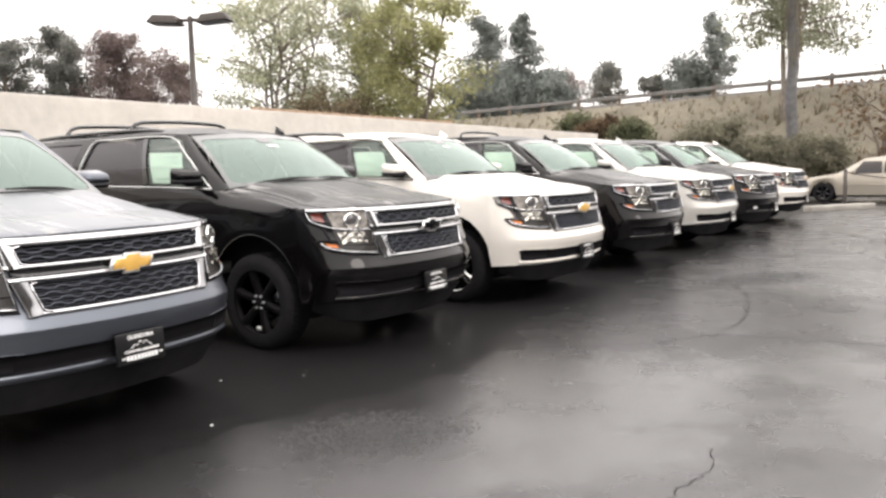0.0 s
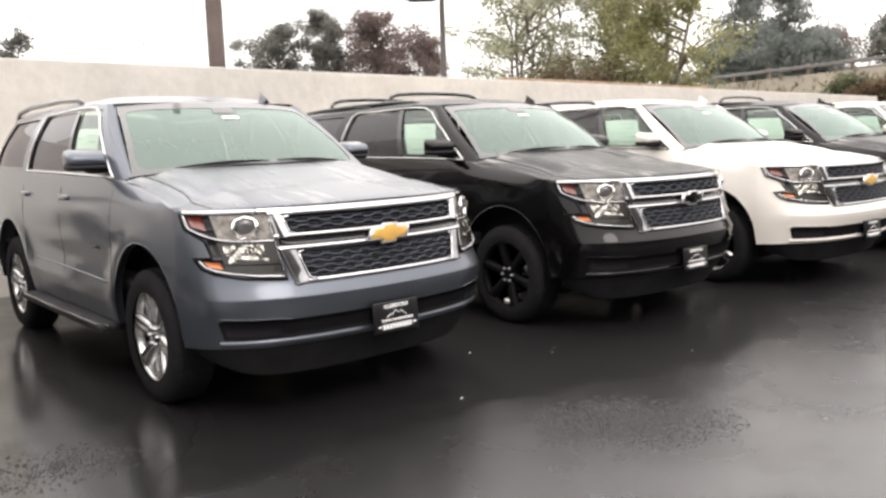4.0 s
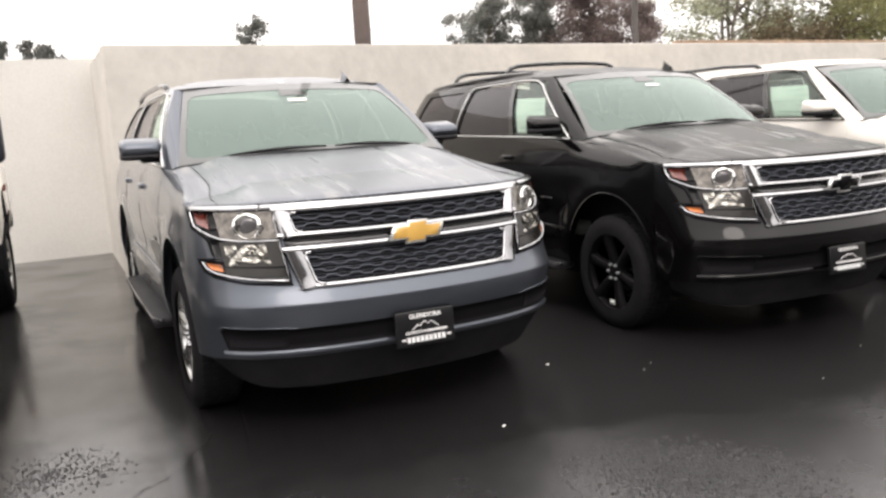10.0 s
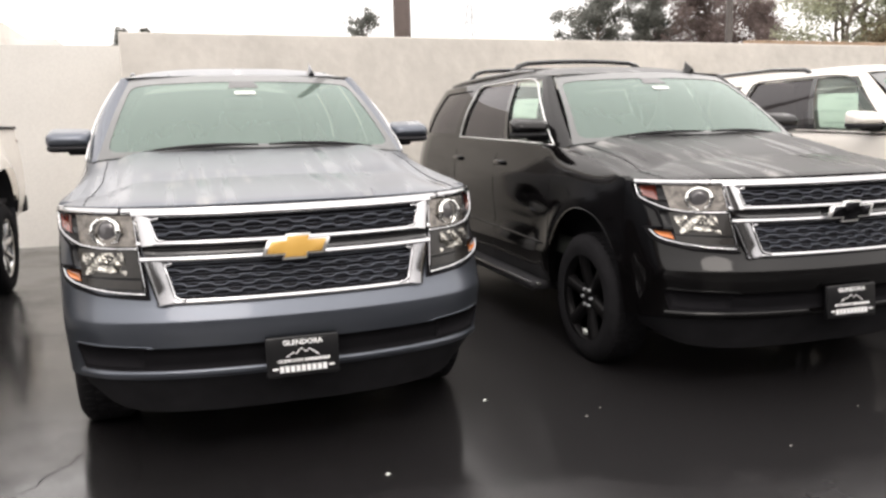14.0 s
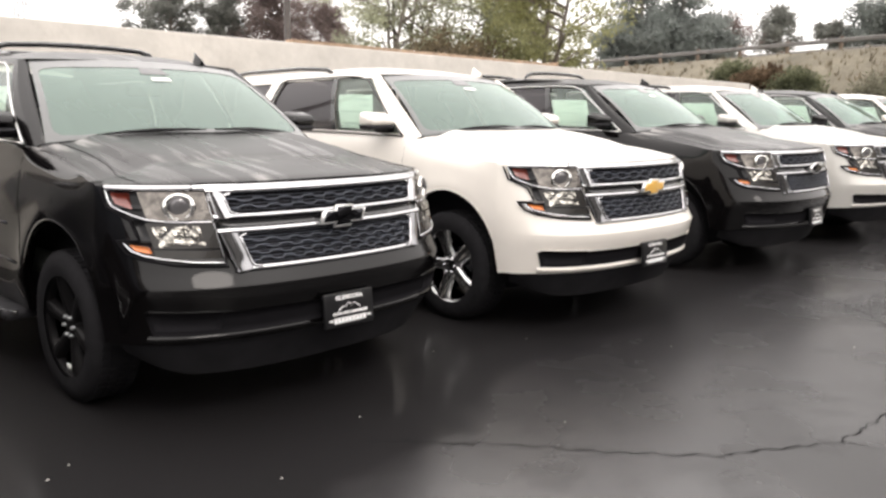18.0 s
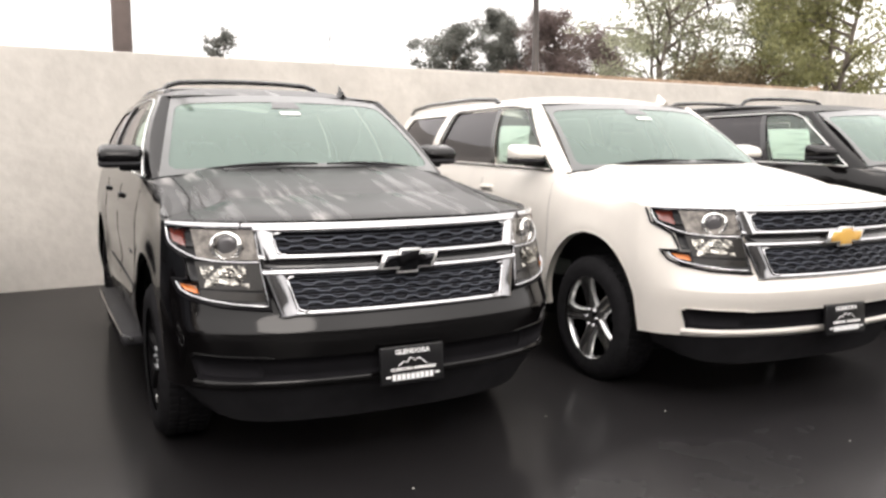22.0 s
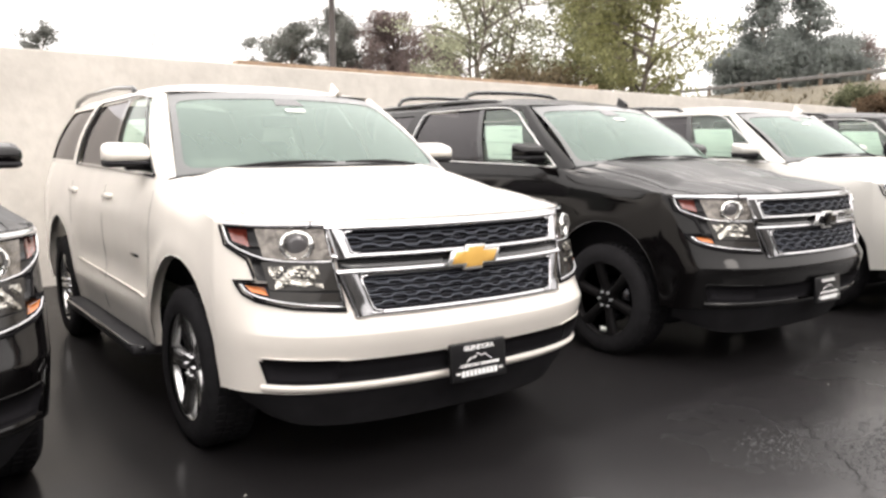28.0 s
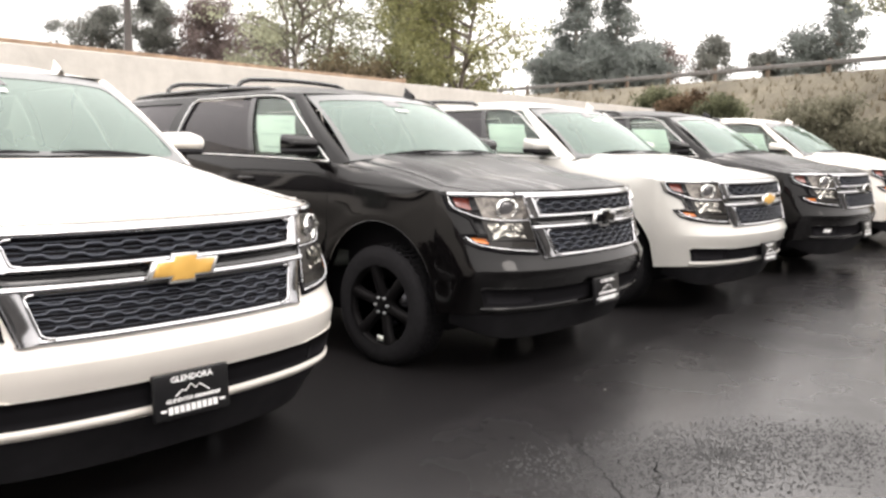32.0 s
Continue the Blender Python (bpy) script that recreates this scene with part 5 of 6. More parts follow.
suv("white sport utility vehicle at the end of the row", (17.385, -0.834), -2.07, "white_paint", "five", "silver", "gold", "low", chrome_windows=False)


# ---- beyond the wall ----


def leaf_material(name, color, var):
    m = mat(name, color, 0.6, var=0.35, scale=0.7)
    n, l = m.node_tree.nodes, m.node_tree.links
    b = n["Principled BSDF"]
    b.inputs["Specular IOR Level"].default_value = 0.1
    g = n.new("ShaderNodeNewGeometry")
    mr = n.new("ShaderNodeMapRange")
    mr.inputs[3].default_value, mr.inputs[4].default_value = 1 - var, 1 + var
    l.new(g.outputs["Random Per Island"], mr.inputs[0])
    src = b.inputs["Base Color"].links[0].from_socket
    mx = n.new("ShaderNodeVectorMath")
    mx.operation = "SCALE"
    l.new(src, mx.inputs[0])
    l.new(mr.outputs[0], mx.inputs["Scale"])
    l.new(mx.outputs[0], b.inputs["Base Color"])
    out = n["Material Output"]
    tr = n.new("ShaderNodeBsdfTranslucent")
    l.new(mx.outputs[0], tr.inputs[0])
    ms = n.new("ShaderNodeMixShader")
    ms.inputs[0].default_value = 0.62
    l.new(b.outputs[0], ms.inputs[1])
    l.new(tr.outputs[0], ms.inputs[2])
    l.new(ms.outputs[0], out.inputs[0])
    return m


LEAF = {
    # far trees' leaves are painted paler to put distance haze into their colour
    "gum": leaf_material("hazed_grey_green_leaves", (0.22, 0.225, 0.205), 0.2),
    "plum": leaf_material("reddish_brown_leaves", (0.23, 0.185, 0.175), 0.2),
    "green": leaf_material("pale_green_leaves", (0.42, 0.43, 0.31), 0.3),
    "yellow": leaf_material("yellow_green_leaves", (0.37, 0.368, 0.20), 0.3),
    "olive": leaf_material("olive_green_leaves", (0.30, 0.31, 0.23), 0.3),
    "rust": leaf_material("rust_leaves", (0.20, 0.165, 0.11), 0.4),
    "dark": leaf_material("hazed_dark_leaves", (0.25, 0.27, 0.255), 0.08),
    "shrub": leaf_material("shrub_leaves", (0.18, 0.19, 0.12), 0.45),
    "straw": leaf_material("dry_straw", (0.21, 0.18, 0.13), 0.15),
    "brush": leaf_material("dark_brushwood", (0.23, 0.22, 0.165), 0.25),
    "dry": leaf_material("dry_leaves", (0.17, 0.12, 0.08), 0.4),
}


def leaves(centres, per, size, rng):
    """Small folded leaves scattered round clump centres: (x, y, z, radius)."""
    c = np.array(centres)
    k = np.repeat(np.arange(len(c)), per)
    n = len(k)
    d = rng.normal(size=(n, 3))
    d /= np.linalg.norm(d, axis=1)[:, None]
    p = c[k, :3] + d * (c[k, 3] * rng.random(n) ** 0.45)[:, None] * np.array([1, 1, 0.75])
    a = rng.normal(size=(n, 3))
    a[:, 2] -= 0.6
    a /= np.linalg.norm(a, axis=1)[:, None]
    b = np.cross(a, rng.normal(size=(n, 3)))
    b /= np.linalg.norm(b, axis=1)[:, None]
    s = size * (0.55 + 0.9 * rng.random(n))[:, None]
    q = np.stack([p, p + a * s * 0.5 + b * s * 0.28, p + a * s, p + a * s * 0.5 - b * s * 0.28], 1).reshape(-1, 3)
    f = [(4 * i, 4 * i + 1, 4 * i + 2, 4 * i + 3) for i in range(n)]
    return q.tolist(), f


def tree(label, x, y, z0, height, spread, leaf, count, per, size, seed, trunk_r=0.16, crown_from=0.35, stems=1, clump=0.9, droop=0.0, name="tree", category="tree", squash=1.0):
    rng = np.random.default_rng(seed)
    t = new(name)
    tagged(t, label, category)
    wood = ([], [])
    ends = []
    for s in range(stems):
        lean = rng.normal(size=2) * 0.06 * height * (1 if stems > 1 else 0.4)
        top = np.array([lean[0] * (2 if stems > 1 else 1), lean[1] * (2 if stems > 1 else 1), height * (0.80 + 0.1 * rng.random())])
        line = [np.array([0.12 * s, 0.0, -0.3])]
        for i in range(1, 7):
            line.append(top * (i / 6) ** 1.0 * np.array([1, 1, 1]) + np.append(rng.normal(size=2) * 0.02 * height, 0) * (i / 6))
        wood = join(wood, tube([tuple(p) for p in line], [trunk_r * (1 - 0.8 * i / 6) / (1 if stems == 1 else 1.5) for i in range(7)], 7))
        for b in range(count // stems):
            f = crown_from + (1 - crown_from) * (b + rng.random()) / (count / stems)
            k = min(int(f * 6), 5)
            p = line[k] + (line[k + 1] - line[k]) * (f * 6 - k)
            ang = rng.random() * 2 * math.pi
            reach = spread * (0.35 + 0.65 * rng.random()) * math.sin(math.pi * (0.18 + 0.74 * (f - crown_from) / (1 - crown_from))) ** 0.7
            e = p + np.array([math.cos(ang) * reach, math.sin(ang) * reach, (0.22 + 0.28 * rng.random()) * reach * squash - droop * reach])
            mid = (p + e) / 2 + np.array([0, 0, 0.12 * reach])
            wood = join(wood, tube([tuple(p), tuple(mid), tuple(e)], [trunk_r * 0.32, trunk_r * 0.2, trunk_r * 0.07], 5))
            for g in np.linspace(0.45, 1.05, 4):
                q = p + (e - p) * g + rng.normal(size=3) * 0.28 * clump
                ends.append((*q, clump * (0.55 + 0.6 * rng.random())))
    part("trunk", wood, M["bark"], t)
    v, f = leaves(ends, per, size, rng)
    part("crown", (v, f, False), LEAF[leaf], t)
    t.location = (x, y, z0)
    return t


tree("tall grey-green gum tree far behind the wall", 71.5, 126.0, 0, 26.3, 8.4, "gum", 30, 150, 0.40, 1, 0.6, 0.45, clump=1.9)
tree("slim grey-green gum tree far behind the wall", 79.4, 122.0, 0, 27.4, 6.2, "gum", 26, 150, 0.40, 2, 0.5, 0.5, clump=1.8)
tree("broad reddish-brown leafed tree far behind the wall", 85.6, 118.0, 0, 26.2, 9.8, "plum", 44, 140, 0.40, 3, 0.7, 0.35, clump=2.4)
tree("rounded dark tree far behind the wall", 93.5, 111.7, 0, 21.5, 6.0, "plum", 22, 140, 0.40, 4, 0.6, 0.35, clump=2.1)
tree("open pale green tree with many bare stems", 27.6, 25.4, 0, 11.6, 4.9, "green", 62, 58, 0.16, 5, 0.19, 0.36, stems=5, clump=0.8)
tree("dense yellow-green tree above the wall", 30.1, 18.6, 0, 11.4, 2.9, "yellow", 62, 84, 0.17, 6, 0.22, 0.22, stems=3, clump=0.78)
tree("pale green tree beside a yellower one", 31.6, 22.2, 0, 11.5, 2.7, "green", 36, 58, 0.17, 7, 0.18, 0.35, stems=2, clump=0.78)
tree("low rust-coloured tree above the wall", 27.2, 21.8, 0, 5.1, 2.2, "rust", 26, 60, 0.16, 8, 0.2, 0.3, stems=2, clump=0.8)
tree("low dark tree above the wall", 27.8, 19.9, 0, 5.0, 2.3, "rust", 24, 70, 0.17, 9, 0.2, 0.25, stems=2, clump=0.9)
tree("small lone tree far behind the wall", 54.3, 220.0, 0, 34.5, 6.2, "gum", 12, 60, 0.60, 10, 0.5, 0.74, clump=1.7)
tree("small dark tree far behind the recess", -3.9, 75.0, 0, 11.7, 0.8, "gum", 7, 42, 0.24, 11, 0.2, 0.8, clump=0.45)
tree("small slim tree far behind the recess", -2.2, 75.0, 0, 11.5, 0.6, "gum", 6, 42, 0.24, 13, 0.2, 0.8, clump=0.4)
tree("small bushy tree far behind the recess", -0.4, 75.0, 0, 11.7, 1.3, "gum", 12, 42, 0.24, 12, 0.2, 0.78, clump=0.6)

# the freeway bank: a level shelf and a slope down to the lot
RX, RY, RD = 54.3, 19.1, Vector((0.32, 0.947))
RN = Vector((-0.947, 0.32))


def bank_height(s):
    """Height by the distance s from the guard rail towards the lot."""
    if s < -30:
        return 5.3
    if s < 0.8:
        return 5.3
    return max(-0.6, 5.3 * (1 - (s - 0.8) / 12.5))


def bank():
    ss = [-60, -40, -14, -6, 0, 0.8, 2, 3.5, 5, 6.5, 8, 9.5, 11, 12.5, 14.2]
    tt = [-90 + 5 * i for i in range(60)]
    v, f = [], []
    for t in tt:
        for s in ss:
            p = Vector((RX, RY)) + RD * t + RN * s
            bumpy = 0.22 * noise.noise((p.x * 0.35, p.y * 0.35, 0)) if s > 1 else 0
            v.append((p.x, p.y, bank_height(s) + bumpy))
    w = len(ss)
    for j in range(len(tt) - 1):
        f += [(j * w + i, j * w + i + 1, (j + 1) * w + i + 1, (j + 1) * w + i) for i in range(w - 1)]
    return v, f


structure("freeway_bank", bank(), M["earth"], "dry brown grassy bank rising to a freeway", "bank", True)


def guard_rail(off, z, label, t0, t1):
    g = new("guard_rail")
    tagged(g, label, "guard rail")

    def at(t, s=0.0):
        p = Vector((RX, RY)) + RD * t + RN * (off + s)
        return p.x, p.y
    prof = [(0.0, 0.155), (0.03, 0.13), (0.07, 0.09), (0.07, 0.05), (0.03, 0.01), (0.03, -0.01), (0.07, -0.05), (0.07, -0.09), (0.03, -0.13), (0.0, -0.155)]
    v, f = [], []
    n = int((t1 - t0) / 4)
    for i in range(n + 1):
        for s, h in prof:
            x, y = at(t0 + (t1 - t0) * i / n, s)
            v.append((x, y, z + 0.62 + 0.8 * h))
    w = len(prof)
    for i in range(n):
        f += [(i * w + j, i * w + j + 1, (i + 1) * w + j + 1, (i + 1) * w + j) for j in range(w - 1)]
    part("rail", (v, f), M["rail_grey"], g, "ribbed galvanised steel rail")
    data = None
    for i in range(int((t1 - t0) / 3.8)):
        x, y = at(t0 + 1 + 3.8 * i, -0.14)
        if data is None:
            b = box(-0.1, 0.1, -0.1, 0.1, -0.25, 0.86, 0.015)
            data = mesh_data("post", b[0], b[1], M["wood_post"], False)
        o = part("post", data, M["wood_post"], g)
        o.location = (x, y, z)


guard_rail(0.0, 5.3, "steel guard rail on wooden posts along the freeway", -45, 90)
guard_rail(-13.0, 5.9, "far guard rail across the freeway", -30, 60)
structure("freeway", (lambda a, b, c, d: ([(*a, 5.32), (*b, 5.32), (*c, 5.32), (*d, 5.32)], [(0, 1, 2, 3)]))(*[tuple(Vector((RX, RY)) + RD * t + RN * s) for t, s in ((-90, -1.2), (200, -1.2), (200, -12), (-90, -12))]), M["concrete"], "pale freeway carriageway on the bank", "road")

tree("tall tufted dark tree beyond the freeway", 72.0, 37.6, 5, 12.8, 2.2, "dark", 30, 60, 0.30, 21, 0.3, 0.25, clump=1.0)
tree("slim tufted dark tree beyond the freeway", 72.0, 33.6, 5, 12.8, 1.7, "dark", 24, 60, 0.30, 24, 0.25, 0.3, clump=0.8)
tree("dense dark tree beyond the freeway", 70.5, 39.0, 4.5, 6.3, 3.0, "dark", 40, 100, 0.28, 22, 0.3, 0.05, clump=1.3)
tree("dense broad dark tree beyond the freeway", 71.5, 35.0, 4.5, 6.8, 3.2, "dark", 44, 100, 0.28, 29, 0.3, 0.05, clump=1.3)
tree("broad dark tree beyond the freeway", 71.5, 31.0, 4.5, 6.4, 2.8, "dark", 38, 100, 0.28, 23, 0.3, 0.05, clump=1.3)
tree("bare greyish tree beyond the freeway", 80.0, 32.3, 5, 7.2, 1.8, "plum", 20, 30, 0.26, 30, 0.2, 0.3, clump=0.9)
tree("small rounded grey tree beyond the freeway", 92.0, 32.4, 5.5, 8.6, 3.3, "gum", 16, 60, 0.34, 25, 0.25, 0.35, clump=1.1)
tree("low grey bush beyond the freeway", 92.0, 27.2, 5.5, 6.3, 2.2, "gum", 14, 80, 0.34, 26, 0.2, 0.3, clump=0.9)
tree("tall pointed dark tree beyond the freeway", 92.0, 20.0, 5.5, 14.2, 2.3, "dark", 34, 50, 0.32, 27, 0.3, 0.15, clump=0.9)
tree("spreading dark tree beyond the freeway", 92.0, 23.3, 5.5, 7.8, 3.0, "dark", 30, 55, 0.32, 28, 0.3, 0.15, clump=1.3)

# shrubs on the slope
for i, (x, y, h, sp, leaf, lab) in enumerate([(43.2, 12.3, 1.35, 1.0, "shrub", "green shrub on the freeway bank"), (44.5, 14.6, 1.5, 1.4, "dry", "dry shrub on the freeway bank"), (46.2, 17.3, 1.7, 1.2, "shrub", "small green shrub on the freeway bank"),
                                              (37.8, 6.2, 2.5, 1.8, "brush", "large dark shrub at the foot of the bank"), (36.6, 4.0, 1.7, 1.6, "brush", "dark shrub at the foot of the bank"), (36.2, 1.6, 1.2, 1.2, "brush", "brown shrub at the foot of the bank"),
                                              (36.5, -2.6, 1.1, 1.4, "dry", "dry brown shrub at the foot of the bank")]):
    s = abs((Vector((x, y)) - Vector((RX, RY))).dot(RN))
    tree(lab, x, y, max(bank_height(s), 0) - 0.1, h, sp, leaf, 30, 90, 0.17, 40 + i, 0.08, 0.05, stems=3, clump=0.7, name="shrub", category="shrub")


def palm(x, y, z0):
    rng = np.random.default_rng(77)
    t = new("palm_tree")
    tagged(t, "tall grey-trunked palm with a crown among gum leaves", "tree")
    pts = [(0.05 * math.sin(i * 0.7), 0.04 * math.cos(i), -0.3 + 0.55 * i) for i in range(22)]
    part("trunk", tube(pts, [0.34 if i == 0 else 0.27 - 0.002 * i + (0.012 if i % 2 else 0) for i in range(22)], 12), M["palm_bark"], t, "ringed grey trunk")
    v, f = [], []
    for k in range(34):
        a = rng.random() * 2 * math.pi
        lift = rng.uniform(-0.9, 0.7)
        L = rng.uniform(1.6, 2.4)
        base = Vector((0, 0, 11.2))
        d = Vector((math.cos(a), math.sin(a), 0))
        line = [base + d * (L * q) + Vector((0, 0, lift * L * q - 1.1 * L * q * q * 0.6)) for q in (0, 0.25, 0.5, 0.75, 1)]
        v, f = join((v, f), tube([tuple(p) for p in line], [0.03, 0.025, 0.02, 0.012, 0.004], 4))
        for q in range(14):
            w = 0.35 + 0.65 * q / 13
            i = min(int(w * 4), 3)
            p = line[i] + (line[i + 1] - line[i]) * (w * 4 - i)
            for s in (-1, 1):
                e = p + d.cross(Vector((0, 0, 1))) * (s * 0.45) + d * 0.25 - Vector((0, 0, 0.35))
                side = d * 0.035
                b0 = len(v)
                v += [tuple(p - side), tuple(p + side), tuple(e)]
                f += [(b0, b0 + 1, b0 + 2)]
    part("crown", (v, f, False), LEAF["shrub"], t)
    v, f = [], []
    for k in range(420):
        a, h = rng.random() * 2 * math.pi, rng.uniform(4.6, 10.8)
        r0 = 0.30 + 0.22 * (h - 4.0) / 6.8 * rng.random()
        L = rng.uniform(0.5, 1.1)
        w = 0.05
        p = [(r0 * math.cos(a - w), r0 * math.sin(a - w), h), (r0 * math.cos(a + w), r0 * math.sin(a + w), h), ((r0 + 0.12) * math.cos(a), (r0 + 0.12) * math.sin(a), h - L)]
        f.append((len(v), len(v) + 1, len(v) + 2))
        v += p
    part("dead_fronds", (v, f, False), LEAF["straw"], t, "hanging skirt of dry tan fronds")
    t.location = (x, y, z0)


palm(39.9, 3.2, 1.2)
tree("spreading gum tree on the freeway bank", 44.2, 4.35, 3.0, 11.4, 4.8, "olive", 42, 66, 0.20, 61, 0.26, 0.45, stems=2, clump=0.9, droop=0.35)
tree("bare-branched dry tree at the foot of the bank", 37.0, -1.0, 0.6, 5.0, 2.6, "dry", 26, 5, 0.2, 62, 0.12, 0.2, stems=3, clump=0.6)

def dry_tufts():
    """Dry grass on the bank's slope facing the lot."""
    r = np.random.default_rng(5)
    v, f = [], []
    for _ in range(1500):
        t, s = r.uniform(-32, 24), r.uniform(1.0, 12.5)
        p = Vector((RX, RY)) + RD * t + RN * s
        h = bank_height(s) + 0.05
        for _b in range(4):
            a, q = r.random() * 6.28, r.uniform(0.12, 0.38)
            dx, dy = math.cos(a), math.sin(a)
            k = len(v)
            v += [(p.x - dy * 0.05, p.y + dx * 0.05, h - 0.2), (p.x + dy * 0.05, p.y - dx * 0.05, h - 0.2), (p.x + dx * q * 0.8, p.y + dy * q * 0.8, h + q)]
            f.append((k, k + 1, k + 2))
    return v, f


grass = new("dry_grass", mesh_data("dry_grass", *dry_tufts(), LEAF["straw"], False))
tagged(grass, "dry straw-coloured grass tufts on the freeway bank", "grass", kind="stuff")

# poles
pole = new("utility_pole")
tagged(pole, "thick brown utility pole standing behind the wall", "pole")
part("shaft", lathe([(-0.1, 0.125), (0.0, 0.12), (9.0, 0.105), (9.0, 0.0)], 16, "z"), M["pole_wood"], pole)
part("base_plate", box(-0.2, 0.2, -0.2, 0.2, -0.02, 0.03, 0.01), M["lamp_metal"], pole)
pole.location = (2.58, 7.25, 0)

def lamp_box():
    """A shoebox lantern: flat underside, sloping top."""
    v, f = box(-0.50, 0.50, -0.33, 0.33, -0.13, 0.13, 0.02)
    return [(x * (0.72 if z > 0 else 1), y * (0.72 if z > 0 else 1), z) for x, y, z in v], f


lamp = new("street_lamp")
tagged(lamp, "dark lot lamp post with two box heads behind the wall", "street lamp")
part("post", lathe([(-0.1, 0.14), (0.3, 0.13), (6.2, 0.075), (6.2, 0.0)], 12, "z"), M["lamp_metal"], lamp)
part("foot", lathe([(-0.1, 0.30), (0.5, 0.30), (0.5, 0.0)], 16, "z"), M["concrete"], lamp)
for s in (-1, 1):
    part("arm", box(min(0, s * 0.38), max(0, s * 0.38), -0.05, 0.05, 6.03, 6.13, 0.01), M["lamp_metal"], lamp)
    head = part("lamp_head", moved(lamp_box(), Matrix.Translation((s * 0.78, 0, 6.11)) @ Matrix.Rotation(radians(s * -4), 4, "Y")), M["lamp_metal"], lamp)
    part("lamp_glass", moved(box(-0.40, 0.40, -0.25, 0.25, -0.160, -0.142), Matrix.Translation((s * 0.78, 0, 6.11)) @ Matrix.Rotation(radians(s * -4), 4, "Y")), M["steel"], head)
lamp.matrix_basis = pose(14.7, 16.3, 0, 0, 0, -64)

plank = new("timber_plank")
tagged(plank, "long weathered brown timber lying along the wall top", "plank")
part("board", moved(box(8.4, 15.5, 0.03, 0.20, WALL_H, WALL_H + 0.05, 0.008), WALL_AT), M["timber"], plank)
part("end_block", moved(box(15.5, 15.58, 0.02, 0.21, WALL_H, WALL_H + 0.085, 0.006), WALL_AT), M["timber"], plank)

# neighbour's building behind the recess
house = new("neighbour_building")
tagged(house, "plain cream building with a low flat roof behind the recess wall", "building")
part("wall", box(-16, -4.9, 14.3, 24, 0, 6.5), M["stucco2"], house)
part("low_wing", box(-4.9, -2.6, 16.2, 24, 0, 3.45), M["stucco2"], house)
part("roof_edge", box(-4.9, -3.75, 16.0, 16.19, 3.40, 3.50), M["lamp_metal"], house)
part("parapet", box(-3.75, -3.55, 15.9, 24, 0, 3.75), M["stucco"], house)

# a lattice mast far away
mast = new("lattice_mast")
tagged(mast, "faint lattice power mast far behind the wall", "mast")
for i, (dx, dy) in enumerate(((-1, -1), (1, -1), (1, 1), (-1, 1))):
    part("leg", tube([(dx * 3, dy * 3, 0), (dx * 1.2, dy * 1.2, 14), (dx * 0.35, dy * 0.35, 24)], 0.09, 5), M["steel"], mast)
for h, w in ((10, 1.75), (14, 1.2), (18, 0.85), (21, 0.6)):
    part("brace", tube([(-w, -w, h), (w, -w, h + 1.5), (w, w, h), (-w, w, h + 1.5)], 0.05, 4, True), M["steel"], mast)
for h, L in ((17, 4.0), (20, 3.4)):
    part("cross_arm", tube([(-L, 0, h), (0, 0, h + 0.5), (L, 0, h)], 0.06, 4), M["steel"], mast)
mast.location = (57.0, 150.0, 0)
structure("far_hill", sheet([-200 + 20 * i for i in range(36)], [700, 760], lambda x, y: (34 + 10 * noise.noise((x * 0.006, 3, 0)) + 4 * noise.noise((x * 0.03, 1, 0))) * (1 if y > 720 else 0)), M["earth"], "low hazy hill on the skyline", "hill", True)

# lot's far end: kerb, post with a chain, parked saloon
kerb = new("concrete_kerb")
tagged(kerb, "pale concrete kerb of a planter at the lot's end", "kerb")
part("stone", moved(box(-1.15, 1.15, -0.16, 0.16, -0.05, 0.15, 0.03), pose(21.8, -1.1, 0, 0, 0, -37)), M["concrete"], kerb)
bol = new("bollard")
tagged(bol, "dark metal post holding a drooping chain", "post")
part("post", lathe([(-0.1, 0.055), (1.05, 0.055), (1.08, 0.0)], 10, "z"), M["lamp_metal"], bol)
part("chain", tube([(0, -0.06 - 0.4 * i, 0.98 - 0.10 * i + 0.012 * i * i) for i in range(9)], 0.022, 6), M["lamp_metal"], bol)
bol.location = (24.2, -0.95, 0)


# ---- white pickup truck beside the grey vehicle ----
TRUCK_AXLES = ((0.97, 1.26), (4.88, 1.40))


def truck_side(y, z):
    x = 1.015
    if z < 0.92:
        x -= 0.055 * min(1.0, (0.92 - z) / 0.25) ** 1.5
    elif z > 1.1:
        x -= 0.05 * ((z - 1.1) / 0.4) ** 1.5
    for c, k in TRUCK_AXLES:
        x += 0.04 * math.exp(-((math.hypot(y - c, (z - 0.42) / k) - 0.56) / 0.09) ** 2)
    return x


def truck_arch(y, low):
    for c, k in TRUCK_AXLES:
        if abs(y - c) < 0.53:
            return max(low, 0.42 + (max(0.53 ** 4 - (y - c) ** 4, 0)) ** 0.25 * k)
    return low


def truck_panel(ys, top, low, nv=14):
    vs, fs = [], []
    for y in ys:
        zb = truck_arch(y, low(y))
        for j in range(nv + 1):
            z = zb + (top(y) - zb) * j / nv
            vs.append((truck_side(y, z), y, z))
    w = nv + 1
    for i in range(len(ys) - 1):
        fs += [(i * w + j, (i + 1) * w + j, (i + 1) * w + j + 1, i * w + j + 1) for j in range(nv)]
    return vs, fs


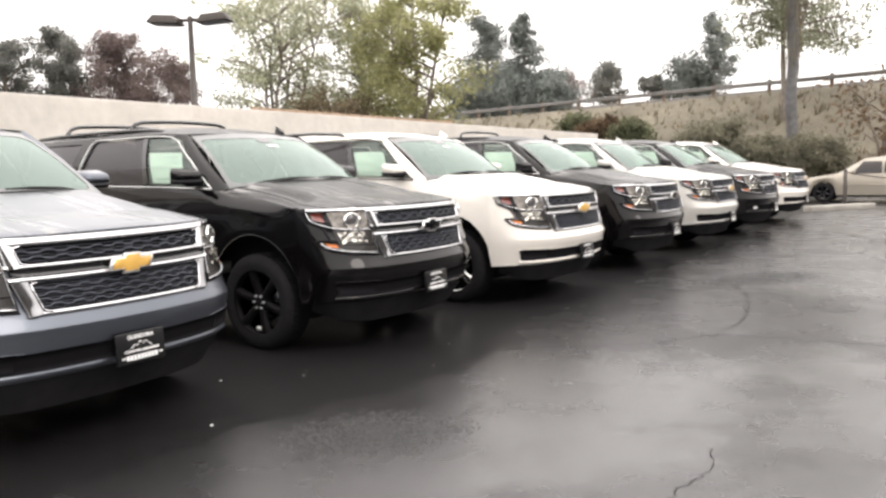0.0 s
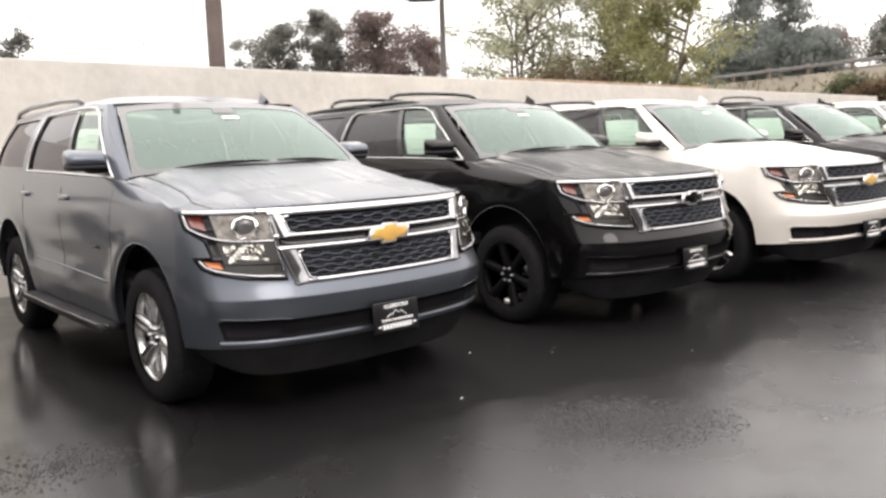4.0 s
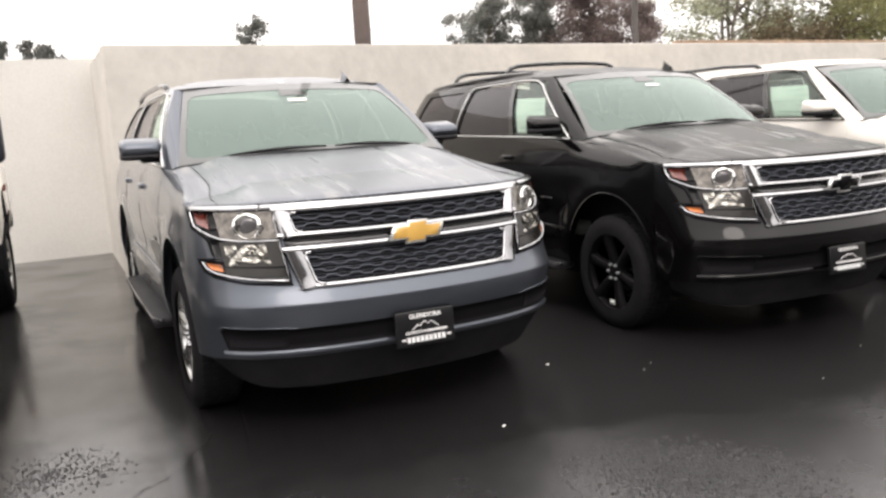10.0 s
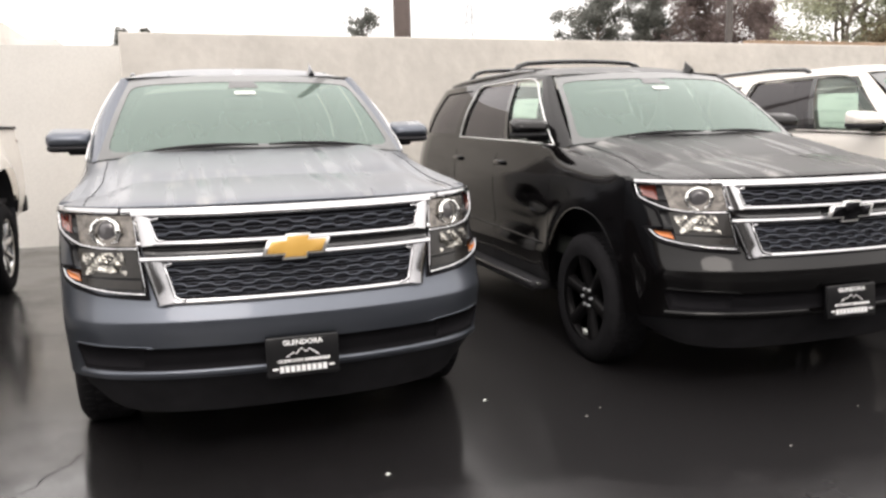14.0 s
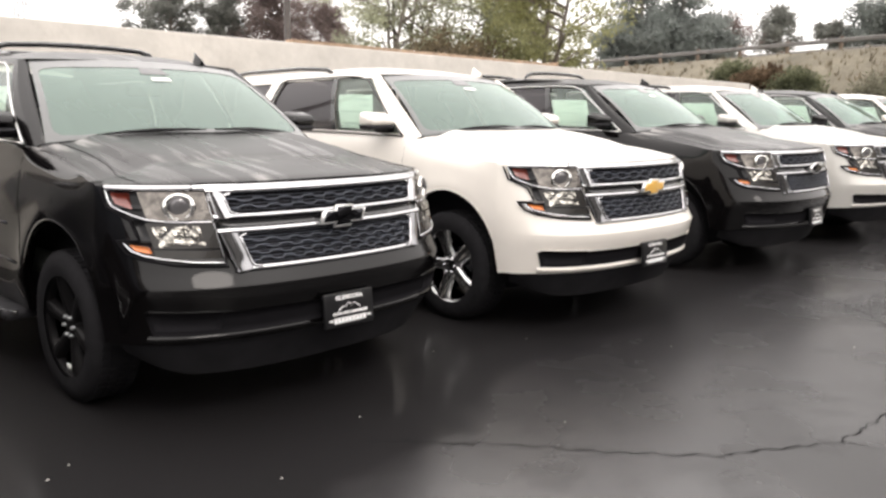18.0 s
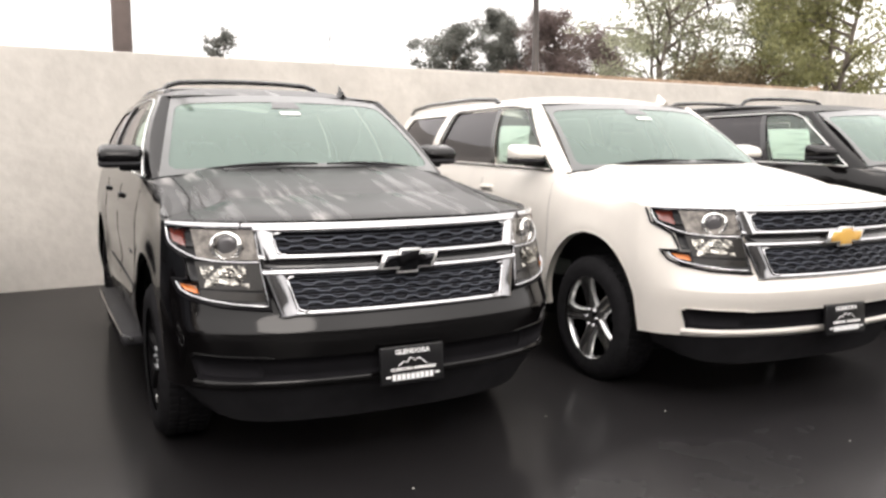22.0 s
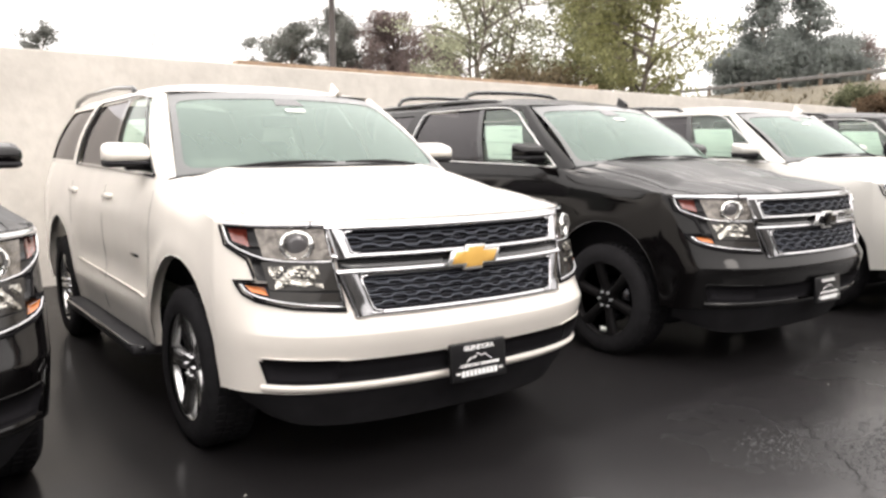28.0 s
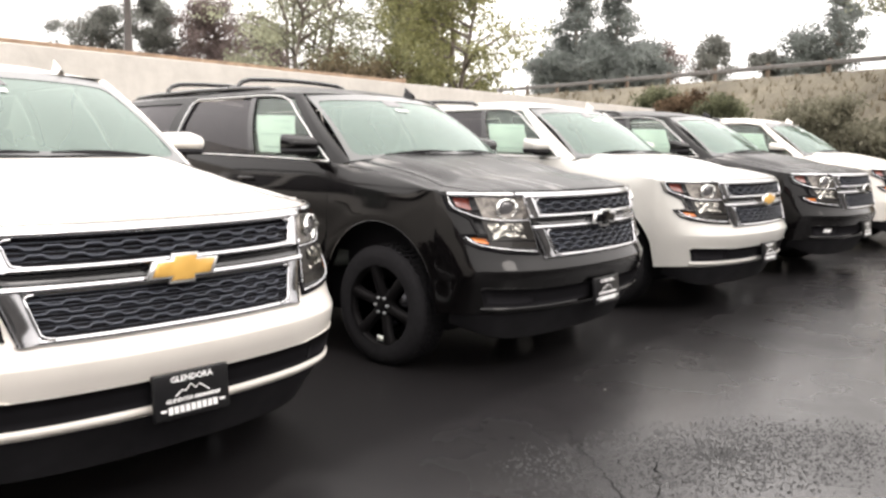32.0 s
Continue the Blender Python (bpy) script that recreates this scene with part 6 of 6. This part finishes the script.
def spaced(a, b, step, arch):
    ys = [a + (b - a) * i / max(1, round((b - a) / step)) for i in range(max(1, round((b - a) / step)) + 1)]
    ys = [y for y in ys if abs(y - arch) > 0.54] + [arch - 0.5301 * math.cos(math.pi * k / 28) for k in range(29)]
    return sorted(ys)


def truck_upper(a, v):
    yb, yt = 1.26 + (3.64 - 1.26) * a, 1.84 + (3.50 - 1.84) * a
    z0, z1 = 1.445, 1.965 + 0.025 * math.sin(math.pi * a)
    x0, x1 = 0.975, 0.76
    return (x0 + (x1 - x0) * v + 0.03 * math.sin(math.pi * v), yb + (yt - yb) * v, z0 + (z1 - z0) * v)


def truck_top(y):
    """Height of the wing's upper edge, rising from the headlight to the windscreen."""
    return 1.27 + 0.175 * min(1, max(0, (y - 0.2) / 1.05)) ** 0.8


def truck_rim():
    """Eight flat spokes inside a broad lip."""
    lip = lathe([(0.05, 0.225), (0.098, 0.236), (0.112, 0.252), (0.113, 0.270), (0.10, 0.281)], 48)
    spokes = ([], [])
    for k in range(8):
        def fn(u, v):
            t = 2 * u - 1
            return (0.080 + 0.022 * math.sin(math.pi * v * 0.6) + 0.004 * (1 - t * t) - 0.05 * (1 if u in (0, 1) else 0), t * (0.024 + 0.012 * v), 0.08 + 0.165 * v)
        spokes = join(spokes, moved(grid(fn, 6, 5), Matrix.Rotation(2 * math.pi * (k + 0.3) / 8, 4, "X")))
    return join(lip, spokes)


M["towing_mirror"] = mat("dark_blue_black_plastic", (0.020, 0.021, 0.030), 0.4, var=0.15)
M["dim_red"] = mat("unlit_red_marker", (0.075, 0.018, 0.014), 0.25, var=0.1, coat=0.5)
M["truck_amber"] = mat("smoked_amber_lens", (0.36, 0.13, 0.03), 0.12, var=0.6, scale=22, bump=0.5, bscale=40, coat=1.0)


def pickup():
    t = new("pickup_truck")
    tagged(t, "white crew-cab pickup truck with wide towing mirrors", "pickup truck", "row of parked vehicles")
    W = M["white_paint"]
    sill = lambda y: 0.90 if y < 0.46 else 0.64
    for F in (lambda p: p, flip_x):
        part("body_side", F(truck_panel(spaced(0.20, 3.64, 0.12, 0.97), truck_top, sill)), W, t)
        part("bed_side", F(truck_panel(spaced(3.68, 5.86, 0.12, 4.88), lambda y: 1.54, lambda y: 0.66)), W, t)
    for s in (1, -1):
        part("bed_rail", box(s * 0.945 - 0.045, s * 0.945 + 0.045, 3.70, 5.84, 1.525, 1.552, 0.008), M["plastic"], t)
    part("bed_floor", box(-0.93, 0.93, 3.70, 5.84, 0.80, 0.85), M["plastic"], t)
    part("tailgate", box(-0.97, 0.97, 5.82, 5.88, 0.80, 1.53, 0.015), W, t)
    part("bed_front", box(-0.95, 0.95, 3.68, 3.72, 0.80, 1.52), W, t)
    # nose: corners, bonnet, grille, lamps, bumper
    prof = [(0.0, 0.02), (0.4, 0.03), (0.7, 0.05), (0.88, 0.09), (0.965, 0.13), (0.990, 0.215)]

    def nose_at(u, z):
        k = min(int(u * 5), 4)
        w = u * 5 - k
        x, y = (prof[k][i] * (1 - w) + prof[k + 1][i] * w for i in (0, 1))
        return x, y + 0.05 * max(0, (z - 1.1) / 0.2)

    def bonnet_at(u, v):
        q = 2 * u - 1
        y = (0.07 + 0.16 * abs(q) ** 3) * (1 - v) + (1.24 - 0.22 * (1 - q * q)) * v
        x = abs(q) * truck_side(y, truck_top(y))
        return (math.copysign(x, q), y, truck_top(y) + 0.085 * (1 - abs(q) ** 4) * min(1, 0.3 + 1.5 * v))
    part("front_panel", both(grid(lambda u, v: (*nose_at(u, 0.88 + 0.41 * v), 0.88 + 0.41 * v), 20, 6)), W, t)
    part("bonnet", grid(bonnet_at, 32, 18), W, t)
    part("grille", both(grid(lambda u, v: (nose_at(u * 0.62, 1.0)[0], nose_at(u * 0.62, 1.0)[1] - 0.012, 0.93 + 0.31 * v), 12, 3)), M["plastic"], t)
    part("grille_bar", tube([(x, 0.0 + 0.06 * abs(x) ** 2, 1.105) for x in [-0.7 + 0.1 * i for i in range(15)]], 0.040, 8), M["chrome"], t)
    for s in (1, -1):
        F = (lambda p: p) if s > 0 else flip_x
        hl = part("headlight", grid(lambda u, v: (s * (nose_at(0.62 + 0.26 * u, 1.0)[0] + 0.004), nose_at(0.62 + 0.26 * u, 1.0)[1] - 0.010, 0.925 + 0.335 * v), 10, 6), M["lamp_dark"], t)
        for z0, z1 in ((0.953, 1.050), (1.160, 1.245)):
            part("turn_lens", grid(lambda u, v: (s * (nose_at(0.70 + 0.16 * u, 1.0)[0] + 0.006), nose_at(0.70 + 0.16 * u, 1.0)[1] - 0.014 - 0.008 * math.sin(math.pi * v), z0 + (z1 - z0) * v), 8, 4), M["truck_amber"], hl)
        part("lamp_bar", grid(lambda u, v: (s * (nose_at(0.62 + 0.265 * u, 1.0)[0] + 0.008), nose_at(0.62 + 0.265 * u, 1.0)[1] - 0.020 - 0.012 * math.sin(math.pi * v), 1.066 + 0.080 * v), 10, 5), M["shaded_chrome"], hl)
        for z in (0.932, 1.256):
            part("lamp_rim", tube([(s * (nose_at(0.62 + 0.0262 * i, 1.0)[0] + 0.006), nose_at(0.62 + 0.0262 * i, 1.0)[1] - 0.014, z) for i in range(11)], 0.011, 6), M["bright_trim"], hl)
        # towing mirror: a tall head on two arms, folded out from a foot at the front of the door
        mr = part("mirror", box(s * 1.185 - 0.115, s * 1.185 + 0.115, 1.68, 1.84, 1.405, 1.715, 0.045, 4), M["towing_mirror"], t, "tall black towing mirror")
        part("mirror_arm", tube([(s * 0.97, 1.52, 1.575), (s * 1.08, 1.66, 1.578), (s * 1.28, 1.672, 1.583)], 0.020, 8), M["towing_mirror"], mr)
        part("mirror_arm", tube([(s * 0.97, 1.50, 1.435), (s * 1.09, 1.66, 1.44), (s * 1.27, 1.672, 1.455)], 0.022, 8), M["towing_mirror"], mr)
        part("mirror_foot", box(s * 0.985 - 0.05, s * 0.985 + 0.05, 1.40, 1.62, 1.415, 1.535, 0.04, 3), M["towing_mirror"], mr)
        part("mirror_marker", box(s * 1.215 - 0.05, s * 1.215 + 0.065, 1.672, 1.685, 1.495, 1.535, 0.005), M["dim_red"], mr)
        for k, (a0, a1) in enumerate(((0.07, 0.47), (0.55, 0.90))):
            part("window_pane", F(grid(lambda u, v: tuple(c - (0.012 if i == 0 else 0) for i, c in enumerate(truck_upper(a0 + (a1 - a0) * u, 0.07 + 0.82 * v))), 6, 5)), M["side_glass" if k == 0 else "privacy"], t).visible_shadow = False
        for hy in (2.20, 3.18):
            part("door_handle", box(min(s * 0.99, s * 1.04), max(s * 0.99, s * 1.04), hy, hy + 0.19, 1.305, 1.35, 0.012), M["plastic"], t)
        for gy in (1.34, 2.43):
            part("door_gap", tube([(s * (truck_side(gy, 0.66 + 0.1 * i) - 0.001), gy, 0.66 + 0.1 * i) for i in range(8)], 0.003, 4), M["void"], t)
        part("nameplate", box(min(s * 1.005, s * 1.022), max(s * 1.005, s * 1.022), 1.42, 1.62, 0.965, 0.995), M["black_chrome"], t)
        part("filler_cap", F(moved(lathe([(0.0, 0.03), (0.006, 0.03), (0.008, 0.0)], 16), pose(1.008, 3.87, 1.15))), W, t)
        for c, k in TRUCK_AXLES:
            part("wheel_liner", F(grid(lambda u, v: (0.62 + 0.375 * v, c - 0.535 * math.cos(math.pi * u), 0.44 + 0.54 * k * math.sin(math.pi * u) ** 0.6), 20, 2)), M["plastic"], t)
    av, vv = [0, 0.07, 0.2, 0.35, 0.47, 0.55, 0.7, 0.80, 0.90, 1.0], [0, 0.07, 0.3, 0.5, 0.7, 0.89, 1.0]
    vs, fs = [truck_upper(a, v) for a in av for v in vv], []
    w = len(vv)
    for i in range(len(av) - 1):
        for j in range(w - 1):
            ca, cv = (av[i] + av[i + 1]) / 2, (vv[j] + vv[j + 1]) / 2
            if (0.07 < ca < 0.47 or 0.55 < ca < 0.90) and 0.07 < cv < 0.89:
                continue
            fs.append((i * w + j, (i + 1) * w + j, (i + 1) * w + j + 1, i * w + j + 1))
    part("cab_frame", (vs, fs), W, t)
    part("cab_frame", flip_x((vs, fs)), W, t)
    part("roof", grid(lambda u, v: ((2 * u - 1) * 0.76, (1.84 - 0.1 * (1 - (2 * u - 1) ** 2)) * (1 - v) + 3.50 * v, 1.965 + 0.07 * (1 - abs(2 * u - 1) ** 3) * math.sin(math.pi * (0.15 + 0.7 * v)) + 0.025 * math.sin(math.pi * v)), 16, 12), W, t)
    part("windscreen", grid(lambda u, v: ((2 * u - 1) * (0.885 * (1 - v) + 0.70 * v), (1.235 - 0.22 * (1 - (2 * u - 1) ** 2)) * (1 - v) + (1.82 - 0.1 * (1 - (2 * u - 1) ** 2)) * v, 1.45 + 0.08 * (1 - (2 * u - 1) ** 2) * (1 - v) + 0.50 * v), 16, 8), M["windscreen"], t).visible_shadow = False
    pillar = grid(lambda u, v: tuple(p * (1 - u) + q * u for p, q in zip((0.885 * (1 - v) + 0.70 * v, 1.235 * (1 - v) + 1.82 * v, 1.45 + 0.50 * v), truck_upper(0, v))), 3, 6)
    part("front_pillar", pillar, W, t)
    part("front_pillar", flip_x(pillar), W, t)
    part("cab_back", grid(lambda u, v: ((2 * u - 1) * truck_upper(1, v)[0], truck_upper(1, v)[1], truck_upper(1, v)[2]), 6, 6), W, t)
    for x in (-0.4, 0.4):
        st = part("seat", cached("suv_seat", seat), M["trim_cloth"], t)
        st.location = (x, 2.25, 0.1)
    part("dashboard", box(-0.85, 0.85, 1.42, 1.80, 0.95, 1.38, 0.08), M["dash"], t)
    wrap = [(0.0, -0.08), (0.45, -0.06), (0.80, 0.0), (0.955, 0.08), (1.010, 0.22), (1.012, 0.44)]

    def bumper_at(u, z):
        k = min(int(u * 5), 4)
        w = u * 5 - k
        x, y = (wrap[k][i] * (1 - w) + wrap[k + 1][i] * w for i in (0, 1))
        return x, y - 0.02 * math.sin(math.pi * min(1, max(0, (z - 0.53) / 0.36)))
    part("bumper", both(grid(lambda u, v: (bumper_at(u, 0.85)[0] * (1 - 0.035 * v * v), bumper_at(u, 0.85)[1] + 0.07 * v * v * (1 - u * 0.7), 0.79 + 0.11 * v ** 0.8), 30, 6)), M["chrome"], t, "chrome front bumper")
    part("bumper_face", both(grid(lambda u, v: (*bumper_at(u * (0.70 + 0.06 * v), 0.53 + 0.265 * v), 0.53 + 0.265 * v), 24, 6)), M["shaded_chrome"], t)
    part("bumper_top", both(grid(lambda u, v: (bumper_at(u, 0.85)[0] * (0.965 - 0.02 * v), bumper_at(u, 0.85)[1] + 0.068 * (1 - u * 0.7) + 0.08 * v * (1 - u), 0.899), 24, 2)), M["chrome"], t)
    part("air_dam", both(grid(lambda u, v: (nose_at(u, 0.9)[0] * 0.90, nose_at(u, 0.9)[1] - 0.02 + 0.10 * (1 - v), 0.36 + 0.23 * v), 16, 2)), M["plastic"], t)
    part("underbody", box(-0.80, 0.80, 0.30, 5.8, 0.42, 0.78), M["void"], t)
    part("rear_bumper", box(-1.00, 1.00, 5.86, 6.02, 0.66, 0.84, 0.03), M["plastic"], t)
    for s in (1, -1):
        part("tail_lamp", box(s * 0.9575 - 0.0275, s * 0.9575 + 0.0275, 5.80, 5.89, 1.05, 1.42, 0.012), M["red_lens"], t)
        part("mud_flap", box(s * 0.86 - 0.13, s * 0.86 + 0.13, 5.39, 5.405, 0.30, 0.75, 0.004), M["plastic"], t)
    for ax, _ in TRUCK_AXLES:
        for s in (1, -1):
            wh = part("wheel", cached("suv_tyre1.0", tyre), M["rubber"], t)
            wh.matrix_basis = pose(s * 0.885, ax, 0.415, 0, 0, 0 if s > 0 else 180) @ Matrix.Diagonal((1.0, 1.05, 1.05, 1))
            part("tread", cached("suv_tread", tread), M["rubber"], wh)
            part("rim", cached("truck_rim", truck_rim), M["silver"], wh)
            part("hub", cached("suv_hubfive", lambda: rim("five")[1]), M["chrome"], wh)
            part("barrel", cached("suv_barrel", lambda: rim("five")[2]), M["black_chrome"], wh)
    t.matrix_basis = pose(-3.13, 0.17, 0, 0, 0, -1.8)


pickup()


# ---- champagne saloon at the lot's end, nose towards the bank ----
def saloon():
    t = new("saloon_car")
    tagged(t, "champagne saloon car parked at the end of the lot", "car")
    top = [(0.0, 0.62), (0.12, 0.72), (0.6, 0.80), (1.25, 0.90), (2.0, 1.36), (2.6, 1.43), (3.3, 1.40), (4.0, 1.08), (4.6, 1.02), (4.75, 0.90), (4.8, 0.6)]

    def roof_z(y):
        for (a, za), (b, zb) in zip(top, top[1:]):
            if y <= b:
                return za + (zb - za) * (y - a) / (b - a)
        return 0.6
    ys = sorted([0.02 + 4.76 * i / 60 for i in range(61)])
    vs, fs = [], []
    for y in ys:
        zt = roof_z(y)
        taper = 1 - 0.10 * max(0, (0.5 - y) / 0.5) ** 2 - 0.08 * max(0, (y - 4.4) / 0.4) ** 2
        belt = min(zt, 0.90)
        low = 0.24
        for c in (0.92, 3.70):
            if abs(y - c) < 0.36:
                low = max(low, 0.31 + math.sqrt(0.36 ** 2 - (y - c) ** 2))
        sec = [(0.86, low), (0.90, low + (belt - low) * 0.35), (0.91, low + (belt - low) * 0.65), (0.87, belt)]
        if zt > 0.92:
            sec += [(0.80 - 0.10 * (zt - 0.9) / 0.5, belt + (zt - belt) * 0.55), (0.62, zt - 0.02), (0.0, zt + 0.01)]
        else:
            sec += [(0.84, belt), (0.60, zt + 0.01), (0.0, zt + 0.02)]
        vs += [(x * taper, y, z) for x, z in sec]
    n = 7
    for i in range(len(ys) - 1):
        fs += [(i * n + j, (i + 1) * n + j, (i + 1) * n + j + 1, i * n + j + 1) for j in range(n - 1)]
    part("body", both((vs, fs)), M["champagne"], t)
    for s in (1, -1):
        for a, b in ((1.75, 2.55), (2.62, 3.45)):
            part("window_pane", grid(lambda u, v: (s * (0.885 - 0.115 * v), (a + (b - a) * u) + (0.28 * v if a < 2 and u < 0.5 else -0.25 * v if a > 2 and u > 0.5 else 0), 0.925 + 0.36 * v), 2, 2), M["privacy"], t)
        part("mirror", box(s * 0.98 - 0.08, s * 0.98 + 0.08, 1.72, 1.84, 0.92, 1.03, 0.03, 3), M["champagne"], t)
        part("door_moulding", tube([(s * 0.915, 1.4, 0.55), (s * 0.915, 3.3, 0.56)], 0.015, 6), M["champagne"], t)
        for hy in (2.35, 3.2):
            part("door_handle", box(s * 0.905 - 0.012, s * 0.905 + 0.012, hy, hy + 0.16, 0.80, 0.83, 0.006), M["champagne"], t)
        for ax in (0.92, 3.70):
            wh = part("wheel", cached("suv_tyre1.0", tyre), M["rubber"], t)
            wh.matrix_basis = pose(s * 0.80, ax, 0.31, 0, 0, 0 if s > 0 else 180) @ Matrix.Diagonal((0.75, 0.78, 0.78, 1))
            part("rim", cached("suv_rimsix", lambda: rim("six")[0]), M["black_chrome"], wh)
        part("headlight", box(s * 0.66 - 0.16, s * 0.66 + 0.16, 0.03, 0.16, 0.62, 0.72, 0.03, 3), M["lens"], t)
    part("underbody", box(-0.75, 0.75, 0.2, 4.6, 0.18, 0.5), M["void"], t)
    t.matrix_basis = pose(26.5, 0.75, 0, 0, 0, 180)


saloon()

# ---- across the lot, behind the camera: an unseen block added to darken reflections ----
back_block = new("unseen_block")
tagged(back_block, "long plain grey block, unseen, added across the lot to darken reflections", "building")
part("wall", box(-45, 60, -17.4, -17, 0, 7.2), mat("dark_block_grey", (0.12, 0.115, 0.11), 0.8, var=0.15, scale=0.6), back_block)
part("roof_edge", box(-45.2, 60.2, -17.6, -16.6, 7.2, 7.6), M["lamp_metal"], back_block)
for i in range(8):
    part("gloss_panel", box(-40 + 12 * i, -32 + 12 * i, -16.99, -16.95, 0.4, 3.6), M["gloss_black"], back_block)

# ---- the ground's cracks, scraps and pebbles ----
rng0 = np.random.default_rng(9)


def crack(pts, width):
    line = []
    for (x0, y0), (x1, y1) in zip(pts, pts[1:]):
        n = max(2, int(math.hypot(x1 - x0, y1 - y0) / 0.045))
        for i in range(n):
            f = i / n
            line.append((x0 + (x1 - x0) * f + rng0.normal() * 0.012, y0 + (y1 - y0) * f + rng0.normal() * 0.012))
    line.append(pts[-1])
    vs, fs = [], []
    for i, (x, y) in enumerate(line):
        a, b = line[max(i - 1, 0)], line[min(i + 1, len(line) - 1)]
        d = Vector((b[0] - a[0], b[1] - a[1])).normalized()
        w = 0.72 * width * (0.35 + 0.9 * rng0.random()) / 2
        vs += [(x - d.y * w, y + d.x * w, 0.004), (x + d.y * w, y - d.x * w, 0.004)]
    fs = [(2 * i, 2 * i + 1, 2 * i + 3, 2 * i + 2) for i in range(len(line) - 1)]
    ob = new("asphalt_crack", mesh_data("asphalt_crack", vs, fs, M["crack"], False))
    tagged(ob, "thin jagged dark crack in the wet asphalt", "crack", kind="structure")


crack([(0.45, -2.85), (0.72, -2.9), (0.95, -2.95), (1.3, -2.88)], 0.007)
crack([(2.6, -0.6), (2.98, -1.05), (3.26, -1.50), (3.6, -1.88), (4.1, -2.2), (4.75, -2.26), (5.6, -2.15), (6.4, -1.95), (7.2, -1.55)], 0.012)
crack([(4.1, -2.2), (4.2, -2.75), (4.24, -3.5), (4.5, -4.6)], 0.010)
crack([(7.3, -1.0), (6.9, -1.45), (6.75, -1.6), (6.55, -1.75), (6.3, -2.5)], 0.008)
crack([(-1.6, -0.4), (-1.4, -0.1), (-1.15, 0.13), (-0.95, 0.5)], 0.007)
crack([(9.5, -3.2), (11.0, -2.6), (12.6, -2.9), (14.0, -2.2), (16.5, -2.5)], 0.02)
crack([(12.6, -2.9), (13.5, -4.0), (15.0, -4.8)], 0.02)
SCRAPS = [(1.04, 0.45), (0.31, -0.27), (1.55, 0.11), (2.78, -0.36), (3.85, 0.16), (4.5, -0.08), (5.0, -0.88), (5.8, -1.75), (3.42, -1.14), (8.04, -0.82), (1.43, 0.03), (2.1, -0.65)]
for i, (x, y) in enumerate(SCRAPS):
    r = 0.006 + 0.006 * rng0.random() if i > 1 else 0.011
    a = rng0.random(7) * 0.5 + 0.7
    vs = [(r * a[k] * math.cos(k * 0.9), r * a[k] * math.sin(k * 0.9) * 0.6, 0.004) for k in range(7)] + [(0, 0, 0.012)]
    ob = new("paper_scrap", mesh_data("paper_scrap", vs, [(k, (k + 1) % 7, 7) for k in range(7)] + [tuple(reversed(range(7)))], M["paper" if i < 2 else "pebble"], False))
    ob.location = (x, y, 0)
    tagged(ob, "tiny pale scrap lying on the wet asphalt", "litter", "scraps on the ground")


def loose_stones(x, y, rx, ry, turn, count, seed):
    """A worn patch where the aggregate stands out of the asphalt."""
    r = np.random.default_rng(seed)
    vs, fs = [], []
    ca, sa = math.cos(radians(turn)), math.sin(radians(turn))
    for _ in range(count):
        a, q = r.random() * 2 * math.pi, r.random() ** 0.7 * (0.75 + 0.5 * r.random())
        u, v = math.cos(a) * q * rx, math.sin(a) * q * ry
        px, py = x + u * ca - v * sa, y + u * sa + v * ca
        s = 0.004 + 0.006 * r.random() ** 2
        t = r.random() * 6.28
        k = len(vs)
        vs += [(px + s * math.cos(t + 1.257 * j) * (0.8 + 0.4 * r.random()), py + s * math.sin(t + 1.257 * j), -0.001) for j in range(5)]
        vs.append((px + 0.3 * s * r.normal(), py + 0.3 * s * r.normal(), s * (0.5 + 0.5 * r.random())))
        fs += [(k + j, k + (j + 1) % 5, k + 5) for j in range(5)]
    ob = new("loose_aggregate", mesh_data("loose_aggregate", vs, fs, M["wet_stone"], False))
    tagged(ob, "patch of coarse dark aggregate standing out of the wet asphalt", "gravel", kind="stuff")


M["wet_stone"] = mat("wet_dark_stone", (0.016, 0.016, 0.0165), 0.45, var=0.4, scale=60, coat=0.08)
loose_stones(0.70, -1.20, 0.50, 0.36, -45, 4500, 1)
loose_stones(-1.72, 0.38, 0.34, 0.30, 0, 900, 2)
loose_stones(7.5, -1.75, 1.0, 0.45, -35, 6500, 3)
